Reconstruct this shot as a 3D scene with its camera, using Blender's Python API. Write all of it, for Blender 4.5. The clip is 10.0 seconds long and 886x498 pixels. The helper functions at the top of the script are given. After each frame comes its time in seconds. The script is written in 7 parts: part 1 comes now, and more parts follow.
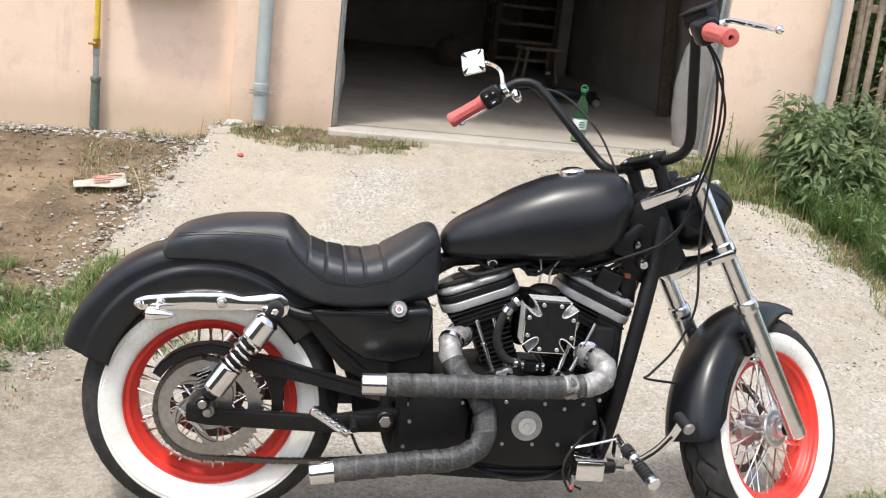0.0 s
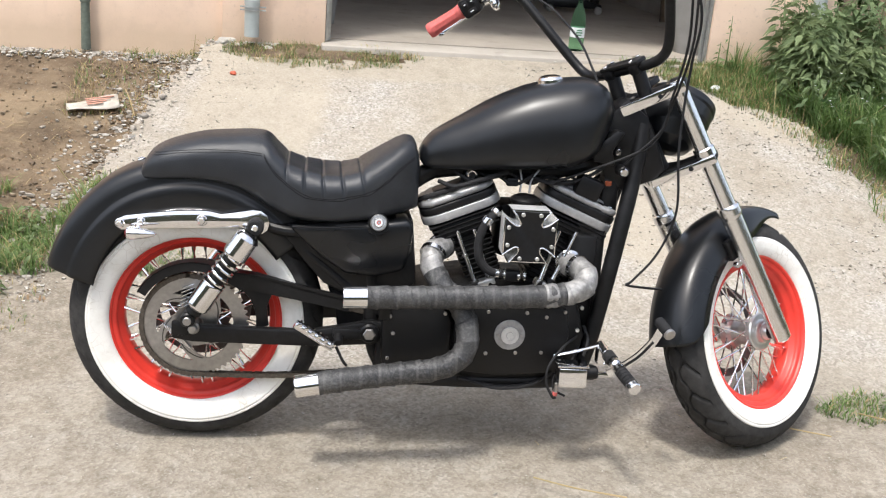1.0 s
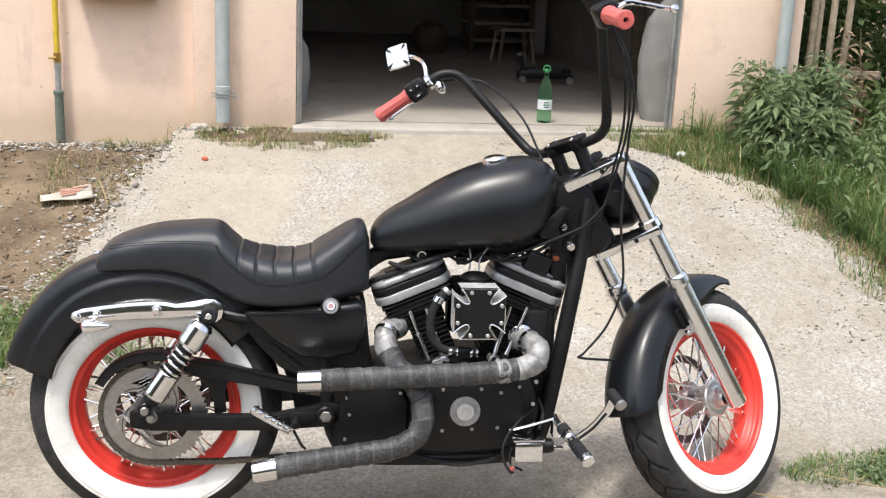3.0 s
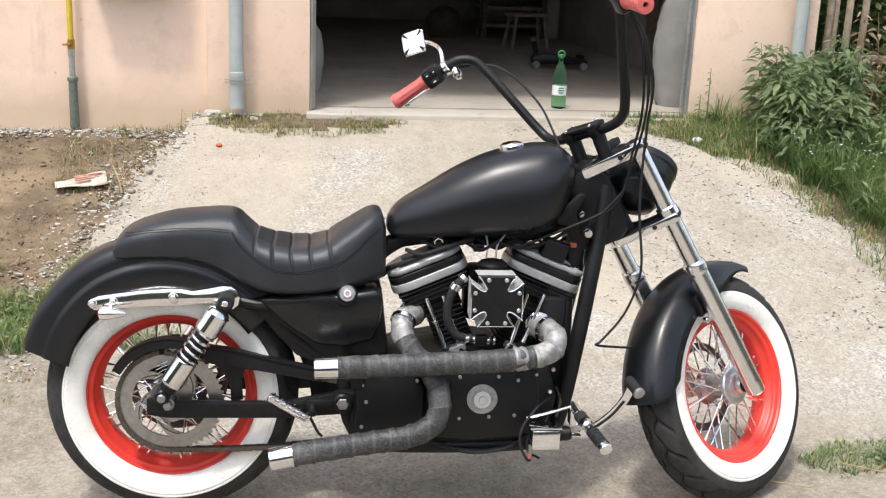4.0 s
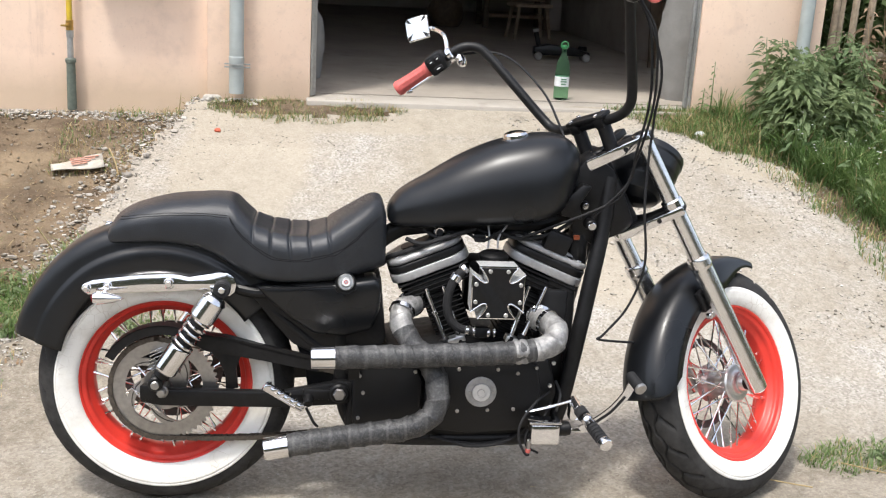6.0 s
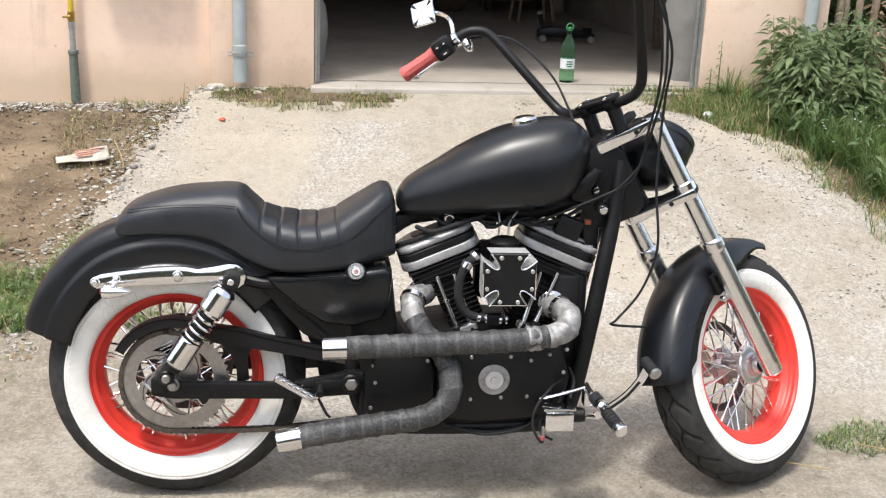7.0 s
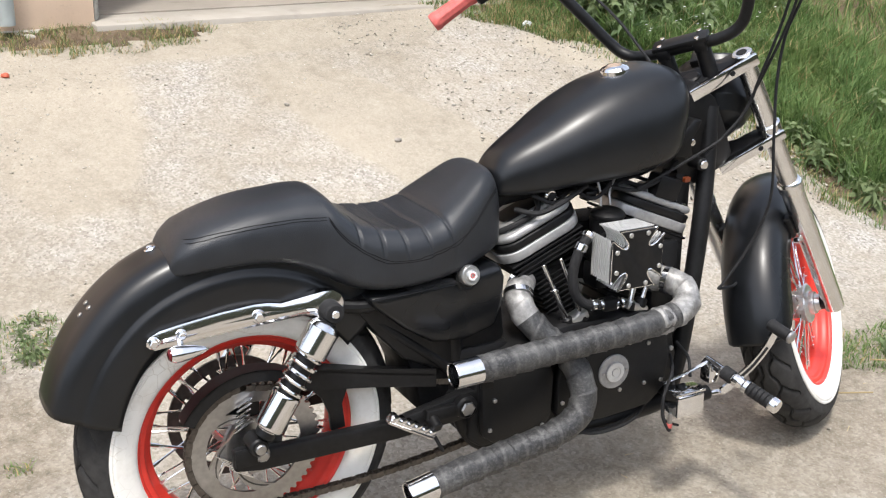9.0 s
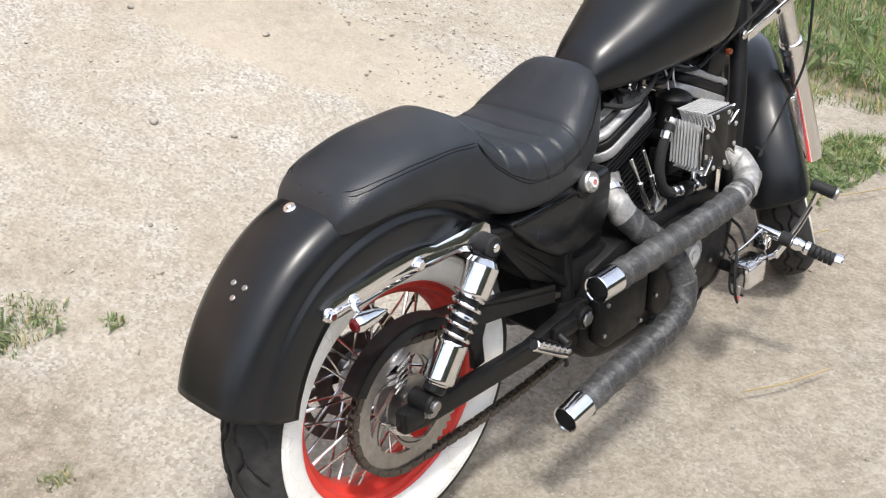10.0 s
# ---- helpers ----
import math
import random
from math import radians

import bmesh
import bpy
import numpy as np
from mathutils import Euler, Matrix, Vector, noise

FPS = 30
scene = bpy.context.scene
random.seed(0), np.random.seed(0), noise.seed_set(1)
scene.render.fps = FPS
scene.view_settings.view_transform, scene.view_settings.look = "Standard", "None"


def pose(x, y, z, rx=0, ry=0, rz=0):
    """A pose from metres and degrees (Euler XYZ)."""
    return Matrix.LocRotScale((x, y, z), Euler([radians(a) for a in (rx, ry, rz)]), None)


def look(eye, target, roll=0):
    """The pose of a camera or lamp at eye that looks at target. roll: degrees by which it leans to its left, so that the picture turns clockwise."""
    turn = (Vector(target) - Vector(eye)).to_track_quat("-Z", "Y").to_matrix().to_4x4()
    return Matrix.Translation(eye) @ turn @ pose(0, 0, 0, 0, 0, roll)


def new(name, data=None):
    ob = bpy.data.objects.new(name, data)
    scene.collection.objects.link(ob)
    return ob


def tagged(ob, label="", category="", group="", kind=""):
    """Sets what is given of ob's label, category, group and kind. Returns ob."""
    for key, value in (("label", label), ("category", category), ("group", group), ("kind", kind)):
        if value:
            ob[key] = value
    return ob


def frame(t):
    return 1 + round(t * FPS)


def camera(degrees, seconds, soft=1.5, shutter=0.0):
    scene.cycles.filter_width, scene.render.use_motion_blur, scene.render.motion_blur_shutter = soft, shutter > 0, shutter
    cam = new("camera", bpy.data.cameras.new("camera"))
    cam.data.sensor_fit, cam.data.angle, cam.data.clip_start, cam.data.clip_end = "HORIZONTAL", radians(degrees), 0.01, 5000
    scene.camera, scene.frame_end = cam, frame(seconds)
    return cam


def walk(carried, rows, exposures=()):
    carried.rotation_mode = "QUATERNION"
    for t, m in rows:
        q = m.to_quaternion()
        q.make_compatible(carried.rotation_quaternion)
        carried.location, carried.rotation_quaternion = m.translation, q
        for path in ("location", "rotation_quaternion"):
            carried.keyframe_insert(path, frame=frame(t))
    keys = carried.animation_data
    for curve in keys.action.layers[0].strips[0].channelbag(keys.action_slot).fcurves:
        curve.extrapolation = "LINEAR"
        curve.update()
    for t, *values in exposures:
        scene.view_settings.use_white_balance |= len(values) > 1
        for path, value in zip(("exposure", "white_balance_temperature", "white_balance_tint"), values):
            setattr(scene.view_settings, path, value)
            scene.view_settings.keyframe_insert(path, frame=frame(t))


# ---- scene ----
cam = camera(43.6, 10.0, soft=1.2)
PATH = [
    (0, (0.053, -2.823, 1.462), (0.409, -0.913, 0.987), 6.4),
    (0.5, (0.079, -2.829, 1.454), (0.43, -0.929, 0.937), 5.4),
    (1, (0.15, -2.841, 1.463), (0.482, -0.97, 0.839), 4.8),
    (1.2, (0.184, -2.853, 1.477), (0.506, -0.972, 0.881), 4.4),
    (1.5, (0.191, -2.873, 1.494), (0.514, -0.976, 0.947), 3.1),
    (2, (0.221, -2.894, 1.497), (0.532, -0.992, 0.962), 1.9),
    (2.5, (0.248, -2.905, 1.513), (0.583, -1.0, 1.004), 2.2),
    (2.7, (0.268, -2.905, 1.516), (0.606, -0.999, 1.013), 2.4),
    (4, (0.255, -2.886, 1.515), (0.566, -0.983, 0.983), 2.3),
    (4.5, (0.252, -2.885, 1.512), (0.573, -0.984, 0.98), 2.6),
    (5, (0.245, -2.866, 1.508), (0.57, -0.967, 0.971), 2.8),
    (6.5, (0.253, -2.834, 1.497), (0.568, -0.939, 0.942), 3.6),
    (7, (0.244, -2.809, 1.498), (0.551, -0.918, 0.923), 2.3),
    (7.2, (0.202, -2.776, 1.502), (0.504, -0.888, 0.915), 2.4),
    (7.5, (0.053, -2.715, 1.516), (0.396, -0.835, 0.926), 5.3),
    (7.7, (-0.068, -2.652, 1.528), (0.304, -0.779, 0.934), 0.8),
    (8, (-0.276, -2.548, 1.525), (0.191, -0.701, 0.917), -0.3),
    (8.2, (-0.342, -2.45, 1.525), (0.191, -0.627, 0.898), 2.6),
    (8.5, (-0.445, -2.281, 1.499), (0.22, -0.503, 0.869), 2.4),
    (8.7, (-0.507, -2.129, 1.502), (0.293, -0.415, 0.854), 0.7),
    (9, (-0.682, -1.934, 1.515), (0.273, -0.335, 0.787), 2.0),
    (9.2, (-0.844, -1.802, 1.503), (0.276, -0.318, 0.764), 3.7),
    (9.5, (-1.021, -1.652, 1.519), (0.177, -0.29, 0.678), 2.8),
    (9.7, (-1.119, -1.495, 1.482), (0.141, -0.204, 0.618), 3.4),
    (10, (-1.249, -1.195, 1.523), (0.107, -0.062, 0.586), 1.6),
]
walk(cam, [(t, look(eye, target, roll)) for t, eye, target, roll in PATH])

# ---------------------------------------------------------------- light
world = bpy.data.worlds.new("sky")
scene.world = world
world.use_nodes = True
wn = world.node_tree
sky = wn.nodes.new("ShaderNodeTexSky")
sky.sky_type = "NISHITA"
sky.sun_disc = False
SUN_DIR = Vector((-0.24, -0.29, 0.93)).normalized()
sky.sun_elevation = math.asin(SUN_DIR.z)
sky.sun_rotation = math.atan2(SUN_DIR.x, SUN_DIR.y)
sky.dust_density = 3.0
sky.air_density = 1.0
wn.nodes["Background"].inputs["Strength"].default_value = 0.215
haze = wn.nodes.new("ShaderNodeHueSaturation")
haze.inputs["Saturation"].default_value = 0.55
wn.links.new(sky.outputs[0], haze.inputs["Color"])
wn.links.new(haze.outputs[0], wn.nodes["Background"].inputs["Color"])
sun_data = bpy.data.lights.new("sun", "SUN")
sun_data.energy, sun_data.angle, sun_data.color = 1.95, radians(6), (1.0, 0.97, 0.92)
sun = new("sun", sun_data)
sun.matrix_world = look(SUN_DIR * 20, (0, 0, 0))
scene.view_settings.exposure = 0.62


# ---------------------------------------------------------------- materials
class Nodes:
    """A small builder for node materials."""

    def __init__(self, name):
        self.mat = bpy.data.materials.new(name)
        self.mat.use_nodes = True
        self.t = self.mat.node_tree
        self.b = self.t.nodes["Principled BSDF"]
        self.coord = self.t.nodes.new("ShaderNodeTexCoord").outputs["Object"]

    def world_coord(self):
        self.coord = self.t.nodes.new("ShaderNodeNewGeometry").outputs["Position"]
        return self

    def scaled(self, x, y, z, rot=(0, 0, 0)):
        m = self.t.nodes.new("ShaderNodeMapping")
        m.inputs["Scale"].default_value = (x, y, z)
        m.inputs["Rotation"].default_value = [radians(a) for a in rot]
        self.t.links.new(self.coord, m.inputs["Vector"])
        return m.outputs[0]

    def noise(self, scale, detail=4.0, rough=0.55, vec=None, distort=0.0):
        n = self.t.nodes.new("ShaderNodeTexNoise")
        n.inputs["Scale"].default_value = scale
        n.inputs["Detail"].default_value = detail
        n.inputs["Roughness"].default_value = rough
        n.inputs["Distortion"].default_value = distort
        self.t.links.new(vec or self.coord, n.inputs["Vector"])
        return n.outputs["Fac"]

    def cells(self, scale, out="Distance", feature="F1", vec=None):
        n = self.t.nodes.new("ShaderNodeTexVoronoi")
        n.feature = feature
        n.inputs["Scale"].default_value = scale
        self.t.links.new(vec or self.coord, n.inputs["Vector"])
        return n.outputs[out]

    def blob(self, cx, cy, rx, ry, turn=0.0):
        """1 at the middle of an upright column of oval section, 0 at its edge."""
        m = self.t.nodes.new("ShaderNodeMapping")
        m.vector_type = "TEXTURE"
        m.inputs["Location"].default_value = (cx, cy, 0)
        m.inputs["Rotation"].default_value = (0, 0, radians(turn))
        m.inputs["Scale"].default_value = (rx, ry, 1000)
        self.t.links.new(self.coord, m.inputs["Vector"])
        g = self.t.nodes.new("ShaderNodeTexGradient")
        g.gradient_type = "SPHERICAL"
        self.t.links.new(m.outputs[0], g.inputs["Vector"])
        return g.outputs["Fac"]

    def wave(self, scale, distort=1.0, vec=None, direction="X"):
        n = self.t.nodes.new("ShaderNodeTexWave")
        n.bands_direction = direction
        n.inputs["Scale"].default_value = scale
        n.inputs["Distortion"].default_value = distort
        n.inputs["Detail"].default_value = 2.0
        self.t.links.new(vec or self.coord, n.inputs["Vector"])
        return n.outputs["Fac"]

    def ramp(self, fac, stops):
        n = self.t.nodes.new("ShaderNodeValToRGB")
        e = n.color_ramp.elements
        while len(e) < len(stops):
            e.new(0.5)
        for el, (pos, c) in zip(e, stops):
            el.position = pos
            el.color = (c, c, c, 1) if isinstance(c, (int, float)) else (*c, 1)
        self.t.links.new(fac, n.inputs["Fac"])
        return n.outputs["Color"]

    def mix(self, fac, a, b, blend="MIX"):
        n = self.t.nodes.new("ShaderNodeMix")
        n.data_type = "RGBA"
        n.blend_type = blend
        for key, v in ((0, fac), (6, a), (7, b)):
            if isinstance(v, (int, float)):
                n.inputs[key].default_value = v if key == 0 else (v, v, v, 1)
            elif isinstance(v, tuple):
                n.inputs[key].default_value = (*v, 1)
            else:
                self.t.links.new(v, n.inputs[key])
        return n.outputs[2]

    def vary(self, color, amount=0.25, what="Random"):
        """Lightness varied from object to object."""
        info = self.t.nodes.new("ShaderNodeObjectInfo").outputs[what] if what == "Random" else self.t.nodes.new("ShaderNodeNewGeometry").outputs["Random Per Island"]
        return self.mix(1.0, color, self.ramp(info, [(0, 1 - amount), (1, 1 + amount)]), "MULTIPLY")

    def color(self, c):
        if isinstance(c, tuple):
            self.b.inputs["Base Color"].default_value = (*c, 1)
        else:
            self.t.links.new(c, self.b.inputs["Base Color"])
        return self

    def put(self, rough=0.5, metal=0.0, spec=0.5, coat=0.0):
        if isinstance(rough, (int, float)):
            self.b.inputs["Roughness"].default_value = rough
        else:
            self.t.links.new(rough, self.b.inputs["Roughness"])
        self.b.inputs["Metallic"].default_value = metal
        self.b.inputs["Specular IOR Level"].default_value = spec
        self.b.inputs["Coat Weight"].default_value = coat
        return self

    def bump(self, height, strength=0.3, distance=0.004):
        n = self.t.nodes.new("ShaderNodeBump")
        n.inputs["Strength"].default_value = strength
        n.inputs["Distance"].default_value = distance
        self.t.links.new(height, n.inputs["Height"])
        old = self.b.inputs["Normal"].links
        if old:
            self.t.links.new(old[0].from_socket, n.inputs["Normal"])
        self.t.links.new(n.outputs[0], self.b.inputs["Normal"])
        return self


def plain(name, color, rough=0.5, metal=0.0, grain=60.0, amount=0.12, bump=0.0, spec=0.5, coat=0.0):
    """One colour with mottling at two scales."""
    m = Nodes(name)
    n = m.noise(grain, 5)
    n2 = m.noise(grain / 9, 3)
    a = m.ramp(n, [(0.3, 1 - amount), (0.7, 1 + amount)])
    b = m.ramp(n2, [(0.3, 1 - amount), (0.7, 1 + amount * 0.6)])
    m.color(m.mix(1.0, m.mix(1.0, color, a, "MULTIPLY"), b, "MULTIPLY"))
    m.put(m.ramp(n2, [(0.25, max(0.02, rough * 0.8)), (0.75, min(1, rough * 1.2))]), metal, spec, coat)
    if bump:
        m.bump(n, bump, 0.002)
    return m.mat


MATTE_BLACK = plain("matte_black_paint", (0.0065, 0.0073, 0.0087), 0.30, 0, 25, 0.2, 0.010, 0.45)
SATIN_BLACK = plain("satin_black_metal", (0.008, 0.008, 0.0085), 0.42, 0, 90, 0.3, 0.05, 0.28)
CASE_BLACK = plain("wrinkle_black_case", (0.007, 0.007, 0.0075), 0.5, 0, 400, 0.3, 0.25, 0.32)
RUBBER = plain("black_rubber", (0.016, 0.016, 0.017), 0.75, 0, 120, 0.3, 0.1, 0.35)
TYRE_RUBBER = plain("dusty_tyre_rubber", (0.034, 0.033, 0.032), 0.82, 0, 40, 0.35, 0.15, 0.3)
CHROME = plain("polished_chrome", (0.82, 0.82, 0.83), 0.11, 1.0, 30, 0.05)
FORK_ALLOY = plain("polished_fork_metal", (0.84, 0.84, 0.84), 0.22, 1.0, 30, 0.05)
STEEL = plain("dull_steel", (0.42, 0.41, 0.40), 0.38, 1.0, 60, 0.15, 0.05)
FIN_BRIGHT = plain("bright_cast_fin", (0.66, 0.66, 0.65), 0.38, 0.35, 60, 0.08)
SCREW_ZINC = plain("zinc_screw", (0.62, 0.62, 0.61), 0.32, 0.85, 60, 0.12)
ALUMINIUM = plain("cast_aluminium", (0.36, 0.36, 0.36), 0.42, 0.35, 80, 0.15, 0.08)
FIN_BLACK = plain("matt_black_fins", (0.006, 0.006, 0.0065), 0.62, 0, 200, 0.3, 0.1, 0.12)
CHAIN_STEEL = plain("greasy_chain_steel", (0.11, 0.095, 0.08), 0.55, 0.8, 80, 0.35, 0.1)
RED_PAINT = plain("red_rim_paint", (0.70, 0.045, 0.03), 0.38, 0, 18, 0.12, 0.02, 0.5)
RED_GRIP = plain("faded_red_grip_rubber", (0.60, 0.125, 0.11), 0.55, 0, 90, 0.15, 0.08)
RED_LENS = plain("dark_red_lens", (0.10, 0.006, 0.008), 0.12, 0, 30, 0.1)
ORANGE_LENS = plain("orange_plastic", (0.20, 0.045, 0.015), 0.3, 0, 30, 0.1)
GREEN_CAP = plain("dark_green_plastic", (0.03, 0.17, 0.06), 0.4, 0, 60, 0.15)
PAPER = plain("sun_bleached_paper", (0.46, 0.42, 0.355), 0.85, 0, 25, 0.2, 0.05)
PAPER_RED = plain("faded_red_print", (0.50, 0.25, 0.18), 0.85, 0, 60, 0.3)
PIPE_GREY = plain("grey_plastic_pipe", (0.37, 0.405, 0.395), 0.45, 0, 14, 0.10, 0.02)
PIPE_YELLOW = plain("yellow_gas_pipe_paint", (0.62, 0.44, 0.04), 0.4, 0, 30, 0.12, 0.02)
PIPE_GREEN = plain("grey_green_sleeve", (0.13, 0.155, 0.125), 0.6, 0, 40, 0.25, 0.05)
PIPE_STEEL = plain("galvanised_pipe", (0.42, 0.43, 0.42), 0.45, 0.6, 50, 0.15)
BRASS = plain("brass_valve", (0.50, 0.33, 0.10), 0.35, 1.0, 50, 0.15)
STONE = plain("pale_field_stone", (0.33, 0.30, 0.26), 0.9, 0, 40, 0.25, 0.4)
TERRACOTTA = plain("broken_red_clay", (0.50, 0.11, 0.06), 0.8, 0, 50, 0.2, 0.2)
OLD_WOOD = plain("weathered_board", (0.30, 0.23, 0.16), 0.8, 0, 30, 0.3, 0.3)
POLE_WOOD = plain("grey_weathered_pole", (0.30, 0.24, 0.17), 0.85, 0, 25, 0.35, 0.4)
DARK_WOOD = plain("dark_stained_wood", (0.10, 0.07, 0.045), 0.7, 0, 30, 0.3, 0.2)
IRON = plain("rusty_dark_iron", (0.09, 0.085, 0.08), 0.6, 0.5, 60, 0.3, 0.1)
PLASTIC_WHITE = plain("white_plastic_rag", (0.72, 0.73, 0.74), 0.6, 0, 40, 0.08, 0.1)


def whitewall_material():
    m = Nodes("scuffed_whitewall")
    dirt = m.noise(14, 6, 0.65)
    fine = m.noise(90, 4)
    c = m.mix(m.ramp(dirt, [(0.46, 0.0), (0.72, 0.5)]), (0.82, 0.81, 0.765), (0.55, 0.515, 0.435))
    crack = m.ramp(m.cells(34, "Distance", "DISTANCE_TO_EDGE"), [(0.0, 0.5), (0.03, 0.0)])
    c = m.mix(m.mix(1.0, crack, m.ramp(m.noise(6, 3), [(0.5, 0.0), (0.62, 1.0)]), "MULTIPLY"), c, (0.42, 0.37, 0.29))
    c = m.mix(m.ramp(fine, [(0.62, 0.0), (0.8, 0.35)]), c, (0.5, 0.47, 0.42))
    return m.color(c).put(0.6, 0, 0.35).bump(fine, 0.08, 0.002).mat


def leather_material():
    m = Nodes("black_grained_leather")
    c = m.cells(520)
    ahead = m.t.nodes.new("ShaderNodeSeparateXYZ")
    m.t.links.new(m.coord, ahead.inputs[0])
    holes = m.mix(m.ramp(ahead.outputs[0], [(0.425, 0), (0.45, 1)]), 0.5, m.ramp(m.cells(400), [(0.2, 0.0), (0.45, 1.0)]))
    n = m.noise(12, 3)
    m.color(m.mix(m.ramp(n, [(0.3, 0), (0.7, 1)]), (0.013, 0.0150, 0.0185), (0.022, 0.0248, 0.0295)))
    return m.put(m.ramp(n, [(0.3, 0.31), (0.7, 0.40)]), 0, 0.45).bump(c, 0.32, 0.0012).bump(holes, 0.7, 0.0016).mat


def wrap_material():
    """Fibreglass exhaust wrap: overlapping slanted turns, frayed and grey."""
    m = Nodes("grey_exhaust_wrap")
    weave = m.wave(160, 2.0, m.scaled(1, 1, 1, (0, 40, 20)))
    n = m.noise(9, 5, 0.65)
    scuff = m.noise(16, 6, 0.75, m.scaled(1.0, 1.0, 2.6, (0, 25, 0)))
    f = m.noise(180, 4, 0.7)
    c = m.ramp(n, [(0.3, (0.015, 0.015, 0.016)), (0.5, (0.026, 0.026, 0.027)), (0.66, (0.050, 0.050, 0.0495)), (0.78, (0.09, 0.09, 0.0885))])
    c = m.mix(m.ramp(scuff, [(0.54, 0), (0.68, 0.55)]), c, (0.16, 0.158, 0.154))
    turn = m.wave(6.7, 2.5, m.scaled(1, 0.35, 0.35, (0, 12, 0)))
    c = m.mix(m.ramp(turn, [(0.90, 0), (1.0, 0.22)]), c, (0.20, 0.197, 0.19))
    c = m.mix(m.ramp(f, [(0.46, 0), (0.8, 0.4)]), c, (0.25, 0.247, 0.24))
    return m.color(c).put(m.ramp(scuff, [(0.35, 0.38), (0.7, 0.58)]), 0, 0.55).bump(weave, 0.35, 0.0015).bump(f, 0.35, 0.002).mat


def pale_wrap_material():
    m = Nodes("pale_frayed_exhaust_wrap")
    n = m.noise(30, 5, 0.7)
    f = m.noise(180, 4, 0.7)
    c = m.ramp(n, [(0.28, (0.12, 0.118, 0.115)), (0.52, (0.30, 0.295, 0.287)), (0.74, (0.60, 0.59, 0.57))])
    return m.color(c).put(0.48, 0.35, 0.5).bump(f, 0.4, 0.002).bump(n, 0.3, 0.003).mat


def render_material():
    """Pale salmon house render, rain-washed and dirty low down in blotches."""
    m = Nodes("salmon_house_render").world_coord()
    big = m.noise(1.6, 5, 0.6)
    mid = m.noise(9, 5, 0.6)
    fine = m.noise(160, 4, 0.7)
    c = m.ramp(big, [(0.3, (0.80, 0.595, 0.455)), (0.7, (0.87, 0.675, 0.53))])
    c = m.mix(m.ramp(mid, [(0.53, 0), (0.78, 0.5)]), c, (0.60, 0.45, 0.36))
    drip = m.noise(3.0, 5, 0.7, m.scaled(4.5, 4.5, 0.5))
    c = m.mix(m.ramp(drip, [(0.60, 0), (0.75, 0.35)]), c, (0.55, 0.40, 0.31))
    c = m.mix(m.ramp(m.noise(70, 3, 0.6), [(0.60, 0), (0.72, 0.30)]), c, (0.50, 0.36, 0.28))
    c = m.mix(m.ramp(m.cells(6.5), [(0.0, 0.65), (0.06, 0)]), c, (0.36, 0.25, 0.19))
    low = m.t.nodes.new("ShaderNodeSeparateXYZ")
    m.t.links.new(m.coord, low.inputs[0])
    splash = m.mix(0.5, m.ramp(low.outputs[2], [(0.60, 1.0), (0.86, 0.0)]), m.noise(7, 5), "MULTIPLY")
    c = m.mix(m.ramp(splash, [(0.2, 0), (0.75, 0.75)]), c, (0.56, 0.43, 0.30))
    return m.color(c).put(0.92, 0, 0.25).bump(fine, 0.35, 0.003).bump(mid, 0.25, 0.008).mat


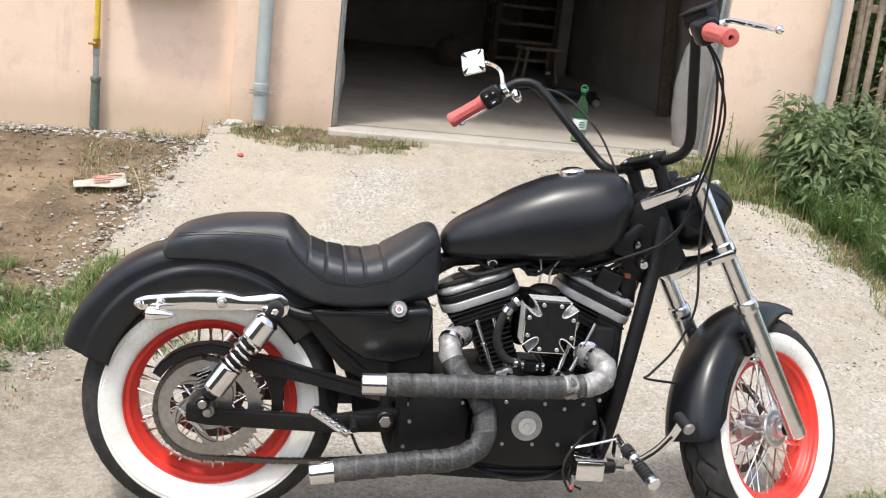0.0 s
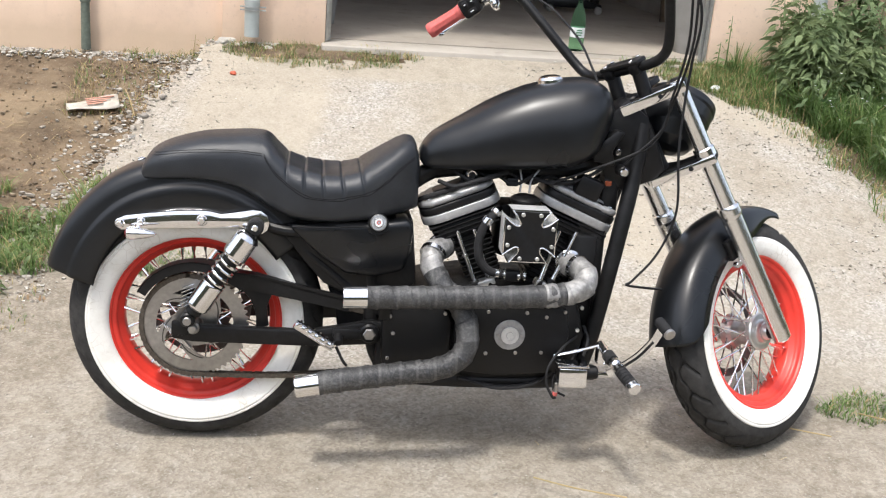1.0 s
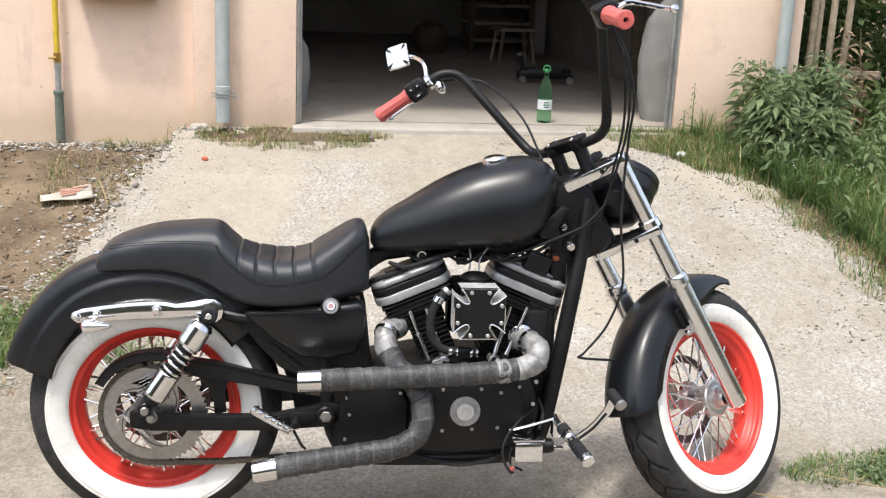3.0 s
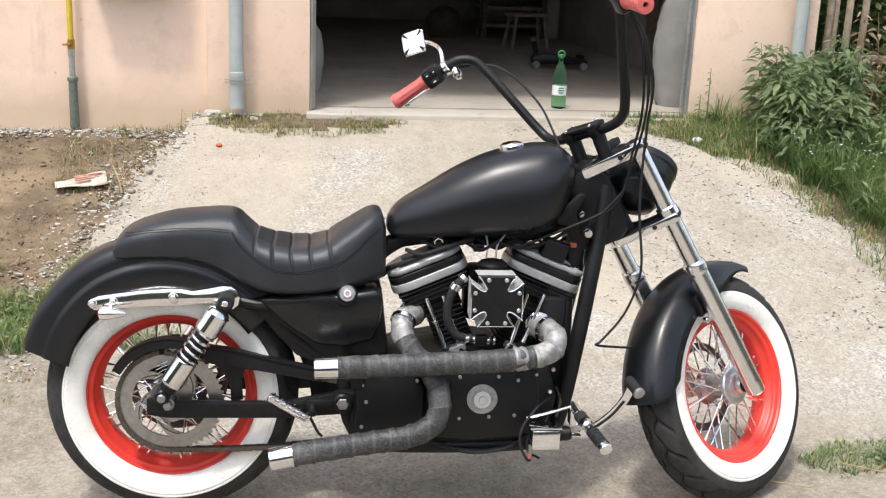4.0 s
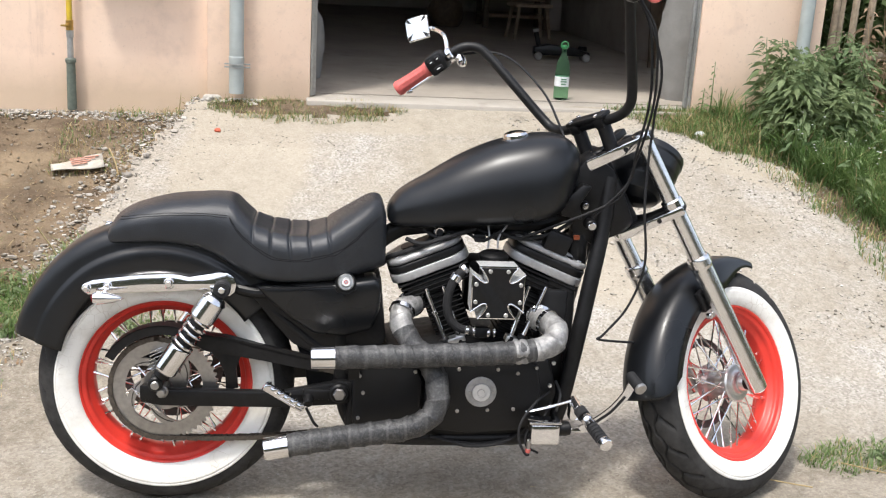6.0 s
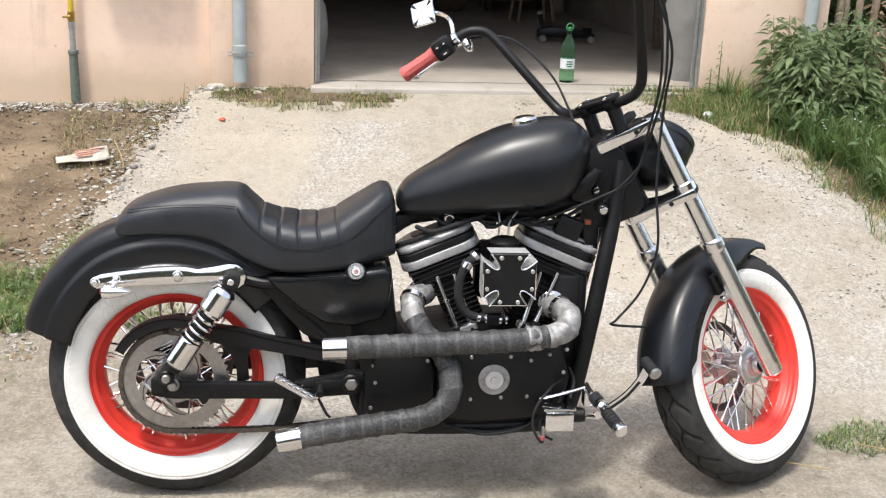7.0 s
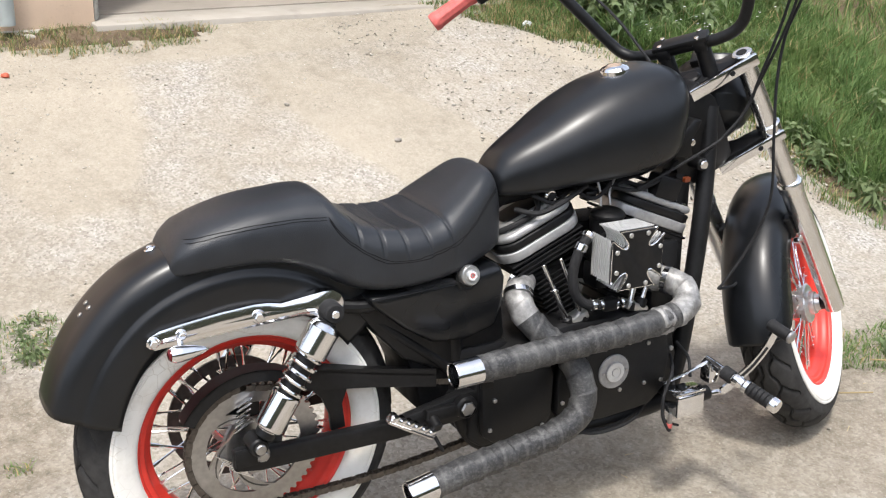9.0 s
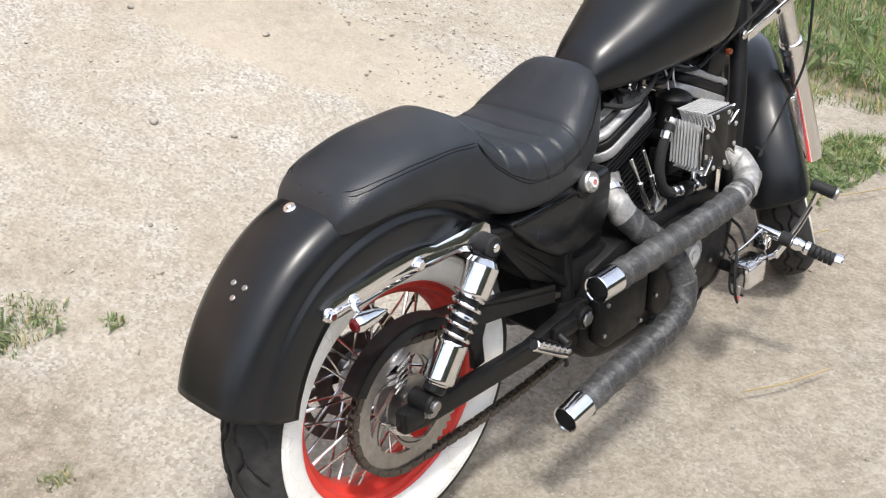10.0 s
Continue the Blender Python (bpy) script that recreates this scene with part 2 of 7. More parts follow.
def concrete_material():
    m = Nodes("worn_aggregate_concrete").world_coord()
    big = m.noise(0.9, 5, 0.6, distort=0.6)
    mid = m.noise(5, 6, 0.65)
    warp = m.scaled(1, 1, 0.4)
    grit = m.cells(118, "Color", vec=warp)
    gdist = m.cells(118, vec=warp)
    fine = m.noise(240, 5, 0.7)
    sand = m.ramp(mid, [(0.3, (0.375, 0.330, 0.258)), (0.7, (0.505, 0.453, 0.363))])
    bw = m.t.nodes.new("ShaderNodeRGBToBW")
    m.t.links.new(grit, bw.inputs[0])
    pebbles = m.ramp(bw.outputs[0], [(0.12, (0.175, 0.167, 0.155)), (0.42, (0.345, 0.332, 0.311)), (0.85, (0.55, 0.533, 0.507))])
    # washed-in sand lies in long patches, elsewhere the aggregate is bare
    ragged = m.ramp(m.mix(0.5, big, mid), [(0.3, -0.35), (0.7, 0.35)])
    sandy = None
    for cx, cy, rx, ry, turn in ((0.15, 2.38, 0.34, 0.80, -8), (1.45, 1.80, 0.32, 0.90, 27), (0.9, 2.90, 1.5, 0.30, 0), (2.64, 2.36, 0.36, 0.17, -38)):
        here = m.ramp(m.mix(1.0, m.blob(cx, cy, rx, ry, turn), ragged, "ADD"), [(0.0, 0.0), (0.30, 0.86)])
        sandy = here if sandy is None else m.mix(1.0, sandy, here, "LIGHTEN")
    c = m.mix(sandy, pebbles, sand)
    c = m.mix(m.ramp(m.noise(1.5, 5, 0.6, distort=0.5), [(0.50, 0), (0.66, 0.30)]), c, (0.43, 0.378, 0.30))
    c = m.mix(m.ramp(fine, [(0.3, 0.35), (0.55, 0)]), c, (0.18, 0.155, 0.125))
    c = m.mix(m.ramp(m.noise(33, 3, 0.8), [(0.62, 0), (0.74, 0.45)]), c, (0.20, 0.17, 0.13))
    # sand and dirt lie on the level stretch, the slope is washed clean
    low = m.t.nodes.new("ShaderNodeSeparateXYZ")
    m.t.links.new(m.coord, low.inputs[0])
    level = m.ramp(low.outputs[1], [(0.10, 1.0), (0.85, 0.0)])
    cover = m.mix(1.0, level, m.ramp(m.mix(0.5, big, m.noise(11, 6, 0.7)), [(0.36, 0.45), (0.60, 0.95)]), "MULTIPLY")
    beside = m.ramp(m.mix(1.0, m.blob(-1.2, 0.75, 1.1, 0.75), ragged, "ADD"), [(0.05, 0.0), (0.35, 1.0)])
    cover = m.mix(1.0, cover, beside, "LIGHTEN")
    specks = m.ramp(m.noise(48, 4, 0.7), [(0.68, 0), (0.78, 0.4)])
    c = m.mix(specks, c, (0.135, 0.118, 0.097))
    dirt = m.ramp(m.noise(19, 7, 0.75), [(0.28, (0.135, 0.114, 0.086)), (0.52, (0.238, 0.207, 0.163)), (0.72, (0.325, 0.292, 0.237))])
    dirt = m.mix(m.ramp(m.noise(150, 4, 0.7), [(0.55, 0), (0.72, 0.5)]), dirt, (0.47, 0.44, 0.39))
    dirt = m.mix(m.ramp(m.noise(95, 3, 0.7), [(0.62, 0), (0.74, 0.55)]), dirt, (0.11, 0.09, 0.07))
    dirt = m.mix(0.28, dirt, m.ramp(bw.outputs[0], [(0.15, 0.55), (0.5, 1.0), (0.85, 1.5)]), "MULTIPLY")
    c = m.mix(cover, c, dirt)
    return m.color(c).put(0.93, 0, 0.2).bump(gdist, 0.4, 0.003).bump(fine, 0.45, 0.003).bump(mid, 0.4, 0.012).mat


def soil_material():
    m = Nodes("dry_brown_soil").world_coord()
    big = m.noise(1.3, 5, 0.6)
    mid = m.noise(12, 6, 0.7)
    fine = m.noise(110, 5, 0.75)
    c = m.ramp(mid, [(0.28, (0.050, 0.035, 0.023)), (0.50, (0.120, 0.087, 0.058)), (0.75, (0.25, 0.195, 0.135))])
    c = m.mix(m.ramp(big, [(0.48, 0), (0.66, 0.35)]), c, (0.23, 0.172, 0.112))
    pale = m.mix(1.0, m.blob(-0.74, 2.42, 0.55, 0.22), m.ramp(m.noise(4, 5, 0.6), [(0.3, -0.4), (0.7, 0.4)]), "ADD")
    c = m.mix(m.ramp(pale, [(0.1, 0), (0.5, 0.60)]), c, (0.29, 0.222, 0.143))
    c = m.mix(m.ramp(m.noise(2.6, 5, 0.65, distort=0.8), [(0.50, 0), (0.62, 0.55)]), c, (0.075, 0.054, 0.036))
    c = m.mix(m.ramp(m.noise(34, 5, 0.8), [(0.58, 0), (0.70, 0.50)]), c, (0.28, 0.225, 0.158))
    ahead = m.t.nodes.new("ShaderNodeSeparateXYZ")
    m.t.links.new(m.coord, ahead.inputs[0])
    dusty = m.mix(1.0, m.ramp(ahead.outputs[1], [(0.90, 1.0), (1.30, 0.0)]), m.ramp(m.noise(6, 5, 0.7), [(0.3, 0.55), (0.6, 1.0)]), "MULTIPLY")
    dust = m.ramp(m.noise(19, 7, 0.75), [(0.28, (0.135, 0.114, 0.086)), (0.52, (0.238, 0.207, 0.163)), (0.72, (0.325, 0.292, 0.237))])
    c = m.mix(dusty, c, dust)
    c = m.mix(m.ramp(fine, [(0.58, 0), (0.72, 0.6)]), c, (0.42, 0.37, 0.30))
    return m.color(c).put(0.97, 0, 0.15).bump(mid, 0.7, 0.02).bump(fine, 0.7, 0.006).mat


def leaf_material(name, a, b, trans=0.25):
    m = Nodes(name).world_coord()
    isl = m.t.nodes.new("ShaderNodeNewGeometry").outputs["Random Per Island"]
    c = m.mix(m.ramp(isl, [(0, 0), (1, 1)]), a, b)
    c = m.mix(m.ramp(m.noise(3.5, 3), [(0.35, 0), (0.7, 0.5)]), c, (b[0] * 1.25, b[1] * 1.05, b[2]))
    m.color(c).put(0.62, 0, 0.25)
    tr = m.t.nodes.new("ShaderNodeBsdfTranslucent")
    m.t.links.new(c, tr.inputs["Color"])
    mx = m.t.nodes.new("ShaderNodeMixShader")
    mx.inputs[0].default_value = trans
    m.t.links.new(m.b.outputs[0], mx.inputs[1])
    m.t.links.new(tr.outputs[0], mx.inputs[2])
    m.t.links.new(mx.outputs[0], m.t.nodes["Material Output"].inputs["Surface"])
    return m.mat


def glass_material():
    m = Nodes("green_bottle_plastic")
    m.color((0.30, 0.60, 0.38)).put(0.06)
    m.b.inputs["Transmission Weight"].default_value = 0.97
    m.b.inputs["IOR"].default_value = 1.12
    return m.mat


def garage_material(name, a, b):
    m = Nodes(name).world_coord()
    mid = m.noise(2.2, 6, 0.65)
    fine = m.noise(60, 4, 0.7)
    c = m.ramp(mid, [(0.3, a), (0.7, b)])
    c = m.mix(m.ramp(m.noise(6, 5), [(0.6, 0), (0.75, 0.5)]), c, (a[0] * 0.6, a[1] * 0.6, a[2] * 0.6))
    return m.color(c).put(0.92, 0, 0.2).bump(fine, 0.4, 0.004).bump(mid, 0.3, 0.02).mat


WHITEWALL, LEATHER, WRAP, PALE_WRAP = whitewall_material(), leather_material(), wrap_material(), pale_wrap_material()
RENDER, CONCRETE, SOIL = render_material(), concrete_material(), soil_material()
GRASS = leaf_material("meadow_grass", (0.072, 0.145, 0.040), (0.195, 0.290, 0.105), 0.4)
DRY_GRASS = leaf_material("dry_straw", (0.30, 0.23, 0.11), (0.42, 0.35, 0.19), 0.15)
LITTER = leaf_material("dead_leaf_litter", (0.10, 0.06, 0.035), (0.30, 0.21, 0.12), 0.1)
WEED = leaf_material("weed_leaves", (0.105, 0.165, 0.075), (0.25, 0.325, 0.165), 0.45)
DEAD_BRUSH = leaf_material("dead_brown_brush", (0.16, 0.115, 0.07), (0.34, 0.26, 0.165), 0.2)
HEDGE = leaf_material("hedge_leaves", (0.045, 0.085, 0.025), (0.12, 0.18, 0.06))
# only for the added, unseen backdrop that darkens reflections
BACKDROP_DARK = garage_material("dark_backdrop_mass", (0.06, 0.066, 0.042), (0.13, 0.132, 0.09))
BOTTLE = glass_material()
PLASTER = garage_material("rough_garage_plaster", (0.27, 0.24, 0.205), (0.39, 0.35, 0.305))
GARAGE_FLOOR = garage_material("dusty_concrete_floor", (0.30, 0.268, 0.228), (0.41, 0.367, 0.312))
SILL = garage_material("pale_cement_sill", (0.34, 0.31, 0.265), (0.45, 0.415, 0.365))
SACK = garage_material("white_woven_sack", (0.19, 0.186, 0.176), (0.31, 0.302, 0.287))
STUCCO_EDGE = garage_material("bare_cement_plinth", (0.36, 0.34, 0.30), (0.55, 0.52, 0.47))


# ---------------------------------------------------------------- mesh tools
def smooth_shade(me, angle=40):
    me.polygons.foreach_set("use_smooth", [True] * len(me.polygons))
    me.set_sharp_from_angle(angle=radians(angle))


def part(name, bm, material, parent=None, label="", m=None, smooth=29):
    """Links a bmesh as one mesh object, under parent where one is given."""
    if m is not None:
        bmesh.ops.transform(bm, matrix=m, verts=bm.verts)
    bmesh.ops.recalc_face_normals(bm, faces=bm.faces)
    me = bpy.data.meshes.new(name)
    bm.to_mesh(me)
    bm.free()
    me.materials.append(material)
    if smooth:
        smooth_shade(me, smooth)
    ob = new(name, me)
    if parent is not None:
        ob.parent = parent
    if label:
        tagged(ob, label)
    return ob


def join(*bms):
    """One bmesh out of several."""
    out = bmesh.new()
    for b in bms:
        me = bpy.data.meshes.new("tmp")
        b.to_mesh(me)
        b.free()
        out.from_mesh(me)
        bpy.data.meshes.remove(me)
    return out


def box(sx, sy, sz, at=(0, 0, 0), bevel=0.0, rot=None, segments=2):
    bm = bmesh.new()
    bmesh.ops.create_cube(bm, size=1)
    bmesh.ops.scale(bm, vec=(sx, sy, sz), verts=bm.verts)
    if bevel:
        bmesh.ops.bevel(bm, geom=bm.edges[:], offset=bevel, segments=segments, affect="EDGES", profile=0.5)
    m = Matrix.Translation(at)
    if rot is not None:
        m = m @ rot
    bmesh.ops.transform(bm, matrix=m, verts=bm.verts)
    return bm


def lathe(profile, steps=32, closed=False, m=None):
    """Turns (radius, along) pairs round the y axis."""
    if not closed:
        held = [profile[0]]
        for (r0, y0), (r1, y1) in zip(profile, profile[1:]):
            d = math.hypot(r1 - r0, y1 - y0)
            if d > 0.012:
                e = 0.0022 / d
                held += [(r0 + (r1 - r0) * e, y0 + (y1 - y0) * e), (r1 + (r0 - r1) * e, y1 + (y0 - y1) * e)]
            held.append((r1, y1))
        profile = held
    bm = bmesh.new()
    rings = []
    for k in range(steps):
        a = 2 * math.pi * k / steps
        rings.append([bm.verts.new((r * math.cos(a), y, r * math.sin(a))) for r, y in profile])
    n = len(profile)
    for k in range(steps):
        p, q = rings[k], rings[(k + 1) % steps]
        for i in range(n if closed else n - 1):
            j = (i + 1) % n
            bm.faces.new((p[i], p[j], q[j], q[i]))
    bmesh.ops.remove_doubles(bm, verts=bm.verts, dist=1e-6)
    if m is not None:
        bmesh.ops.transform(bm, matrix=m, verts=bm.verts)
    return bm


def toward(a, b):
    """The matrix that lays the y axis from a to b, with its origin at a."""
    a, b = Vector(a), Vector(b)
    return Matrix.Translation(a) @ (b - a).to_track_quat("Y", "Z").to_matrix().to_4x4()


def rod(a, b, r, r2=None, steps=16, edge=0.0):
    """A round bar from a to b with softened ends."""
    length = (Vector(b) - Vector(a)).length
    r2 = r if r2 is None else r2
    e = edge or min(r, r2) * 0.18
    prof = [(0, 0), (r - e, 0), (r, e), (r2, length - e), (r2 - e, length), (0, length)]
    return lathe(prof, steps, m=toward(a, b))


def glide(points, per=8):
    """A smooth line through points."""
    pts = [Vector(p) for p in points]
    pts = [pts[0] * 2 - pts[1]] + pts + [pts[-1] * 2 - pts[-2]]
    out = []
    for i in range(1, len(pts) - 2):
        p0, p1, p2, p3 = pts[i - 1:i + 3]
        for k in range(per):
            t = k / per
            out.append(0.5 * ((2 * p1) + (p2 - p0) * t + (2 * p0 - 5 * p1 + 4 * p2 - p3) * t * t + (3 * p1 - p0 - 3 * p2 + p3) * t ** 3))
    out.append(pts[-2])
    return out


def tube(points, r, steps=12, per=8, cap=True, radius_at=None):
    """A round tube along a smooth line."""
    line = glide(points, per) if per else [Vector(p) for p in points]
    bm = bmesh.new()
    up = Vector((0, 0, 1))
    rings = []
    for i, p in enumerate(line):
        d = (line[min(i + 1, len(line) - 1)] - line[max(i - 1, 0)]).normalized()
        side = d.cross(up)
        if side.length < 0.2:
            side = d.cross(Vector((1, 0, 0)))
        if rings:
            side = prev - d * prev.dot(d)
        side.normalize()
        prev = side
        nrm = side.cross(d)
        rr = radius_at(i / (len(line) - 1)) if radius_at else r
        rings.append([bm.verts.new(p + (side * math.cos(a) + nrm * math.sin(a)) * rr) for a in (2 * math.pi * k / steps for k in range(steps))])
    for a, b in zip(rings, rings[1:]):
        for k in range(steps):
            bm.faces.new((a[k], a[(k + 1) % steps], b[(k + 1) % steps], b[k]))
    if cap:
        bm.faces.new(rings[0])
        bm.faces.new(list(reversed(rings[-1])))
    return bm


def plate(outline, y0, y1, bevel=0.0):
    """A plate cut to an outline in x and z, between two depths."""
    bm = bmesh.new()
    f = bm.faces.new([bm.verts.new((x, y0, z)) for x, z in outline])
    ext = bmesh.ops.extrude_face_region(bm, geom=[f])
    vs = [v for v in ext["geom"] if isinstance(v, bmesh.types.BMVert)]
    bmesh.ops.translate(bm, vec=(0, y1 - y0, 0), verts=vs)
    if bevel:
        bmesh.ops.recalc_face_normals(bm, faces=bm.faces)
        es = [e for e in bm.edges if e.calc_face_angle(0) > 0.5]
        bmesh.ops.bevel(bm, geom=es, offset=bevel, segments=2, affect="EDGES", profile=0.5)
    return bm


def loft(sections, closed=True, cap=True):
    """A skin over rings of points of one length."""
    bm = bmesh.new()
    rows = [[bm.verts.new(p) for p in s] for s in sections]
    n = len(rows[0])
    for a, b in zip(rows, rows[1:]):
        for k in range(n if closed else n - 1):
            bm.faces.new((a[k], a[(k + 1) % n], b[(k + 1) % n], b[k]))
    if cap and closed:
        bm.faces.new(rows[0])
        bm.faces.new(list(reversed(rows[-1])))
    return bm


def curve_at(table, x):
    """Smooth reading of a table of (x, value)."""
    xs = [a for a, _ in table]
    if x <= xs[0]:
        return table[0][1]
    for i in range(len(table) - 1):
        if x <= xs[i + 1]:
            x0, v0 = table[i]
            x1, v1 = table[i + 1]
            d = lambda j: (table[min(j + 1, len(table) - 1)][1] - table[max(j - 1, 0)][1]) / (table[min(j + 1, len(table) - 1)][0] - table[max(j - 1, 0)][0])
            h = x1 - x0
            t = (x - x0) / h
            return (2 * t ** 3 - 3 * t ** 2 + 1) * v0 + (t ** 3 - 2 * t ** 2 + t) * h * d(i) + (-2 * t ** 3 + 3 * t ** 2) * v1 + (t ** 3 - t ** 2) * h * d(i + 1)
    return table[-1][1]


def thing(name, label, category, at=None, group="", kind=""):
    ob = new(name)
    ob.empty_display_size = 0.1
    if at is not None:
        ob.matrix_world = at
    return tagged(ob, label, category, group, kind)


def solid(ob, thickness, offset=-1.0):
    mod = ob.modifiers.new("thickness", "SOLIDIFY")
    mod.thickness, mod.offset = thickness, offset
    return ob


# ---------------------------------------------------------------- the ground
RISE = [(-20, -0.14), (-3, -0.045), (0.2, -0.025), (0.6, -0.004), (1.0, 0.055), (1.5, 0.18), (2.0, 0.32), (2.5, 0.47), (3.0, 0.605), (3.4, 0.61), (30, 0.62)]
WALL_Y = 3.036
DOOR_L, DOOR_R, FLOOR_Z = 0.473, 2.588, 0.631


def rise(x, y):
    """Height of the ramp."""
    i = max(k for k in range(len(RISE) - 1) if RISE[k][0] <= max(y, -20))
    (y0, z0), (y1, z1) = RISE[i], RISE[i + 1]
    t = min(1, (max(y, -20) - y0) / (y1 - y0))
    return z0 + (z1 - z0) * t + 0.012 * max(-1.0, min(2.5, x))


KERB = [(-0.10, 3.03), (-0.27, 2.57), (-0.41, 2.10), (-0.52, 1.60), (-0.60, 1.15), (-0.56, 0.76), (-0.60, 0.40)]
VERGE = [(2.22, 3.03), (2.36, 2.74), (2.62, 2.58), (2.76, 2.40), (2.86, 2.10), (2.95, 1.85), (3.03, 1.60), (3.02, 1.20), (2.97, 0.90), (3.0, 0.60), (3.05, 0.20), (3.3, -1.0), (3.6, -4.0)]


def line_x(table, y):
    pts = sorted((b, a) for a, b in table)
    if y <= pts[0][0]:
        return pts[0][1]
    for (y0, x0), (y1, x1) in zip(pts, pts[1:]):
        if y <= y1:
            return x0 + (x1 - x0) * (y - y0) / (y1 - y0)
    return pts[-1][1]


def on_slab(x, y):
    wob = 0.05 * noise.noise((x * 3, y * 3, 0)) + 0.03 * noise.noise((x * 11, y * 11, 3))
    left = line_x(KERB, y) if y > 1.02 + 0.12 * noise.noise((x * 2.3, 0.4, 7)) + 0.06 * noise.noise((x * 9, y * 9, 7)) else -7.0
    if y > 2.7 and (abs(x - 0.40) / 0.46) ** 2 + ((y - 2.94) / 0.12) ** 2 < 1 + 9 * wob:
        return False                        # earth and tufts at the foot of the pier
    return left + wob < x < line_x(VERGE, y) + wob * 1.5 and y < WALL_Y


def ground_z(x, y):
    """Top of the slab or of the soil beside it."""
    z = rise(x, y)
    if y > 0.8 and x < line_x(KERB, y):
        z -= 0.075 * min(1, (y - 0.8) / 0.6) * min(1, max(0.0, line_x(KERB, y) - x) / 0.15 + 0.55)
    return z


def grid_axis(lo, hi, fine_lo, fine_hi, step):
    v = [fine_lo + step * k for k in range(int((fine_hi - fine_lo) / step) + 1)]
    d, a = step, v[0]
    while a > lo:
        d *= 1.35
        a -= d
        v.insert(0, a)
    d, a = step, v[-1]
    while a < hi:
        d *= 1.35
        a += d
        v.append(a)
    return v


def build_ground():
    xs = grid_axis(-400, 400, -2.5, 5.0, 0.05)
    ys = grid_axis(-400, 400, -1.0, 3.0, 0.05)
    verts, faces = [], []
    for y in ys:
        for x in xs:
            z = ground_z(x, y) - (0.02 if y > 1.15 else 0.006)
            if on_slab(x, y):
                z -= 0.05
            elif y > 2.6 and x > -0.1:
                z += 0.022
            z += 0.014 * noise.noise((x * 4, y * 4, 1)) + 0.007 * noise.noise((x * 14, y * 14, 2))
            if y > WALL_Y - 0.02 and -6 < x < 3.32:
                z -= 0.12
            verts.append((x, y, z))
    w = len(xs)
    for j in range(len(ys) - 1):
        for i in range(w - 1):
            a = j * w + i
            faces.append((a, a + 1, a + w + 1, a + w))
    me = bpy.data.meshes.new("ground")
    me.from_pydata(verts, [], faces)
    me.materials.append(SOIL)
    smooth_shade(me, 80)
    return tagged(new("ground", me), "dry brown soil with stones and weeds", "ground", kind="structure")


def build_driveway():
    """The concrete ramp: a slab with a broken edge."""
    step = 0.04
    x0, y0 = -7.0, -7.0
    bm = bmesh.new()
    cache = {}

    def vert(i, j):
        if (i, j) not in cache:
            x, y = xs[i], ys[j]
            jit = 0.012
            px, py = x + jit * noise.noise((x * 31, y * 31, 5)), y + jit * noise.noise((x * 29, y * 33, 8))
            z = rise(x, y) + 0.006 * noise.noise((x * 2.2, y * 2.2, 4)) + 0.0035 * noise.noise((x * 9, y * 9, 6))
            cache[(i, j)] = bm.verts.new((px, py, z))
        return cache[(i, j)]

    xs = grid_axis(-7, 4.2, -2.0, 3.4, step)
    ys = [y for y in grid_axis(-7, 3.0, -0.6, 2.99, step) if y < WALL_Y]
    for j in range(len(ys) - 1):
        for i in range(len(xs) - 1):
            if on_slab((xs[i] + xs[i + 1]) / 2, (ys[j] + ys[j + 1]) / 2):
                bm.faces.new((vert(i, j), vert(i + 1, j), vert(i + 1, j + 1), vert(i, j + 1)))
    rim = [e for e in bm.edges if e.is_boundary]
    ext = bmesh.ops.extrude_edge_only(bm, edges=rim)
    low = [v for v in ext["geom"] if isinstance(v, bmesh.types.BMVert)]
    bmesh.ops.translate(bm, vec=(0, 0, -0.14), verts=low)
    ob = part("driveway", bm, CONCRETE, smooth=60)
    return tagged(ob, "worn pale concrete driveway with exposed pebbles", "driveway", kind="structure")


build_ground()
build_driveway()


# ---------------------------------------------------------------- the house
def slab(name, x0, x1, y0, y1, z0, z1, material, label, category="wall", bevel=0.0):
    bm = box(x1 - x0, y1 - y0, z1 - z0, ((x0 + x1) / 2, (y0 + y1) / 2, (z0 + z1) / 2), bevel)
    return tagged(part(name, bm, material, smooth=30), label, category, kind="structure")


TOP = 3.3
PIER_L = -0.058
slab("wall_west", -6.0, PIER_L, WALL_Y + 0.05, WALL_Y + 0.33, 0.2, TOP, RENDER, "salmon rendered house wall beside the garage")
slab("wall_pier_west", PIER_L, DOOR_L, WALL_Y, WALL_Y + 0.33, 0.2, TOP, RENDER, "salmon rendered pier beside the garage opening", bevel=0.008)
slab("wall_pier_east", DOOR_R, 3.30, WALL_Y, WALL_Y + 0.09, 0.2, TOP, RENDER, "salmon rendered pier with a grey drainpipe", bevel=0.008)
slab("wall_lintel", DOOR_L, DOOR_R, WALL_Y, WALL_Y + 0.33, 2.75, TOP, RENDER, "salmon rendered lintel over the garage opening")
slab("garage_wall_west", DOOR_L - 0.75, DOOR_L - 0.6, WALL_Y + 0.33, 10.4, 0.2, TOP, PLASTER, "rough grey plaster garage wall")
slab("garage_wall_east", 3.16, 3.30, WALL_Y + 0.092, 10.4, 0.2, TOP, PLASTER, "rough grey plaster garage wall")
slab("garage_wall_north", DOOR_L - 0.75, 3.30, 10.4, 10.55, 0.2, TOP, PLASTER, "rough grey plaster garage back wall")
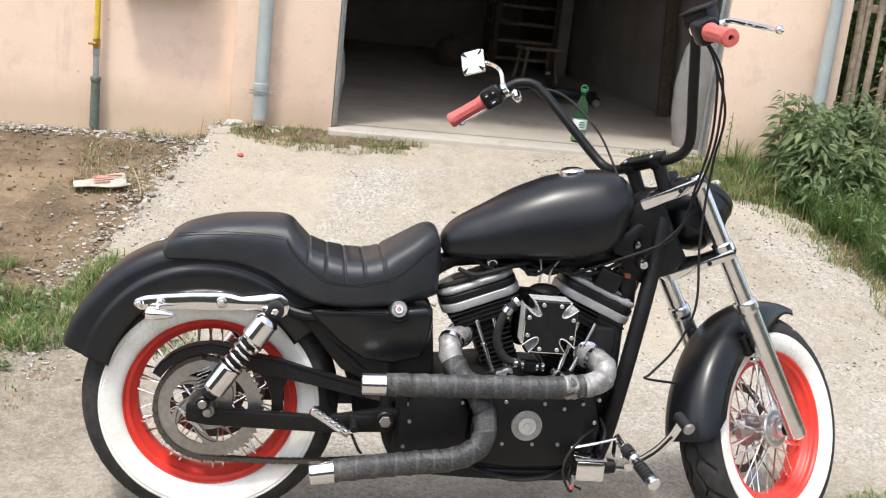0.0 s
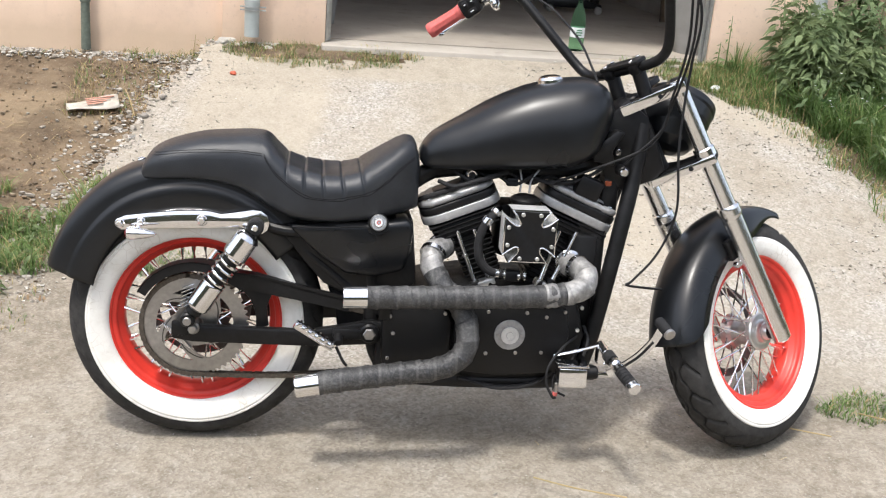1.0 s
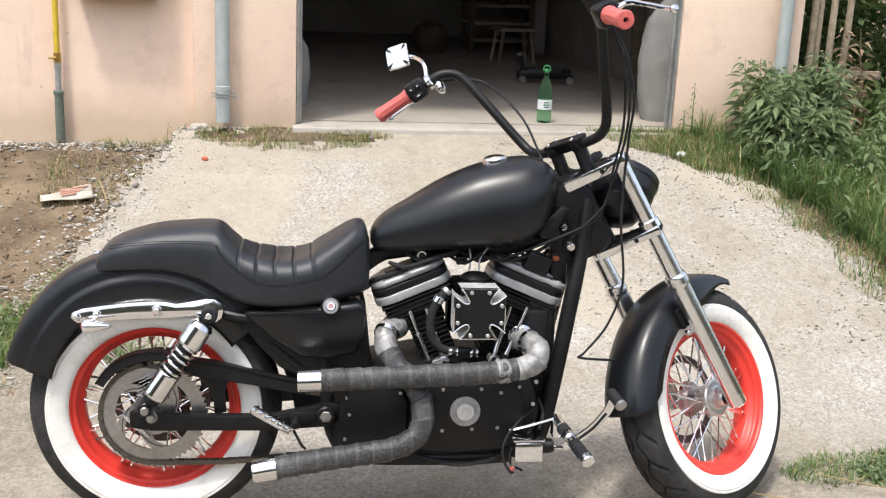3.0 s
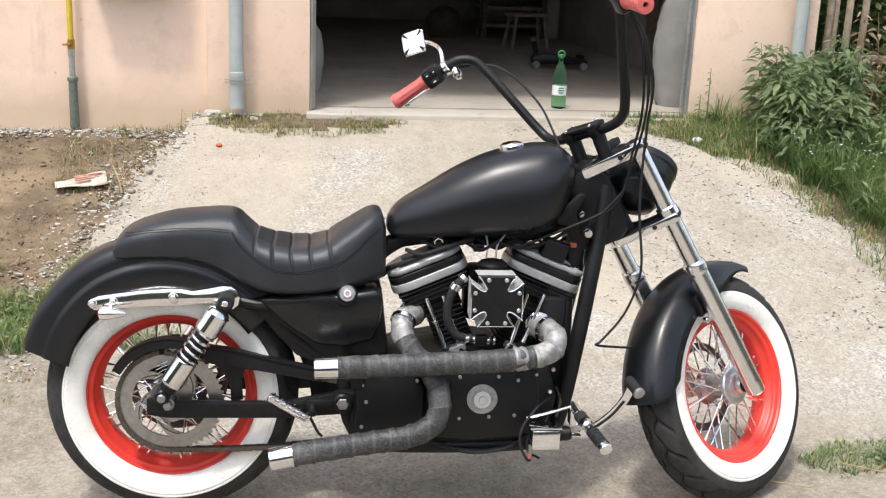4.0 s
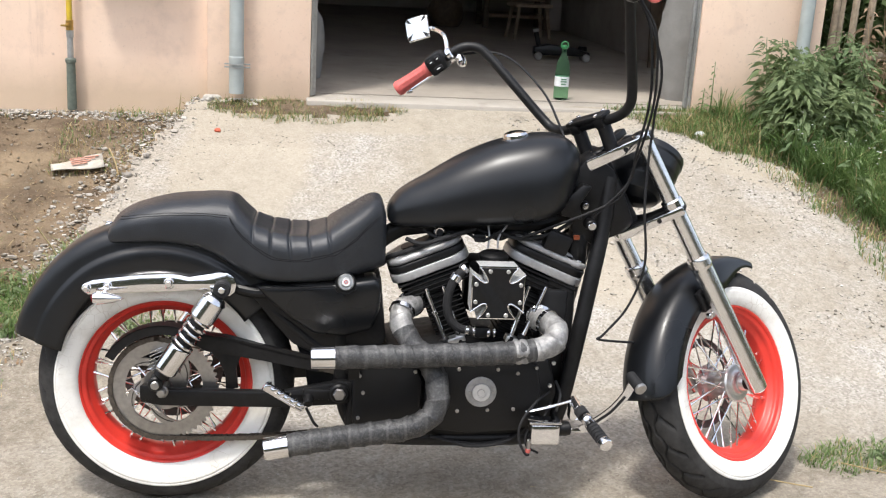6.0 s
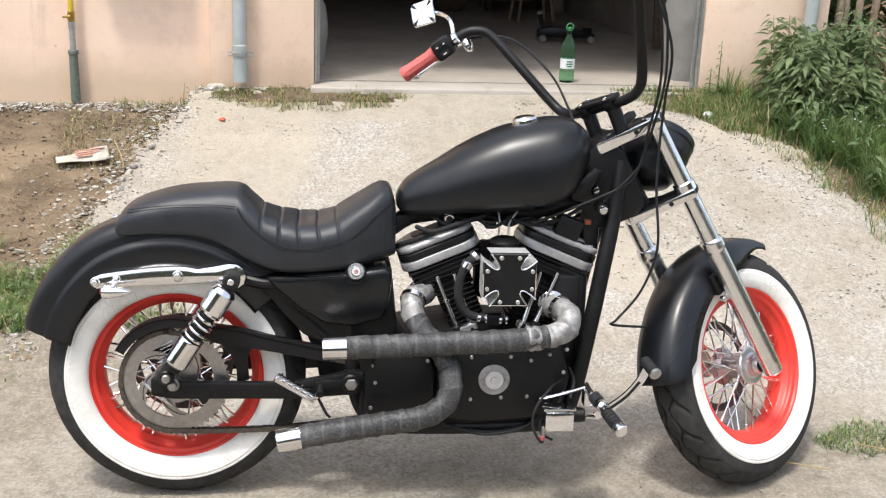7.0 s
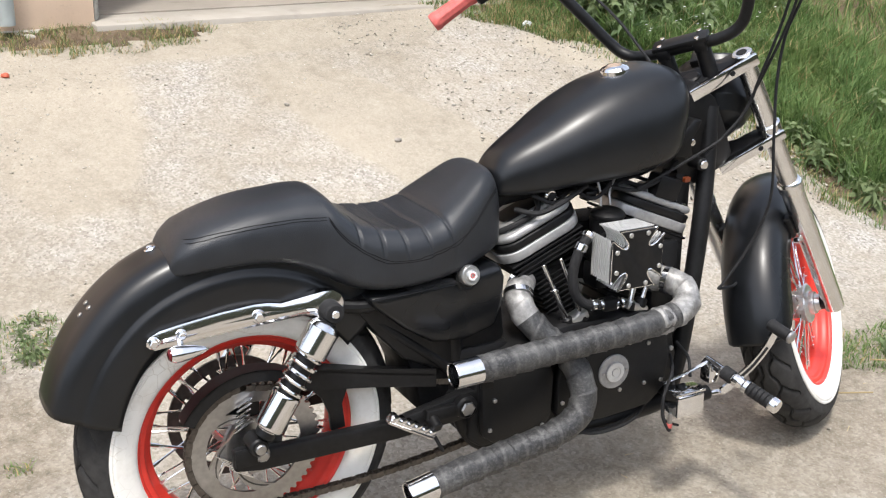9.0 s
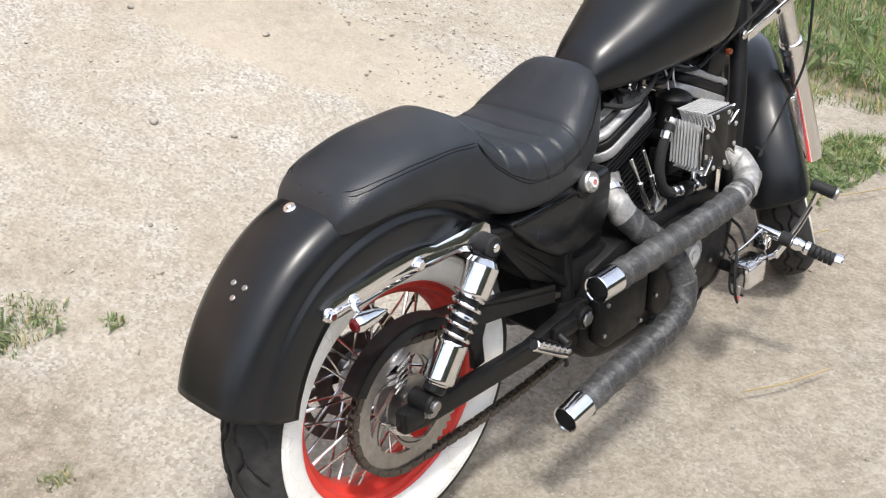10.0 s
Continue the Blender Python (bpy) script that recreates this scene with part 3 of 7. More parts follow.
slab("garage_ceiling", DOOR_L - 0.75, 3.30, WALL_Y + 0.33, 10.55, 2.95, 3.1, PLASTER, "grey plastered garage ceiling", "ceiling")
slab("garage_floor", DOOR_L - 0.75, 3.30, WALL_Y + 0.16, 10.55, 0.45, FLOOR_Z, GARAGE_FLOOR, "dusty grey concrete garage floor", "floor")
slab("roof", -6.0, 3.45, WALL_Y - 0.05, 10.8, TOP, TOP + 0.15, PLASTER, "flat concrete roof slab over the house", "roof")
slab("door_sill", DOOR_L - 0.02, DOOR_R + 0.01, WALL_Y - 0.10, WALL_Y + 0.158, 0.40, FLOOR_Z - 0.004, SILL, "pale cement threshold of the garage", "threshold", 0.012)


def jamb(x, side):
    """Steel edge strip of the garage opening."""
    bm = join(box(0.012, 0.035, 2.1, (x + side * 0.008, WALL_Y + 0.03, FLOOR_Z + 1.05), 0.002),
              box(0.030, 0.012, 2.1, (x + side * 0.017, WALL_Y + 0.060, FLOOR_Z + 1.05), 0.002))
    return tagged(part("door_frame", bm, PIPE_STEEL, smooth=30), "grey steel frame edge of the garage opening", "door frame", kind="structure")


jamb(DOOR_L, 1)
jamb(DOOR_R, -1)


# ---------------------------------------------------------------- the motorcycle
YAW, LEAN_LEFT = -2.8, 3.5
_f = Vector((math.cos(radians(YAW)), math.sin(radians(YAW)), 0))
_l = Vector((-math.sin(radians(YAW)) * math.cos(radians(LEAN_LEFT)), math.cos(radians(YAW)) * math.cos(radians(LEAN_LEFT)), -math.sin(radians(LEAN_LEFT))))
_u = _f.cross(_l)
STAND = Matrix(((_f.x, _l.x, _u.x, 0), (_f.y, _l.y, _u.y, 0), (_f.z, _l.z, _u.z, 0), (0, 0, 0, 1)))
STAND = Matrix.Translation(Vector((0, 0, 0.31)) - _u * 0.31) @ STAND
bike = thing("motorcycle", "matte black custom motorcycle with whitewall tyres and red rims", "motorcycle", STAND)

# the steering head: a is ahead of the axis, l to the left, s up along it
RAKE, STEER = radians(30), radians(37)
_A = Vector((-math.sin(RAKE), 0, math.cos(RAKE)))
_P = Vector((math.cos(RAKE), 0, math.sin(RAKE)))
_Y = Vector((0, 1, 0))
_pr = _P * math.cos(STEER) + _Y * math.sin(STEER)
_lr = _Y * math.cos(STEER) - _P * math.sin(STEER)
HEAD = Matrix(((_pr.x, _lr.x, _A.x, 1.510), (_pr.y, _lr.y, _A.y, 0.0), (_pr.z, _lr.z, _A.z, 0.296), (0, 0, 0, 1)))
FORK_A = 0.055
REAR_HUB = Matrix.Translation((0, 0, 0.31))
FRONT_HUB = HEAD @ Matrix.Translation((FORK_A, 0, -0.0145))


def tyre(R, half, white, bead, steps, grooves):
    """A tyre with cut tread: the surface dips where the grooves run."""
    prof = []
    for k in range(57):
        u = -1 + 2 * k / 56
        y = half * u * 0.93
        r = R - 0.034 * abs(u) ** 2.6
        prof.append((r, y))
    side = [(white + 0.004, half * 0.985), (white - 0.002, half * 0.985), (white - 0.012, half * 0.985), (white - 0.03, half * 0.93), (bead + 0.012, half * 0.86), (bead + 0.003, half * 0.78), (bead - 0.006, half * 0.60)]
    full = [(r, -y) for r, y in reversed(side)] + prof + side
    n0 = len(side)
    bm = bmesh.new()
    rings = []
    for k in range(steps):
        a = 2 * math.pi * k / steps
        ring = []
        for i, (r, y) in enumerate(full):
            if n0 <= i < n0 + 57:
                r -= 0.0085 * grooves(a, (i - n0 - 28) / 28)
            ring.append(bm.verts.new((r * math.cos(a), y, r * math.sin(a))))
        rings.append(ring)
    for k in range(steps):
        p, q = rings[k], rings[(k + 1) % steps]
        for i in range(len(full) - 1):
            bm.faces.new((p[i], p[i + 1], q[i + 1], q[i]))
    return bm


def zigzag(a, u):
    """1 in a groove, 0 on a block."""
    best = 0.0
    turns = 22
    w = a * turns / (2 * math.pi)
    for c, shift in ((-0.26, 0.0), (0.26, 0.5)):
        bend = max(-1.0, min(1.0, 1.5 * math.sin(2 * math.pi * (w + shift))))
        best = max(best, 1.25 - abs(u - c - 0.11 * bend) / 0.045)
    for s, shift in ((-1, 0.75), (1, 0.75)):
        if u * s > 0.34:
            x = (w + (0.5 if s > 0 else 0.0) + shift - 1.1 * (abs(u) - 0.36)) % 1.0
            if abs(u) < 0.90:
                best = max(best, 1.25 - abs(x - 0.5) / 0.075)
    return max(0.0, min(1.0, best * 1.8))


def wheel(name, hub_m, R, white, red, half, label, spokes=20):
    """A spoked wheel: rim, tyre, whitewalls, hub, spokes with nipples."""
    rb = red
    rim_prof = [(rb, 0.046), (rb - 0.002, 0.0505), (rb - 0.005, 0.052), (rb - 0.008, 0.0505), (rb - 0.0105, 0.044), (rb - 0.018, 0.042), (rb - 0.0205, 0.0405), (rb - 0.0225, 0.034), (rb - 0.0245, 0.027), (rb - 0.0345, 0.0225), (rb - 0.0375, 0.016), (rb - 0.039, 0)]
    rim_prof = rim_prof + [(r, -y) for r, y in reversed(rim_prof[:-1])]
    inner = [(r + 0.004, y) for r, y in reversed(rim_prof)]
    rim = part(name, lathe(rim_prof + inner, 96, closed=True), RED_PAINT, bike, label, hub_m, 50)
    part("tyre", tyre(R, half, white, rb, 440, zigzag), TYRE_RUBBER, rim, "black tyre with zigzag tread", hub_m, 50)
    for s in (-1, 1):
        w = [(white + 0.001, s * (half * 0.985)), (white, s * (half + 0.0022)), (white - 0.004, s * (half + 0.0034)), (white - 0.0055, s * (half + 0.0020)), (white - 0.0075, s * (half + 0.0022)), (white - 0.009, s * (half + 0.0036)), (white - 0.012, s * (half + 0.0037)), (white - 0.03, s * (half * 0.955 + 0.003)), (rb + 0.012, s * (half * 0.90 + 0.003)), (rb + 0.004, s * (half * 0.85 + 0.003)), (rb - 0.002, s * (half * 0.80)), (rb - 0.004, s * half * 0.72)]
        part("whitewall", lathe(w, 96), WHITEWALL, rim, "scuffed white sidewall band", hub_m, 50)
    return rim


def spoke_set(rim, hub_m, r_hub, y_hub, r_rim, count, y_rim=0.012):
    """Crossed spokes from two flanges; alike ones share one mesh."""
    for side in (-1, 1):
        for lead in (-1, 1):
            a = Vector((r_hub, side * y_hub, 0))
            ang = lead * radians(66)
            b = Vector((r_rim * math.cos(ang * 0.62), side * y_rim, r_rim * math.sin(ang * 0.62)))
            a = Matrix.Rotation(lead * radians(-14), 3, "Y") @ a
            bm = join(rod(a, b, 0.0025, steps=6, edge=0.0002), rod(b - (b - a).normalized() * 0.018, b, 0.0040, steps=6, edge=0.0004))
            me = None
            for k in range(count):
                if me is None:
                    ob = part("spoke", bm, CHROME, rim)
                    me = ob.data
                else:
                    ob = new("spoke", me)
                    ob.parent = rim
                off = (0.5 if lead > 0 else 0.0) + (0.25 if side > 0 else 0.0)
                ob.matrix_basis = hub_m @ Matrix.Rotation(2 * math.pi * (k + off) / count, 4, "Y")


REAR = wheel("rear_wheel", REAR_HUB @ Matrix.Translation((0, 0.005, 0)), 0.336, 0.2835, 0.230, 0.072, "red spoked rear wheel with a whitewall tyre")
FRONT = wheel("front_wheel", FRONT_HUB, 0.329, 0.271, 0.222, 0.064, "red spoked front wheel with a whitewall tyre")
spoke_set(REAR, REAR_HUB, 0.050, 0.045, 0.193, 10)
spoke_set(FRONT, FRONT_HUB, 0.040, 0.036, 0.183, 10)


def hub(rim, m, half, r, flange):
    prof = [(0.0, -half - 0.012), (0.016, -half - 0.012), (0.018, -half), (flange, -half + 0.002), (flange + 0.004, -half + 0.006), (flange, -half + 0.011), (r * 1.25, -half + 0.016), (r, -half * 0.45),
            (r * 0.93, 0), (r, half * 0.45), (r * 1.25, half - 0.016), (flange, half - 0.011), (flange + 0.004, half - 0.006), (flange, half - 0.002), (0.018, half), (0.016, half + 0.012), (0, half + 0.012)]
    return part("hub", lathe(prof, 40), SCREW_ZINC, rim, "polished chrome wheel hub", m)


hub(REAR, REAR_HUB, 0.055, 0.034, 0.052)
hub(FRONT, FRONT_HUB, 0.056, 0.038, 0.050)
part("hub_cover", lathe([(0.0, -0.085), (0.019, -0.085), (0.022, -0.080), (0.024, -0.071), (0.030, -0.070), (0.031, -0.066), (0.032, -0.057), (0.037, -0.055), (0.039, -0.050)], 40, m=FRONT_HUB), SCREW_ZINC, FRONT, "stepped chrome hub cover")


def ring_plate(r0, r1, y0, y1, steps=64):
    return lathe([(r0, y0), (r1, y0), (r1, y1), (r0, y1)], steps, closed=True)


# rear sprocket, chain and brake
def sprocket():
    teeth = 51
    bm = bmesh.new()
    o, i = [], []
    n = teeth * 4
    for k in range(n):
        a = 2 * math.pi * k / n
        r = 0.1405 if k % 4 in (1, 2) else 0.1335
        o.append((r * math.cos(a), r * math.sin(a)))
        i.append((0.100 * math.cos(a), 0.100 * math.sin(a)))
    for y in (-0.0035, 0.0035):
        vo = [bm.verts.new((x, y, z)) for x, z in o]
        vi = [bm.verts.new((x, y, z)) for x, z in i]
        for k in range(n):
            bm.faces.new((vo[k], vo[(k + 1) % n], vi[(k + 1) % n], vi[k]))
        if y < 0:
            po, pi_ = vo, vi
    for k in range(n):
        j = (k + 1) % n
        bm.faces.new((po[k], po[j], vo[j], vo[k]))
        bm.faces.new((pi_[k], pi_[j], vi[j], vi[k]))
    return bm


def sprocket_arm(k, slot=False):
    """A swept arm between the boss and the ring, or the slot cut along it."""
    inner, outer = [], []
    for j in range(9):
        t = j / 8
        r = (0.062 + 0.034 * t) if slot else (0.050 + 0.054 * t)
        mid = 2 * math.pi * k / 5 + 0.35 + radians(48) * t
        half = (0.0035 / r) if slot else (0.016 + 0.006 * abs(2 * t - 1) ** 2) / r
        inner.append((r * math.cos(mid - half), r * math.sin(mid - half)))
        outer.append((r * math.cos(mid + half), r * math.sin(mid + half)))
    d = 0.0038 if slot else 0.003
    return plate(inner + outer[::-1], -d, d)


SPK_Y = -0.082
spk = part("rear_sprocket", sprocket(), STEEL, bike, "dull steel rear sprocket with slots", REAR_HUB @ Matrix.Translation((0, SPK_Y, 0)), 30)
for k in range(5):
    part("sprocket_arm", sprocket_arm(k), STEEL, spk, m=REAR_HUB @ Matrix.Translation((0, SPK_Y, 0)))
    part("slot", sprocket_arm(k, True), IRON, spk, m=REAR_HUB @ Matrix.Translation((0, SPK_Y, 0)))
part("sprocket_boss", ring_plate(0.025, 0.058, -0.005, 0.005, 40), STEEL, spk, m=REAR_HUB @ Matrix.Translation((0, SPK_Y, 0)))


def chain_link(outer):
    y = 0.0085 if outer else 0.0055
    bms = []
    for s in (-1, 1):
        o = []
        for k in range(16):
            a = 2 * math.pi * k / 16
            o.append(((0.0079 if math.cos(a) > 0 else -0.0079) + 0.0072 * math.cos(a), 0.0072 * math.sin(a) * (0.80 if abs(math.cos(a)) < 0.3 else 1)))
        bms.append(plate(o, s * y - 0.0009, s * y + 0.0009))
    for x in (-0.0079, 0.0079):
        bms.append(rod((x, -y, 0), (x, y, 0), 0.005, steps=8))
    return join(*bms)


def chain_path():
    """Centre line of the chain: round the rear sprocket and to the front one."""
    r1, c2, r2 = 0.137, Vector((0.585, 0, 0.280)), 0.06
    c1 = Vector((0, 0, 0.31))
    pts = []
    for k in range(60):
        a = radians(98) + radians(165) * k / 59
        pts.append(c1 + Vector((math.cos(a), 0, math.sin(a))) * r1)
    for k in range(1, 41):
        p = pts[59].lerp(c2 + Vector((0.0, 0, -r2)), k / 40)
        p.z -= 0.018 * math.sin(math.pi * k / 40)
        pts.append(p)
    for k in range(1, 20):
        a = radians(-90) + radians(190) * k / 19
        pts.append(c2 + Vector((math.cos(a), 0, math.sin(a))) * r2)
    for k in range(1, 40):
        pts.append((c2 + Vector((-0.008, 0, r2))).lerp(pts[0], k / 40))
    return pts + [pts[0]]


def build_chain():
    pts = chain_path()
    first, total = None, 0.0
    chain = thing_part = part("drive_chain", rod((0.585, SPK_Y + 0.02, 0.280), (0.585, SPK_Y - 0.01, 0.280), 0.045, steps=24), CHAIN_STEEL, bike, "greasy steel drive chain")
    meshes = {}
    acc, pitch, i, flip = 0.0, 0.0158, 0, False
    dist = [0.0]
    for a, b in zip(pts, pts[1:]):
        dist.append(dist[-1] + (b - a).length)
    n = int(dist[-1] / pitch)
    for k in range(n):
        d = dist[-1] * (k + 0.5) / n
        j = max(q for q in range(len(dist)) if dist[q] <= d)
        j = min(j, len(pts) - 2)
        p = pts[j].lerp(pts[j + 1], (d - dist[j]) / max(1e-6, dist[j + 1] - dist[j]))
        t = (pts[j + 1] - pts[j]).normalized()
        ang = math.atan2(t.z, t.x)
        outer = k % 2 == 0
        if outer not in meshes:
            ob = part("chain_link", chain_link(outer), CHAIN_STEEL, chain)
            meshes[outer] = ob.data
        else:
            ob = new("chain_link", meshes[outer])
            ob.parent = chain
        ob.matrix_basis = Matrix.Translation((p.x, SPK_Y, p.z)) @ Matrix.Rotation(-ang, 4, "Y")


build_chain()


# fenders: an arc over a wheel with rolled edges
def fender(R_at, a0, a1, prof, steps=60, beak=0.0, cut=0.0):
    """cut: how many degrees earlier the side skirts end than the crown, which rounds the lower corners."""
    secs = []
    deep = min(dr for y, dr in prof)
    for k in range(steps + 1):
        a = radians(a0 + (a1 - a0) * k / steps)
        R = R_at(math.degrees(a))
        if cut and a1 - math.degrees(a) < 2 * cut:
            row = []
            for y, dr in prof:
                b = a - radians(cut) * (dr / deep) ** 3 * (1 - (a1 - math.degrees(a)) / (2 * cut)) ** 2
                row.append(((R + dr) * math.cos(b), y, (R + dr) * math.sin(b)))
            secs.append(row)
            continue
        e = 1.0
        if beak:
            u = min(1.0, (math.degrees(a) - a0) / beak)
            e = 0.30 + 0.70 * u * u * (3 - 2 * u)
        secs.append([((R + dr * e) * math.cos(a), y * (0.55 + 0.45 * e), (R + dr * e) * math.sin(a)) for y, dr in prof])
    return loft(secs, closed=False, cap=False)


def mirror_prof(half):
    return [(-y, r) for y, r in reversed(half)] + [(y, r) for y, r in half if y > 0]


rear_prof = mirror_prof([(0.0, 0.010), (0.03, 0.0095), (0.052, 0.006), (0.068, -0.002), (0.077, -0.016), (0.0805, -0.034), (0.081, -0.047), (0.0825, -0.052), (0.087, -0.057), (0.0895, -0.064), (0.0905, -0.080), (0.090, -0.094), (0.0885, -0.108), (0.0865, -0.125)])
R_REAR = [(40, 0.400), (60, 0.412), (75, 0.422), (90, 0.428), (107, 0.430), (121, 0.428), (132, 0.421), (145, 0.411), (160, 0.400)]
rf = part("rear_fender", fender(lambda a: curve_at(R_REAR, a), 42, 159.5, rear_prof), MATTE_BLACK, bike, "long matte black rear fender with a raised side rib", REAR_HUB @ Matrix.Translation((0, 0.006, 0)) @ Matrix.Diagonal((1, 1.10, 1, 1)), 60)
solid(rf, 0.004)
for x, a in ((-0.012, 131), (0.012, 131), (0.0, 134)):
    R = curve_at(R_REAR, a) + 0.010
    p = Vector((R * math.cos(radians(a)), x * 1.2, 0.31 + R * math.sin(radians(a))))
    d = Vector((math.cos(radians(a)), 0, math.sin(radians(a))))
    part("bolt", rod(p - d * 0.004, p + d * 0.003, 0.0055, steps=12), STEEL, rf)
front_prof = mirror_prof([(0.0, 0.0), (0.03, -0.003), (0.055, -0.012), (0.070, -0.027), (0.078, -0.048), (0.082, -0.070), (0.085, -0.092)])
R_FRONT = [(38, 0.370), (70, 0.365), (90, 0.361), (120, 0.361), (150, 0.368), (200, 0.374)]
ff = part("front_fender", fender(lambda a: curve_at(R_FRONT, a), 41, 153, front_prof, 90, 34, 11), MATTE_BLACK, bike, "matte black front fender", FRONT_HUB, 60)
solid(ff, 0.003)


# seat
SEAT_DX, SEAT_DZ = -0.007, -0.013
SEAT_TOP = [(-0.140, 0.715), (-0.134, 0.738), (-0.120, 0.764), (-0.095, 0.784), (-0.053, 0.802), (0.018, 0.821), (0.09, 0.829), (0.150, 0.832), (0.180, 0.824), (0.205, 0.800), (0.230, 0.778), (0.260, 0.765), (0.300, 0.757), (0.348, 0.752), (0.406, 0.760), (0.449, 0.786), (0.490, 0.812), (0.522, 0.832), (0.548, 0.838), (0.562, 0.828), (0.572, 0.795)]
SEAT_BOT = [(-0.140, 0.698), (-0.05, 0.704), (0.016, 0.704), (0.07, 0.698), (0.116, 0.684), (0.155, 0.664), (0.189, 0.643), (0.230, 0.625), (0.276, 0.616), (0.35, 0.616), (0.453, 0.624), (0.530, 0.640), (0.572, 0.655)]
SEAT_W = [(-0.140, 0.060), (-0.13, 0.078), (-0.10, 0.096), (-0.05, 0.106), (0.05, 0.112), (0.15, 0.114), (0.22, 0.128), (0.30, 0.142), (0.38, 0.143), (0.45, 0.134), (0.52, 0.112), (0.56, 0.092), (0.572, 0.078)]
PLEATS = ((0.224, 0.224), (0.270, 0.269), (0.323, 0.314), (0.375, 0.363), (0.426, 0.411))   # foot on the seam, top
PANEL = [(0.155, 0.806), (0.163, 0.783), (0.184, 0.747), (0.220, 0.714), (0.263, 0.688), (0.306, 0.676), (0.364, 0.680), (0.436, 0.698), (0.479, 0.726), (0.522, 0.767), (0.543, 0.782), (0.560, 0.790)]
REAR_SEAM = [(-0.125, 0.757), (-0.101, 0.762), (-0.051, 0.772), (0.019, 0.780), (0.090, 0.782), (0.160, 0.779)]


def seat_ring(x, n=72, pleated=True):
    top, bot, w = curve_at(SEAT_TOP, x), curve_at(SEAT_BOT, x), curve_at(SEAT_W, x)
    h = top - bot
    mid = bot + h * 0.45
    dish = 0.016 * math.exp(-((x - 0.33) / 0.09) ** 2)
    panel = curve_at(PANEL, x + SEAT_DX) - SEAT_DZ if 0.155 < x < 0.565 else None
    ring = []
    for k in range(n):
        a = 2 * math.pi * k / n
        c, s = math.cos(a), math.sin(a)
        tail = 0.5 - 0.5 * math.tanh((x - 0.17) / 0.05)
        e = 0.55 + 0.17 * tail if s > 0 else 0.30
        y = w * math.copysign(abs(c) ** (0.62 + 0.13 * tail), c)
        z = mid + (h * 0.55 if s > 0 else h * 0.45) * math.copysign(abs(s) ** e, s)
        if s > 0:
            u = abs(y) / w
            z -= dish * max(0.0, 1 - (u / 0.75) ** 2)
        if s < 0:
            y *= 1 - 0.22 * (-s) ** 2
        if pleated and panel is not None and z > panel:
            # pleats are stitched down, the leather between them bulges
            up = min(1.0, (z - panel) / max(0.02, top - panel))
            deep = 0.0
            for foot, head_x in PLEATS:
                g = x + SEAT_DX - (foot + (head_x - foot) * up)
                deep = max(deep, math.exp(-(g / 0.0034) ** 2))
            edge = min(1.0, (z - panel) / 0.012) * min(1.0, (x - 0.155) / 0.035) * min(1.0, (0.565 - x) / 0.03)
            puff = 0.0020 * edge * (1 - deep) - 0.0026 * deep * edge
            l = math.hypot(y * 0.5, z - mid + 0.02) or 1.0
            y += puff * y * 0.5 / l
            z += puff * (z - mid + 0.02) / l
        ring.append((x + SEAT_DX, y, z + SEAT_DZ))
    return ring


def build_seat():
    xs = [-0.14 + 0.712 * k / 400 for k in range(401)]
    xs = [-0.140, -0.139, -0.137] + xs[2:]
    seat = part("seat", loft([seat_ring(x) for x in xs]), LEATHER, bike, "black grained leather seat with stitched pleats", smooth=60)

    def on_seat(x, z, side):
        """The point of the seat's flank at a height."""
        ring = [p for p in seat_ring(x - SEAT_DX, 360, False) if p[1] * side > 0.02]
        return min(ring, key=lambda p: abs(p[2] - z))

    for side in (-1, 1):
        for table, count in ((REAR_SEAM, 16), (PANEL, 34)):
            x0, x1 = table[0][0], table[-1][0]
            for drop in (0.0, 0.0055):
                line = []
                for k in range(count + 1):
                    x = x0 + (x1 - x0) * k / count
                    line.append(on_seat(x, curve_at(table, x) - drop, side))
                part("seam", tube([(p[0], p[1] + side * 0.0002, p[2]) for p in line], 0.0008, 6, 3), FIN_BLACK, seat, "stitched seam")
    tail = join(rod((-0.150, 0.020, 0.712), (-0.156, 0.020, 0.7265), 0.012, steps=16), rod((-0.156, 0.020, 0.726), (-0.157, 0.020, 0.730), 0.006, steps=6))
    part("tail_screw", tail, CHROME, seat, "small chrome screw")
    return seat


build_seat()


# tank
TANK_TOP = [(0.570, 0.795), (0.576, 0.812), (0.600, 0.842), (0.676, 0.890), (0.751, 0.936), (0.826, 0.972), (0.871, 0.987), (0.947, 1.004), (0.994, 1.008), (1.030, 1.000), (1.056, 0.982), (1.070, 0.958), (1.076, 0.930)]
TANK_BOT = [(0.570, 0.768), (0.582, 0.753), (0.670, 0.751), (0.745, 0.759), (0.820, 0.764), (0.895, 0.770), (0.970, 0.779), (1.030, 0.792), (1.056, 0.806), (1.070, 0.840), (1.076, 0.890)]
TANK_W = [(0.570, 0.044), (0.582, 0.058), (0.640, 0.084), (0.75, 0.118), (0.85, 0.134), (0.95, 0.139), (1.01, 0.134), (1.04, 0.122), (1.060, 0.098), (1.070, 0.072), (1.076, 0.042)]


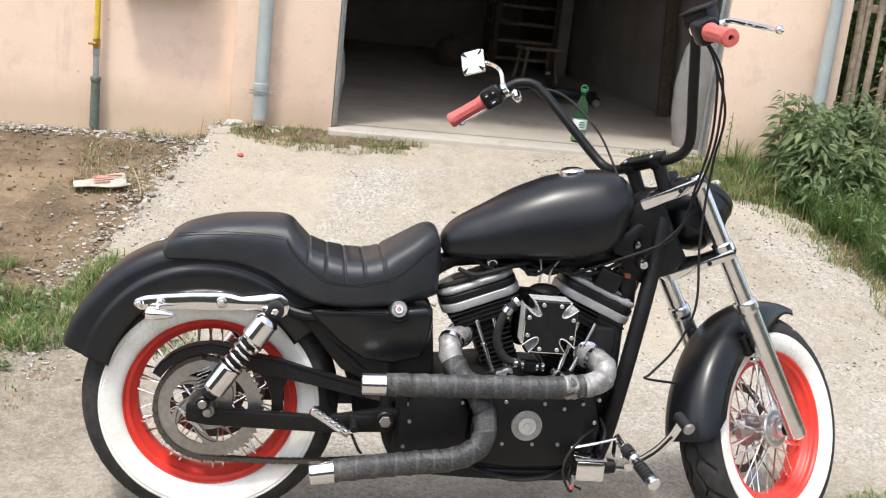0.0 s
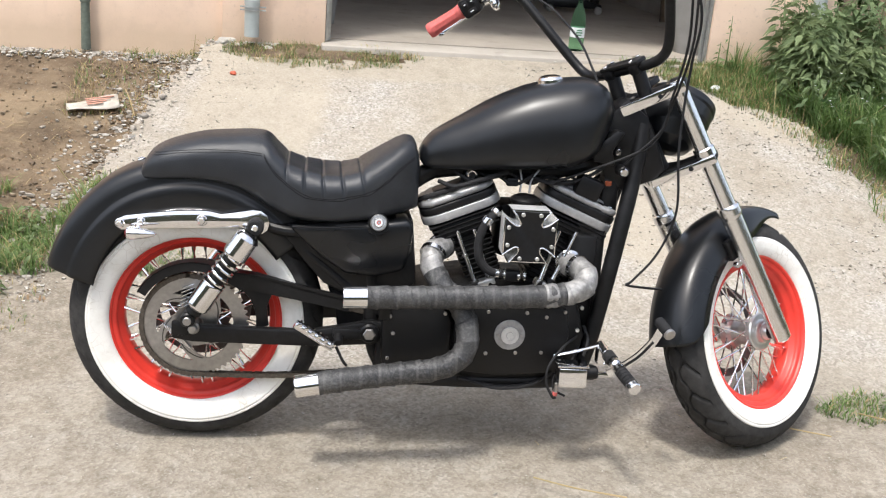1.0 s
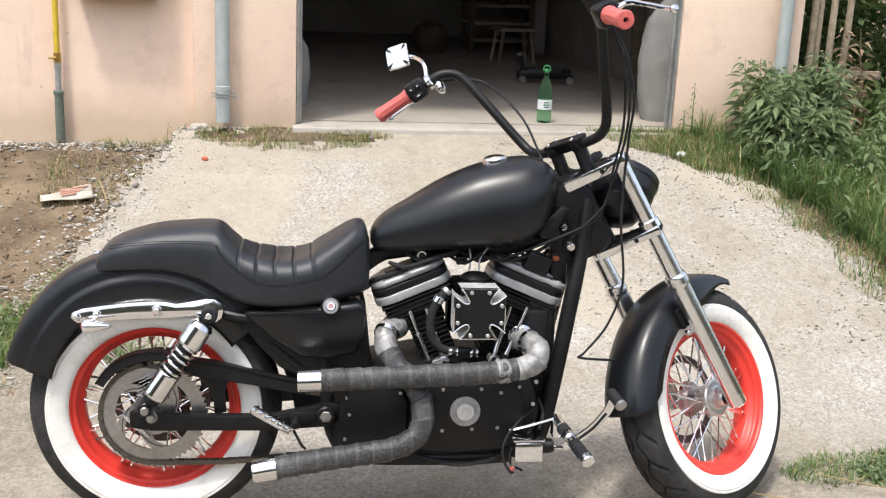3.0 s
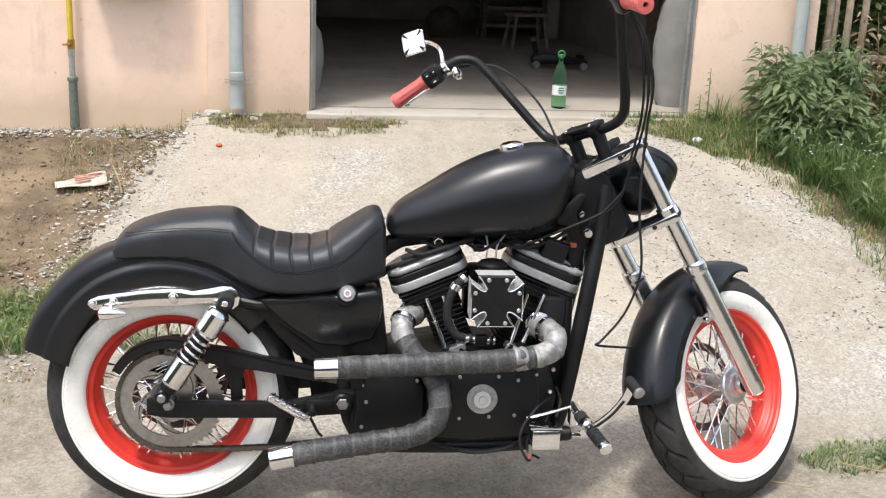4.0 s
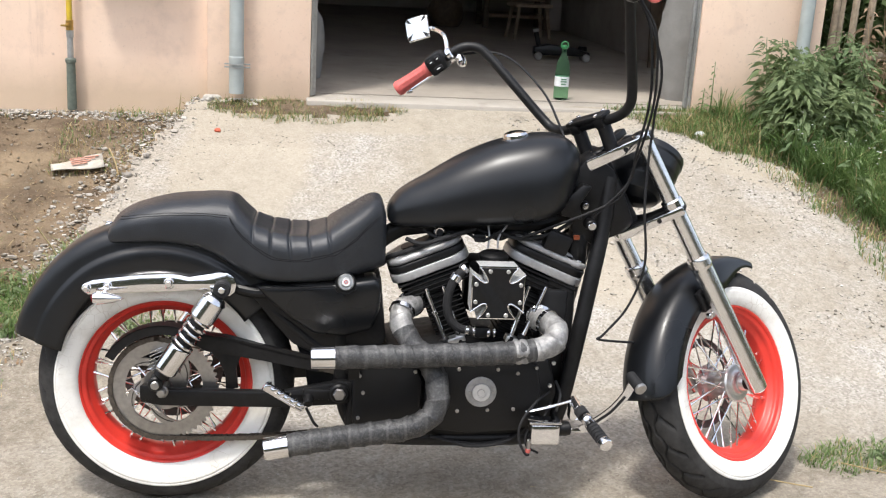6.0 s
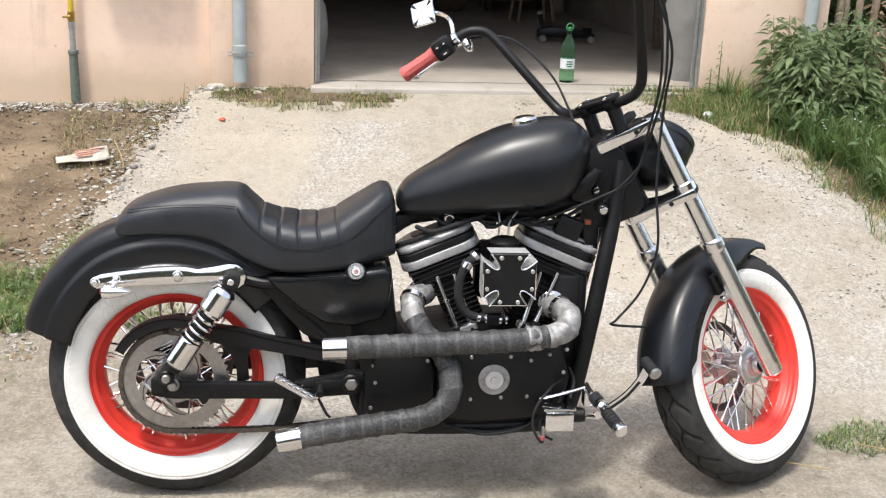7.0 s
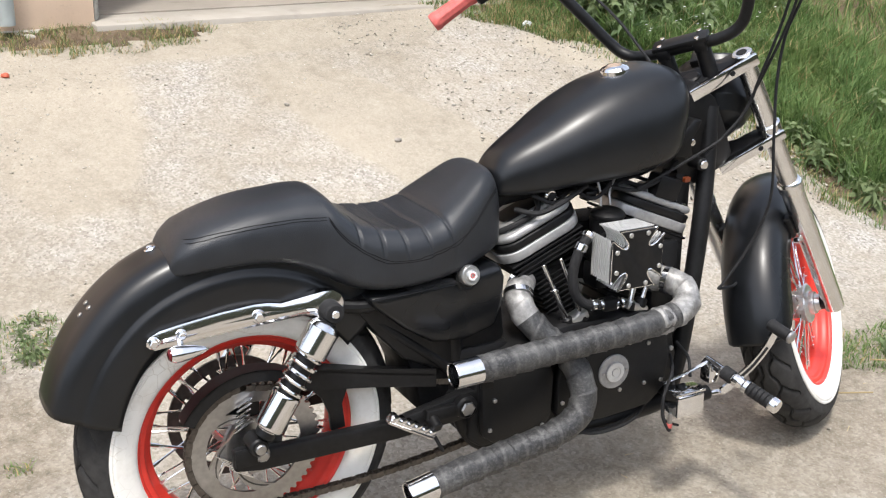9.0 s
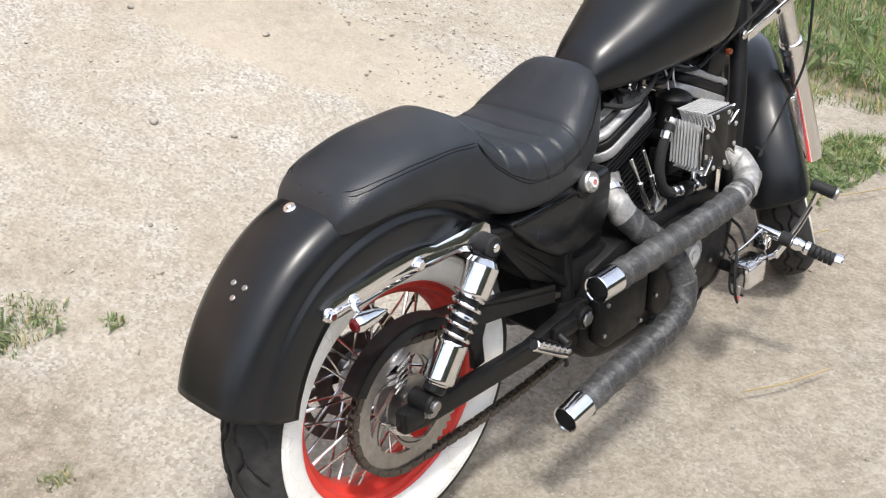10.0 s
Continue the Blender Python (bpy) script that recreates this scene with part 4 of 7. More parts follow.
def tank_ring(x, n=64):
    """One section: a rounded crown over nearly flat sides; the front face leans back towards its foot."""
    top, bot, w = curve_at(TANK_TOP, x), curve_at(TANK_BOT, x), curve_at(TANK_W, x)
    mid = bot + (top - bot) * 0.33
    lean = 0.20 * max(0.0, min(1.0, (x - 0.88) / 0.16)) ** 2
    ring = []
    for k in range(n):
        a = 2 * math.pi * k / n
        c, s = math.cos(a), math.sin(a)
        if s >= 0:
            y = w * math.copysign(abs(c) ** 0.70, c)
            z = mid + (top - mid) * abs(s) ** 0.84
        else:
            y = w * math.copysign(abs(c) ** 0.5, c)
            z = mid - (mid - bot) * abs(s) ** 0.6
        ring.append((x - lean * max(0.0, top - z), y, z))
    return ring


def build_tank():
    xs = [0.570, 0.5705, 0.572] + [0.574 + 0.496 * k / 80 for k in range(81)] + [1.0725, 1.0745, 1.0755, 1.076]
    tank = part("fuel_tank", loft([tank_ring(x) for x in xs]), MATTE_BLACK, bike, "matte black fuel tank", smooth=70)
    m = toward((0.902, -0.005, 0.988), (0.898, -0.005, 1.0135))
    cap = part("fuel_cap", lathe([(0, 0.022), (0.018, 0.0215), (0.028, 0.018), (0.033, 0.012), (0.034, 0.0), (0.030, -0.004)], 40, m=m), CHROME, tank, "chrome fuel cap")
    part("cap_ring", lathe([(0.034, 0.0), (0.040, 0.003), (0.0415, 0.0), (0.040, -0.004), (0.034, -0.006)], 40, m=m), CHROME, tank)
    return tank


build_tank()


# ---------------------------------------------------------------- frame and swing arm
frame_tube = part("frame", tube([(1.125, 0, 0.955), (1.095, 0, 0.90), (0.95, 0, 0.80), (0.80, 0, 0.765), (0.62, 0, 0.745), (0.50, 0, 0.66)], 0.024, 14), SATIN_BLACK, bike, "black tubular frame")
for s in (-1, 1):
    part("frame_rail", tube([(1.158, s * 0.035, 0.90), (1.144, s * 0.055, 0.78), (1.114, s * 0.085, 0.62), (1.074, s * 0.105, 0.40), (1.050, s * 0.11, 0.285), (1.02, s * 0.112, 0.215), (0.95, s * 0.112, 0.195), (0.70, s * 0.112, 0.19), (0.54, s * 0.108, 0.20), (0.48, s * 0.095, 0.25), (0.46, s * 0.085, 0.36), (0.45, s * 0.08, 0.55)], 0.0215, 14), SATIN_BLACK, frame_tube)
    part("frame_rail", tube([(0.47, s * 0.11, 0.60), (0.36, s * 0.11, 0.60), (0.25, s * 0.098, 0.578), (0.17, s * 0.080, 0.585), (0.12, s * 0.074, 0.588)], 0.0155, 12), SATIN_BLACK, frame_tube)
    part("frame_rail", tube([(0.235, s * 0.080, 0.558), (0.30, s * 0.088, 0.51), (0.40, s * 0.09, 0.43), (0.46, s * 0.09, 0.38)], 0.013, 12), SATIN_BLACK, frame_tube)
gusset = plate([(1.045, 0.80), (1.065, 0.745), (1.12, 0.715), (1.165, 0.735), (1.205, 0.752), (1.230, 0.780), (1.200, 0.850), (1.165, 0.920), (1.105, 0.965), (1.07, 0.93), (1.045, 0.87)], -0.05, 0.05, 0.010)
part("steering_neck", gusset, SATIN_BLACK, bike, "black cast steering neck")
shroud = plate([(1.015, 0.83), (1.075, 0.885), (1.10, 0.88), (1.07, 0.83), (1.08, 0.79), (1.02, 0.80)], -0.085, -0.045, 0.006)
part("neck_cover", shroud, SATIN_BLACK, bike)
for p, r in (((1.089, -0.015, 0.824), 0.013), ((1.104, -0.045, 0.776), 0.015)):
    b = part("frame_bolt", rod(p, (p[0], p[1] - 0.046, p[2]), r, steps=20, edge=0.003), SATIN_BLACK, bike)
    part("bolt_head", rod((p[0], p[1] - 0.045, p[2]), (p[0], p[1] - 0.052, p[2]), r * 0.72, steps=20, edge=0.002), CHROME, b, "chrome bolt head")

for s in (-1, 1):
    arm = plate([(-0.055, 0.330), (-0.055, 0.285), (0.0, 0.276), (0.30, 0.274), (0.47, 0.285), (0.50, 0.305), (0.50, 0.345), (0.46, 0.350), (0.30, 0.318), (0.0, 0.322), (-0.02, 0.332)], s * 0.128, s * 0.102, 0.006)
    part("swing_arm", arm, SATIN_BLACK, bike, "black swing arm")
part("swing_pivot", rod((0.455, -0.15, 0.322), (0.455, 0.15, 0.322), 0.026, steps=24), SATIN_BLACK, bike)
part("swing_pivot_cap", rod((0.455, -0.149, 0.322), (0.455, -0.156, 0.322), 0.017, steps=6), STEEL, bike)
axle = part("rear_axle", rod((0, -0.150, 0.318), (0, 0.150, 0.318), 0.010, steps=16), STEEL, bike)
part("axle_nut", rod((0, -0.130, 0.318), (0, -0.146, 0.314), 0.0125, steps=6), STEEL, bike, "steel axle nut")
part("axle_washer", rod((0, -0.128, 0.316), (0, -0.132, 0.316), 0.017, steps=24), STEEL, bike)
part("axle_block", box(0.045, 0.008, 0.038, (-0.032, -0.131, 0.315), 0.003), SATIN_BLACK, bike)

# chain guard
guard = []
for k in range(34):
    a = radians(150 - 88 * k / 33)
    guard.append((0.168 * math.cos(a), 0.318 + 0.168 * math.sin(a)))
top = guard + [(0.16, 0.458), (0.25, 0.440), (0.40, 0.408), (0.40, 0.368), (0.25, 0.398), (0.11, 0.420)]
inner = [(0.144 * math.cos(radians(150 - 88 * k / 33)), 0.318 + 0.144 * math.sin(radians(150 - 88 * k / 33))) for k in reversed(range(34))]
part("chain_guard", plate(top + inner, SPK_Y - 0.026, SPK_Y - 0.022), SATIN_BLACK, bike, "black chain guard arched over the sprocket")
part("guard_bracket", plate([(0.09, 0.440), (0.15, 0.436), (0.205, 0.425), (0.186, 0.372), (0.192, 0.318), (0.160, 0.314), (0.158, 0.352), (0.142, 0.392), (0.116, 0.420)], SPK_Y - 0.020, SPK_Y - 0.006, 0.003), SATIN_BLACK, bike, "black bracket from the chain guard to the swing arm")
lip = [(x, SPK_Y - 0.012, z) for x, z in guard] + [(0.16, SPK_Y - 0.012, 0.455), (0.25, SPK_Y - 0.012, 0.432), (0.40, SPK_Y - 0.012, 0.398)]
sec = [[(p[0], SPK_Y - 0.026, p[2]), (p[0], SPK_Y + 0.014, p[2]), (p[0] * 0.985, SPK_Y + 0.014, p[2] - 0.004), (p[0] * 0.985, SPK_Y - 0.026, p[2] - 0.004)] for p in lip]
part("chain_guard_lip", loft(sec), SATIN_BLACK, bike)

# finned rear caliper
caliper = part("brake_caliper", box(0.085, 0.04, 0.065, (-0.02, -0.05, 0.40), 0.01), SATIN_BLACK, bike, "black brake caliper with chrome fins")
for k in range(6):
    part("caliper_fin", box(0.034, 0.006, 0.0030, (-0.028 + 0.002 * k, -0.094, 0.362 + 0.011 * k), 0.001, Matrix.Rotation(radians(-25), 4, "Y")), CHROME, caliper)
for k in range(6):
    part("caliper_fin", box(0.052, 0.012, 0.0035, (-0.03 - 0.006 * k, -0.093, 0.262 + 0.0075 * k), 0.001, Matrix.Rotation(radians(32), 4, "Y")), CHROME, caliper)
part("brake_disc", ring_plate(0.113, 0.137, -0.003, 0.003), IRON, REAR, "dark steel brake disc with holes", REAR_HUB @ Matrix.Translation((0, 0.075, 0)))
part("disc_carrier", ring_plate(0.050, 0.088, -0.003, 0.003), IRON, REAR, "", REAR_HUB @ Matrix.Translation((0, 0.075, 0)))
for k in range(10):
    part("disc_bridge", box(0.032, 0.006, 0.016, (0.1005, 0, 0)), IRON, REAR, "", REAR_HUB @ Matrix.Translation((0, 0.075, 0)) @ Matrix.Rotation(2 * math.pi * k / 10, 4, "Y"))


# fender struts
def pillow(outline, y0, y1, bulge):
    """A plate with a domed outer face, domed about its long middle line."""
    line = [(-0.21, 0.575), (-0.05, 0.594), (0.05, 0.599), (0.11, 0.600), (0.20, 0.599)]

    def middle(x):
        for (xa, za), (xb, zb) in zip(line, line[1:]):
            if x <= xb:
                return za + (zb - za) * max(0.0, (x - xa) / (xb - xa))
        return line[-1][1]

    out = math.copysign(1, y1 - y0)

    def flare(x):
        """The front eye stands further out than the long arm."""
        u = max(0.0, min(1.0, (x - 0.085) / 0.055))
        return out * 0.024 * u * u * (3 - 2 * u)

    rows = [[(x, y0 + flare(x), z + 0.2 * abs(flare(x))) for x, z in outline]]
    for k in (1.0, 0.93, 0.8, 0.62, 0.42, 0.2, 0.04):
        rows.append([(x * (1 - (1 - k) * 0.06), y1 + flare(x) + out * bulge * ((1 - k * k) - 0.35), middle(x) + (z - middle(x)) * k + 0.2 * abs(flare(x))) for x, z in outline])
    bm = loft(rows)
    bmesh.ops.recalc_face_normals(bm, faces=bm.faces)
    return bm


for s in (-1, 1):
    o = [(x - 0.009, z - 0.010) if x < 0.10 else (0.152 + (x - 0.150) * 0.92, 0.598 + (z - 0.601) * 1.12) for x, z in [(-0.192, 0.584), (-0.188, 0.600), (-0.165, 0.610), (-0.121, 0.617), (-0.05, 0.626), (0.018, 0.631), (0.045, 0.630), (0.073, 0.624), (0.11, 0.624), (0.14, 0.629), (0.163, 0.628), (0.180, 0.618), (0.187, 0.601), (0.182, 0.584), (0.168, 0.575), (0.148, 0.574), (0.125, 0.584), (0.101, 0.588), (0.04, 0.587), (-0.05, 0.583), (-0.12, 0.578), (-0.177, 0.573)]]
    y0, y1 = s * 0.080, s * 0.102
    st = part("fender_strut", pillow(o, y0, y1, 0.0045), CHROME, bike, "polished chrome fender strut", smooth=50)
    for x, z, r in ((-0.189, 0.580, 0.0125), (-0.136, 0.587, 0.0115), (0.015, 0.597, 0.0145)):
        part("strut_bolt", join(rod((x, s * 0.101, z), (x, s * 0.106, z), r, steps=20, edge=0.002), rod((x, s * 0.105, z), (x, s * 0.115, z), r * 0.66, steps=6)), CHROME, st)
    part("strut_hole", rod((-0.104, s * 0.1015, 0.591), (-0.104, s * 0.1026, 0.591), 0.0055, steps=16), RUBBER, st)
    part("strut_pad", box(0.20, 0.012, 0.018, (-0.03, s * 0.087, 0.590), 0.004), SATIN_BLACK, st)
    # turn signal
    sig = part("turn_signal", lathe([(0, -0.055), (0.006, -0.045), (0.012, -0.025), (0.016, 0.0), (0.0165, 0.012), (0.013, 0.02)], 24, m=Matrix.Translation((-0.146, s * 0.138, 0.5645)) @ Matrix.Rotation(radians(-90), 4, "Z") @ Matrix.Rotation(radians(180), 4, "X") @ Matrix.Rotation(0, 4, "X")), CHROME, bike, "small chrome bullet signal")
    part("signal_lens", lathe([(0.012, 0), (0.0115, 0.002), (0.008, 0.005), (0, 0.006)], 24, m=Matrix.Translation((-0.166, s * 0.138, 0.5645)) @ Matrix.Rotation(radians(90), 4, "Z")), RED_LENS, sig, "dark red signal lens")
    part("signal_stem", rod((-0.138, s * 0.10, 0.580), (-0.145, s * 0.136, 0.566), 0.006, steps=12), CHROME, sig)


# shock absorbers
def shock(s):
    y = s * 0.148
    a, b = Vector((0.152, y, 0.597)), Vector((-0.012, y, 0.345))
    d = (b - a).normalized()
    body = part("shock_absorber", rod(a + d * 0.02, b - d * 0.02, 0.021, steps=20), SATIN_BLACK, bike, "chrome shock absorber with a coil spring")
    prof = [(0, 0.020), (0.018, 0.021), (0.026, 0.026), (0.031, 0.034), (0.0335, 0.036), (0.0335, 0.090), (0.032, 0.093), (0.029, 0.093), (0.0, 0.088)]
    part("upper_cover", lathe(prof, 32, m=toward(a, b)), CHROME, body, "chrome upper cover")
    L = (b - a).length
    prof = [(0, L - 0.118), (0.029, L - 0.118), (0.0305, L - 0.115), (0.0305, L - 0.046), (0.029, L - 0.042), (0.024, L - 0.040), (0.014, L - 0.028), (0, L - 0.026)]
    part("lower_cover", lathe(prof, 32, m=toward(a, b)), CHROME, body, "chrome lower cover")
    m = toward(a, b)
    pts = []
    turns = 5.0
    for k in range(int(turns * 16) + 1):
        t = k / (turns * 16)
        ang = 2 * math.pi * turns * t
        pts.append(m @ Vector((0.0265 * math.cos(ang), 0.088 + (L - 0.206) * t, 0.0265 * math.sin(ang))))
    part("spring", tube(pts, 0.0045, 8, 0), CHROME, body, "chrome coil spring")
    part("upper_bush", join(rod(a - Vector((0, s * 0.050, 0)), a + Vector((0, s * 0.013, 0)), 0.0215, steps=24), rod(a - d * 0.004 - Vector((0, s * 0.01, 0)), a + d * 0.028 - Vector((0, s * 0.01, 0)), 0.014)), RUBBER, body)
    part("upper_bolt", rod(a + Vector((0, s * 0.012, 0)), a + Vector((0, s * 0.019, 0)), 0.0085, steps=20, edge=0.002), CHROME, body)
    part("lower_bush", join(rod(b - Vector((0, s * 0.04, 0)), b + Vector((0, s * 0.012, 0)), 0.019, steps=24)), SATIN_BLACK, body)
    part("lower_bolt", rod(b + Vector((0, s * 0.011, 0)), b + Vector((0, s * 0.022, 0)), 0.0110, steps=16, edge=0.002), STEEL, body)


shock(-1)
shock(1)

# side cover with its lock
side = plate([(0.235, 0.600), (0.28, 0.604), (0.44, 0.612), (0.475, 0.617), (0.545, 0.628), (0.556, 0.60), (0.552, 0.54), (0.535, 0.490), (0.46, 0.470), (0.385, 0.478), (0.32, 0.520), (0.26, 0.572)], -0.128, -0.03, 0.012)
side_cover = part("oil_tank", side, MATTE_BLACK, bike, "black side cover and oil tank", smooth=50)
part("cover_groove", tube([(0.245, -0.1285, 0.597), (0.34, -0.1285, 0.600), (0.428, -0.1285, 0.606), (0.445, -0.1285, 0.592), (0.468, -0.1285, 0.588), (0.49, -0.1285, 0.60)], 0.003, 8), SATIN_BLACK, side_cover)
lock = part("filler_cap", lathe([(0, 0.030), (0.011, 0.030), (0.0125, 0.028), (0.0125, 0.026), (0.019, 0.026), (0.0215, 0.022), (0.0215, 0.0)], 32, m=toward((0.463, -0.120, 0.617), (0.463, -0.19, 0.632))), SCREW_ZINC, side_cover, "round bright metal filler cap")
part("cap_face", lathe([(0.0060, 0.0), (0.0060, 0.0009), (0.0100, 0.0009), (0.0100, 0.0)], 28, m=toward((0.463, -0.1492, 0.6236), (0.463, -0.2192, 0.6386))), PLASTIC_WHITE, lock, "pale ring on the filler cap")
part("cap_mark", lathe([(0.0035, 0.0), (0.0035, 0.0012), (0.0052, 0.0012), (0.0052, 0.0)], 24, m=toward((0.463, -0.1492, 0.6236), (0.463, -0.2192, 0.6386))), RED_GRIP, lock, "small red ring mark")
part("cap_collar", lathe([(0.0215, 0.0), (0.027, 0.003), (0.027, 0.012), (0.0215, 0.012)], 32, m=toward((0.463, -0.116, 0.614), (0.463, -0.19, 0.622))), SATIN_BLACK, side_cover)
part("inner_fender", plate([(0.245, 0.565), (0.30, 0.600), (0.50, 0.605), (0.50, 0.30), (0.44, 0.27), (0.375, 0.30), (0.362, 0.38), (0.325, 0.47)], -0.088, 0.088, 0.008), FIN_BLACK, bike, "black inner fender behind the gearbox")
part("battery_tray", plate([(0.205, 0.590), (0.30, 0.612), (0.555, 0.625), (0.575, 0.45), (0.50, 0.40), (0.40, 0.405), (0.33, 0.44), (0.275, 0.50)], -0.098, 0.098, 0.01), SATIN_BLACK, bike, "black battery tray behind the side cover")
part("side_cover_far", plate([(0.26, 0.58), (0.30, 0.61), (0.52, 0.62), (0.54, 0.50), (0.40, 0.46)], 0.05, 0.125, 0.01), MATTE_BLACK, bike)


# ---------------------------------------------------------------- engine
cases = plate([(0.47, 0.23), (0.50, 0.205), (0.75, 0.195), (0.95, 0.205), (1.02, 0.25), (1.035, 0.33), (1.01, 0.42), (0.94, 0.455), (0.72, 0.46), (0.60, 0.44), (0.49, 0.41)], -0.13, 0.14, 0.012)
engine = part("engine", cases, CASE_BLACK, bike, "black V-twin engine with grey rocker boxes", smooth=40)
cam_cover = plate([(0.675, 0.265), (0.70, 0.232), (0.80, 0.222), (0.93, 0.232), (0.975, 0.27), (0.985, 0.34), (0.975, 0.415), (0.90, 0.432), (0.78, 0.432), (0.70, 0.418), (0.678, 0.35)], -0.164, -0.128, 0.008)
part("cam_cover", cam_cover, CASE_BLACK, engine, "black cam cover")
spr_cover = plate([(0.488, 0.245), (0.52, 0.222), (0.64, 0.225), (0.668, 0.26), (0.672, 0.36), (0.655, 0.405), (0.50, 0.408), (0.485, 0.37)], -0.158, -0.128, 0.012)
part("sprocket_cover", spr_cover, CASE_BLACK, engine)
cov = part("timer_cover", lathe([(0.0, 0.0105), (0.009, 0.0105), (0.010, 0.0085), (0.0135, 0.0085), (0.0145, 0.0105), (0.022, 0.0105), (0.0245, 0.009), (0.0255, 0.0055), (0.0385, 0.0055), (0.041, 0.004), (0.041, -0.004)], 48, m=toward((0.824, -0.164, 0.340), (0.824, -0.25, 0.340))), ALUMINIUM, engine, "round brushed timing cover")
for k in range(2):
    a = math.pi * k
    c = Vector((0.824 + 0.031 * math.cos(a), -0.170, 0.340 + 0.031 * math.sin(a)))
    part("cover_screw", rod(c, c - Vector((0, 0.003, 0)), 0.0035, steps=10), STEEL, cov)
part("cover_disc", lathe([(0.0, 0.0112), (0.0085, 0.0112), (0.0095, 0.0092), (0.0130, 0.0092), (0.0142, 0.0112), (0.0225, 0.0112), (0.0240, 0.0095)], 40, m=toward((0.824, -0.164, 0.340), (0.824, -0.25, 0.340))), FIN_BRIGHT, cov, "bright inner disc")
SCREWS = ((0.763, 0.401), (0.866, 0.402), (0.919, 0.392), (0.968, 0.408), (0.764, 0.286), (0.844, 0.290), (0.913, 0.293), (0.962, 0.291), (0.69, 0.40), (0.688, 0.29))
for x, z in SCREWS:
    part("case_screw", rod((x, -0.162, z), (x, -0.1685, z), 0.0050, steps=12), STEEL, engine)
for x, z in ((0.506, 0.377), (0.516, 0.331), (0.505, 0.262), (0.64, 0.245), (0.65, 0.39)):
    part("case_screw", rod((x, -0.156, z), (x, -0.163, z), 0.0050, steps=12), STEEL, engine)
for x, z in ((1.032, 0.411), (1.026, 0.348)):
    part("case_screw", rod((x - 0.012, -0.128, z), (x - 0.012, -0.136, z), 0.0055, steps=12), SCREW_ZINC, engine)
part("oil_filter", join(rod((1.03, -0.03, 0.33), (1.085, -0.03, 0.32), 0.038, steps=24), box(0.075, 0.17, 0.30, (1.02, 0, 0.45), 0.012), box(0.07, 0.15, 0.09, (1.035, 0, 0.64), 0.012), box(0.05, 0.15, 0.40, (1.055, 0, 0.47), 0.015), box(0.05, 0.10, 0.12, (1.085, 0, 0.70), 0.015)), CASE_BLACK, engine)
loom = part("wiring_loom", tube([(0.60, 0.0, 0.735), (0.70, -0.01, 0.750), (0.84, -0.012, 0.752), (0.98, -0.01, 0.765), (1.07, -0.01, 0.80)], 0.020, 12), SATIN_BLACK, engine)
for k in range(7):
    dy = -0.055 + 0.017 * k
    x0 = 0.66 + 0.05 * (k * 3 % 5)
    part("wire", tube([(x0, dy, 0.748), (x0 + 0.05, dy - 0.015, 0.728 + 0.004 * (k % 3)), (x0 + 0.11, dy + 0.01, 0.742), (x0 + 0.16, dy - 0.01, 0.724 + 0.006 * (k % 2)), (x0 + 0.21, dy, 0.752)], 0.0045 + 0.001 * (k % 3), 8), RUBBER, loom)
for x, z, w in ((0.815, 0.728, 0.03), (0.862, 0.735, 0.022), (0.70, 0.742, 0.026)):
    part("connector", box(w, 0.03, 0.022, (x, -0.045, z), 0.004), SATIN_BLACK, loom)
part("gearbox", box(0.13, 0.22, 0.09, (0.52, 0.0, 0.40), 0.02), CASE_BLACK, engine)


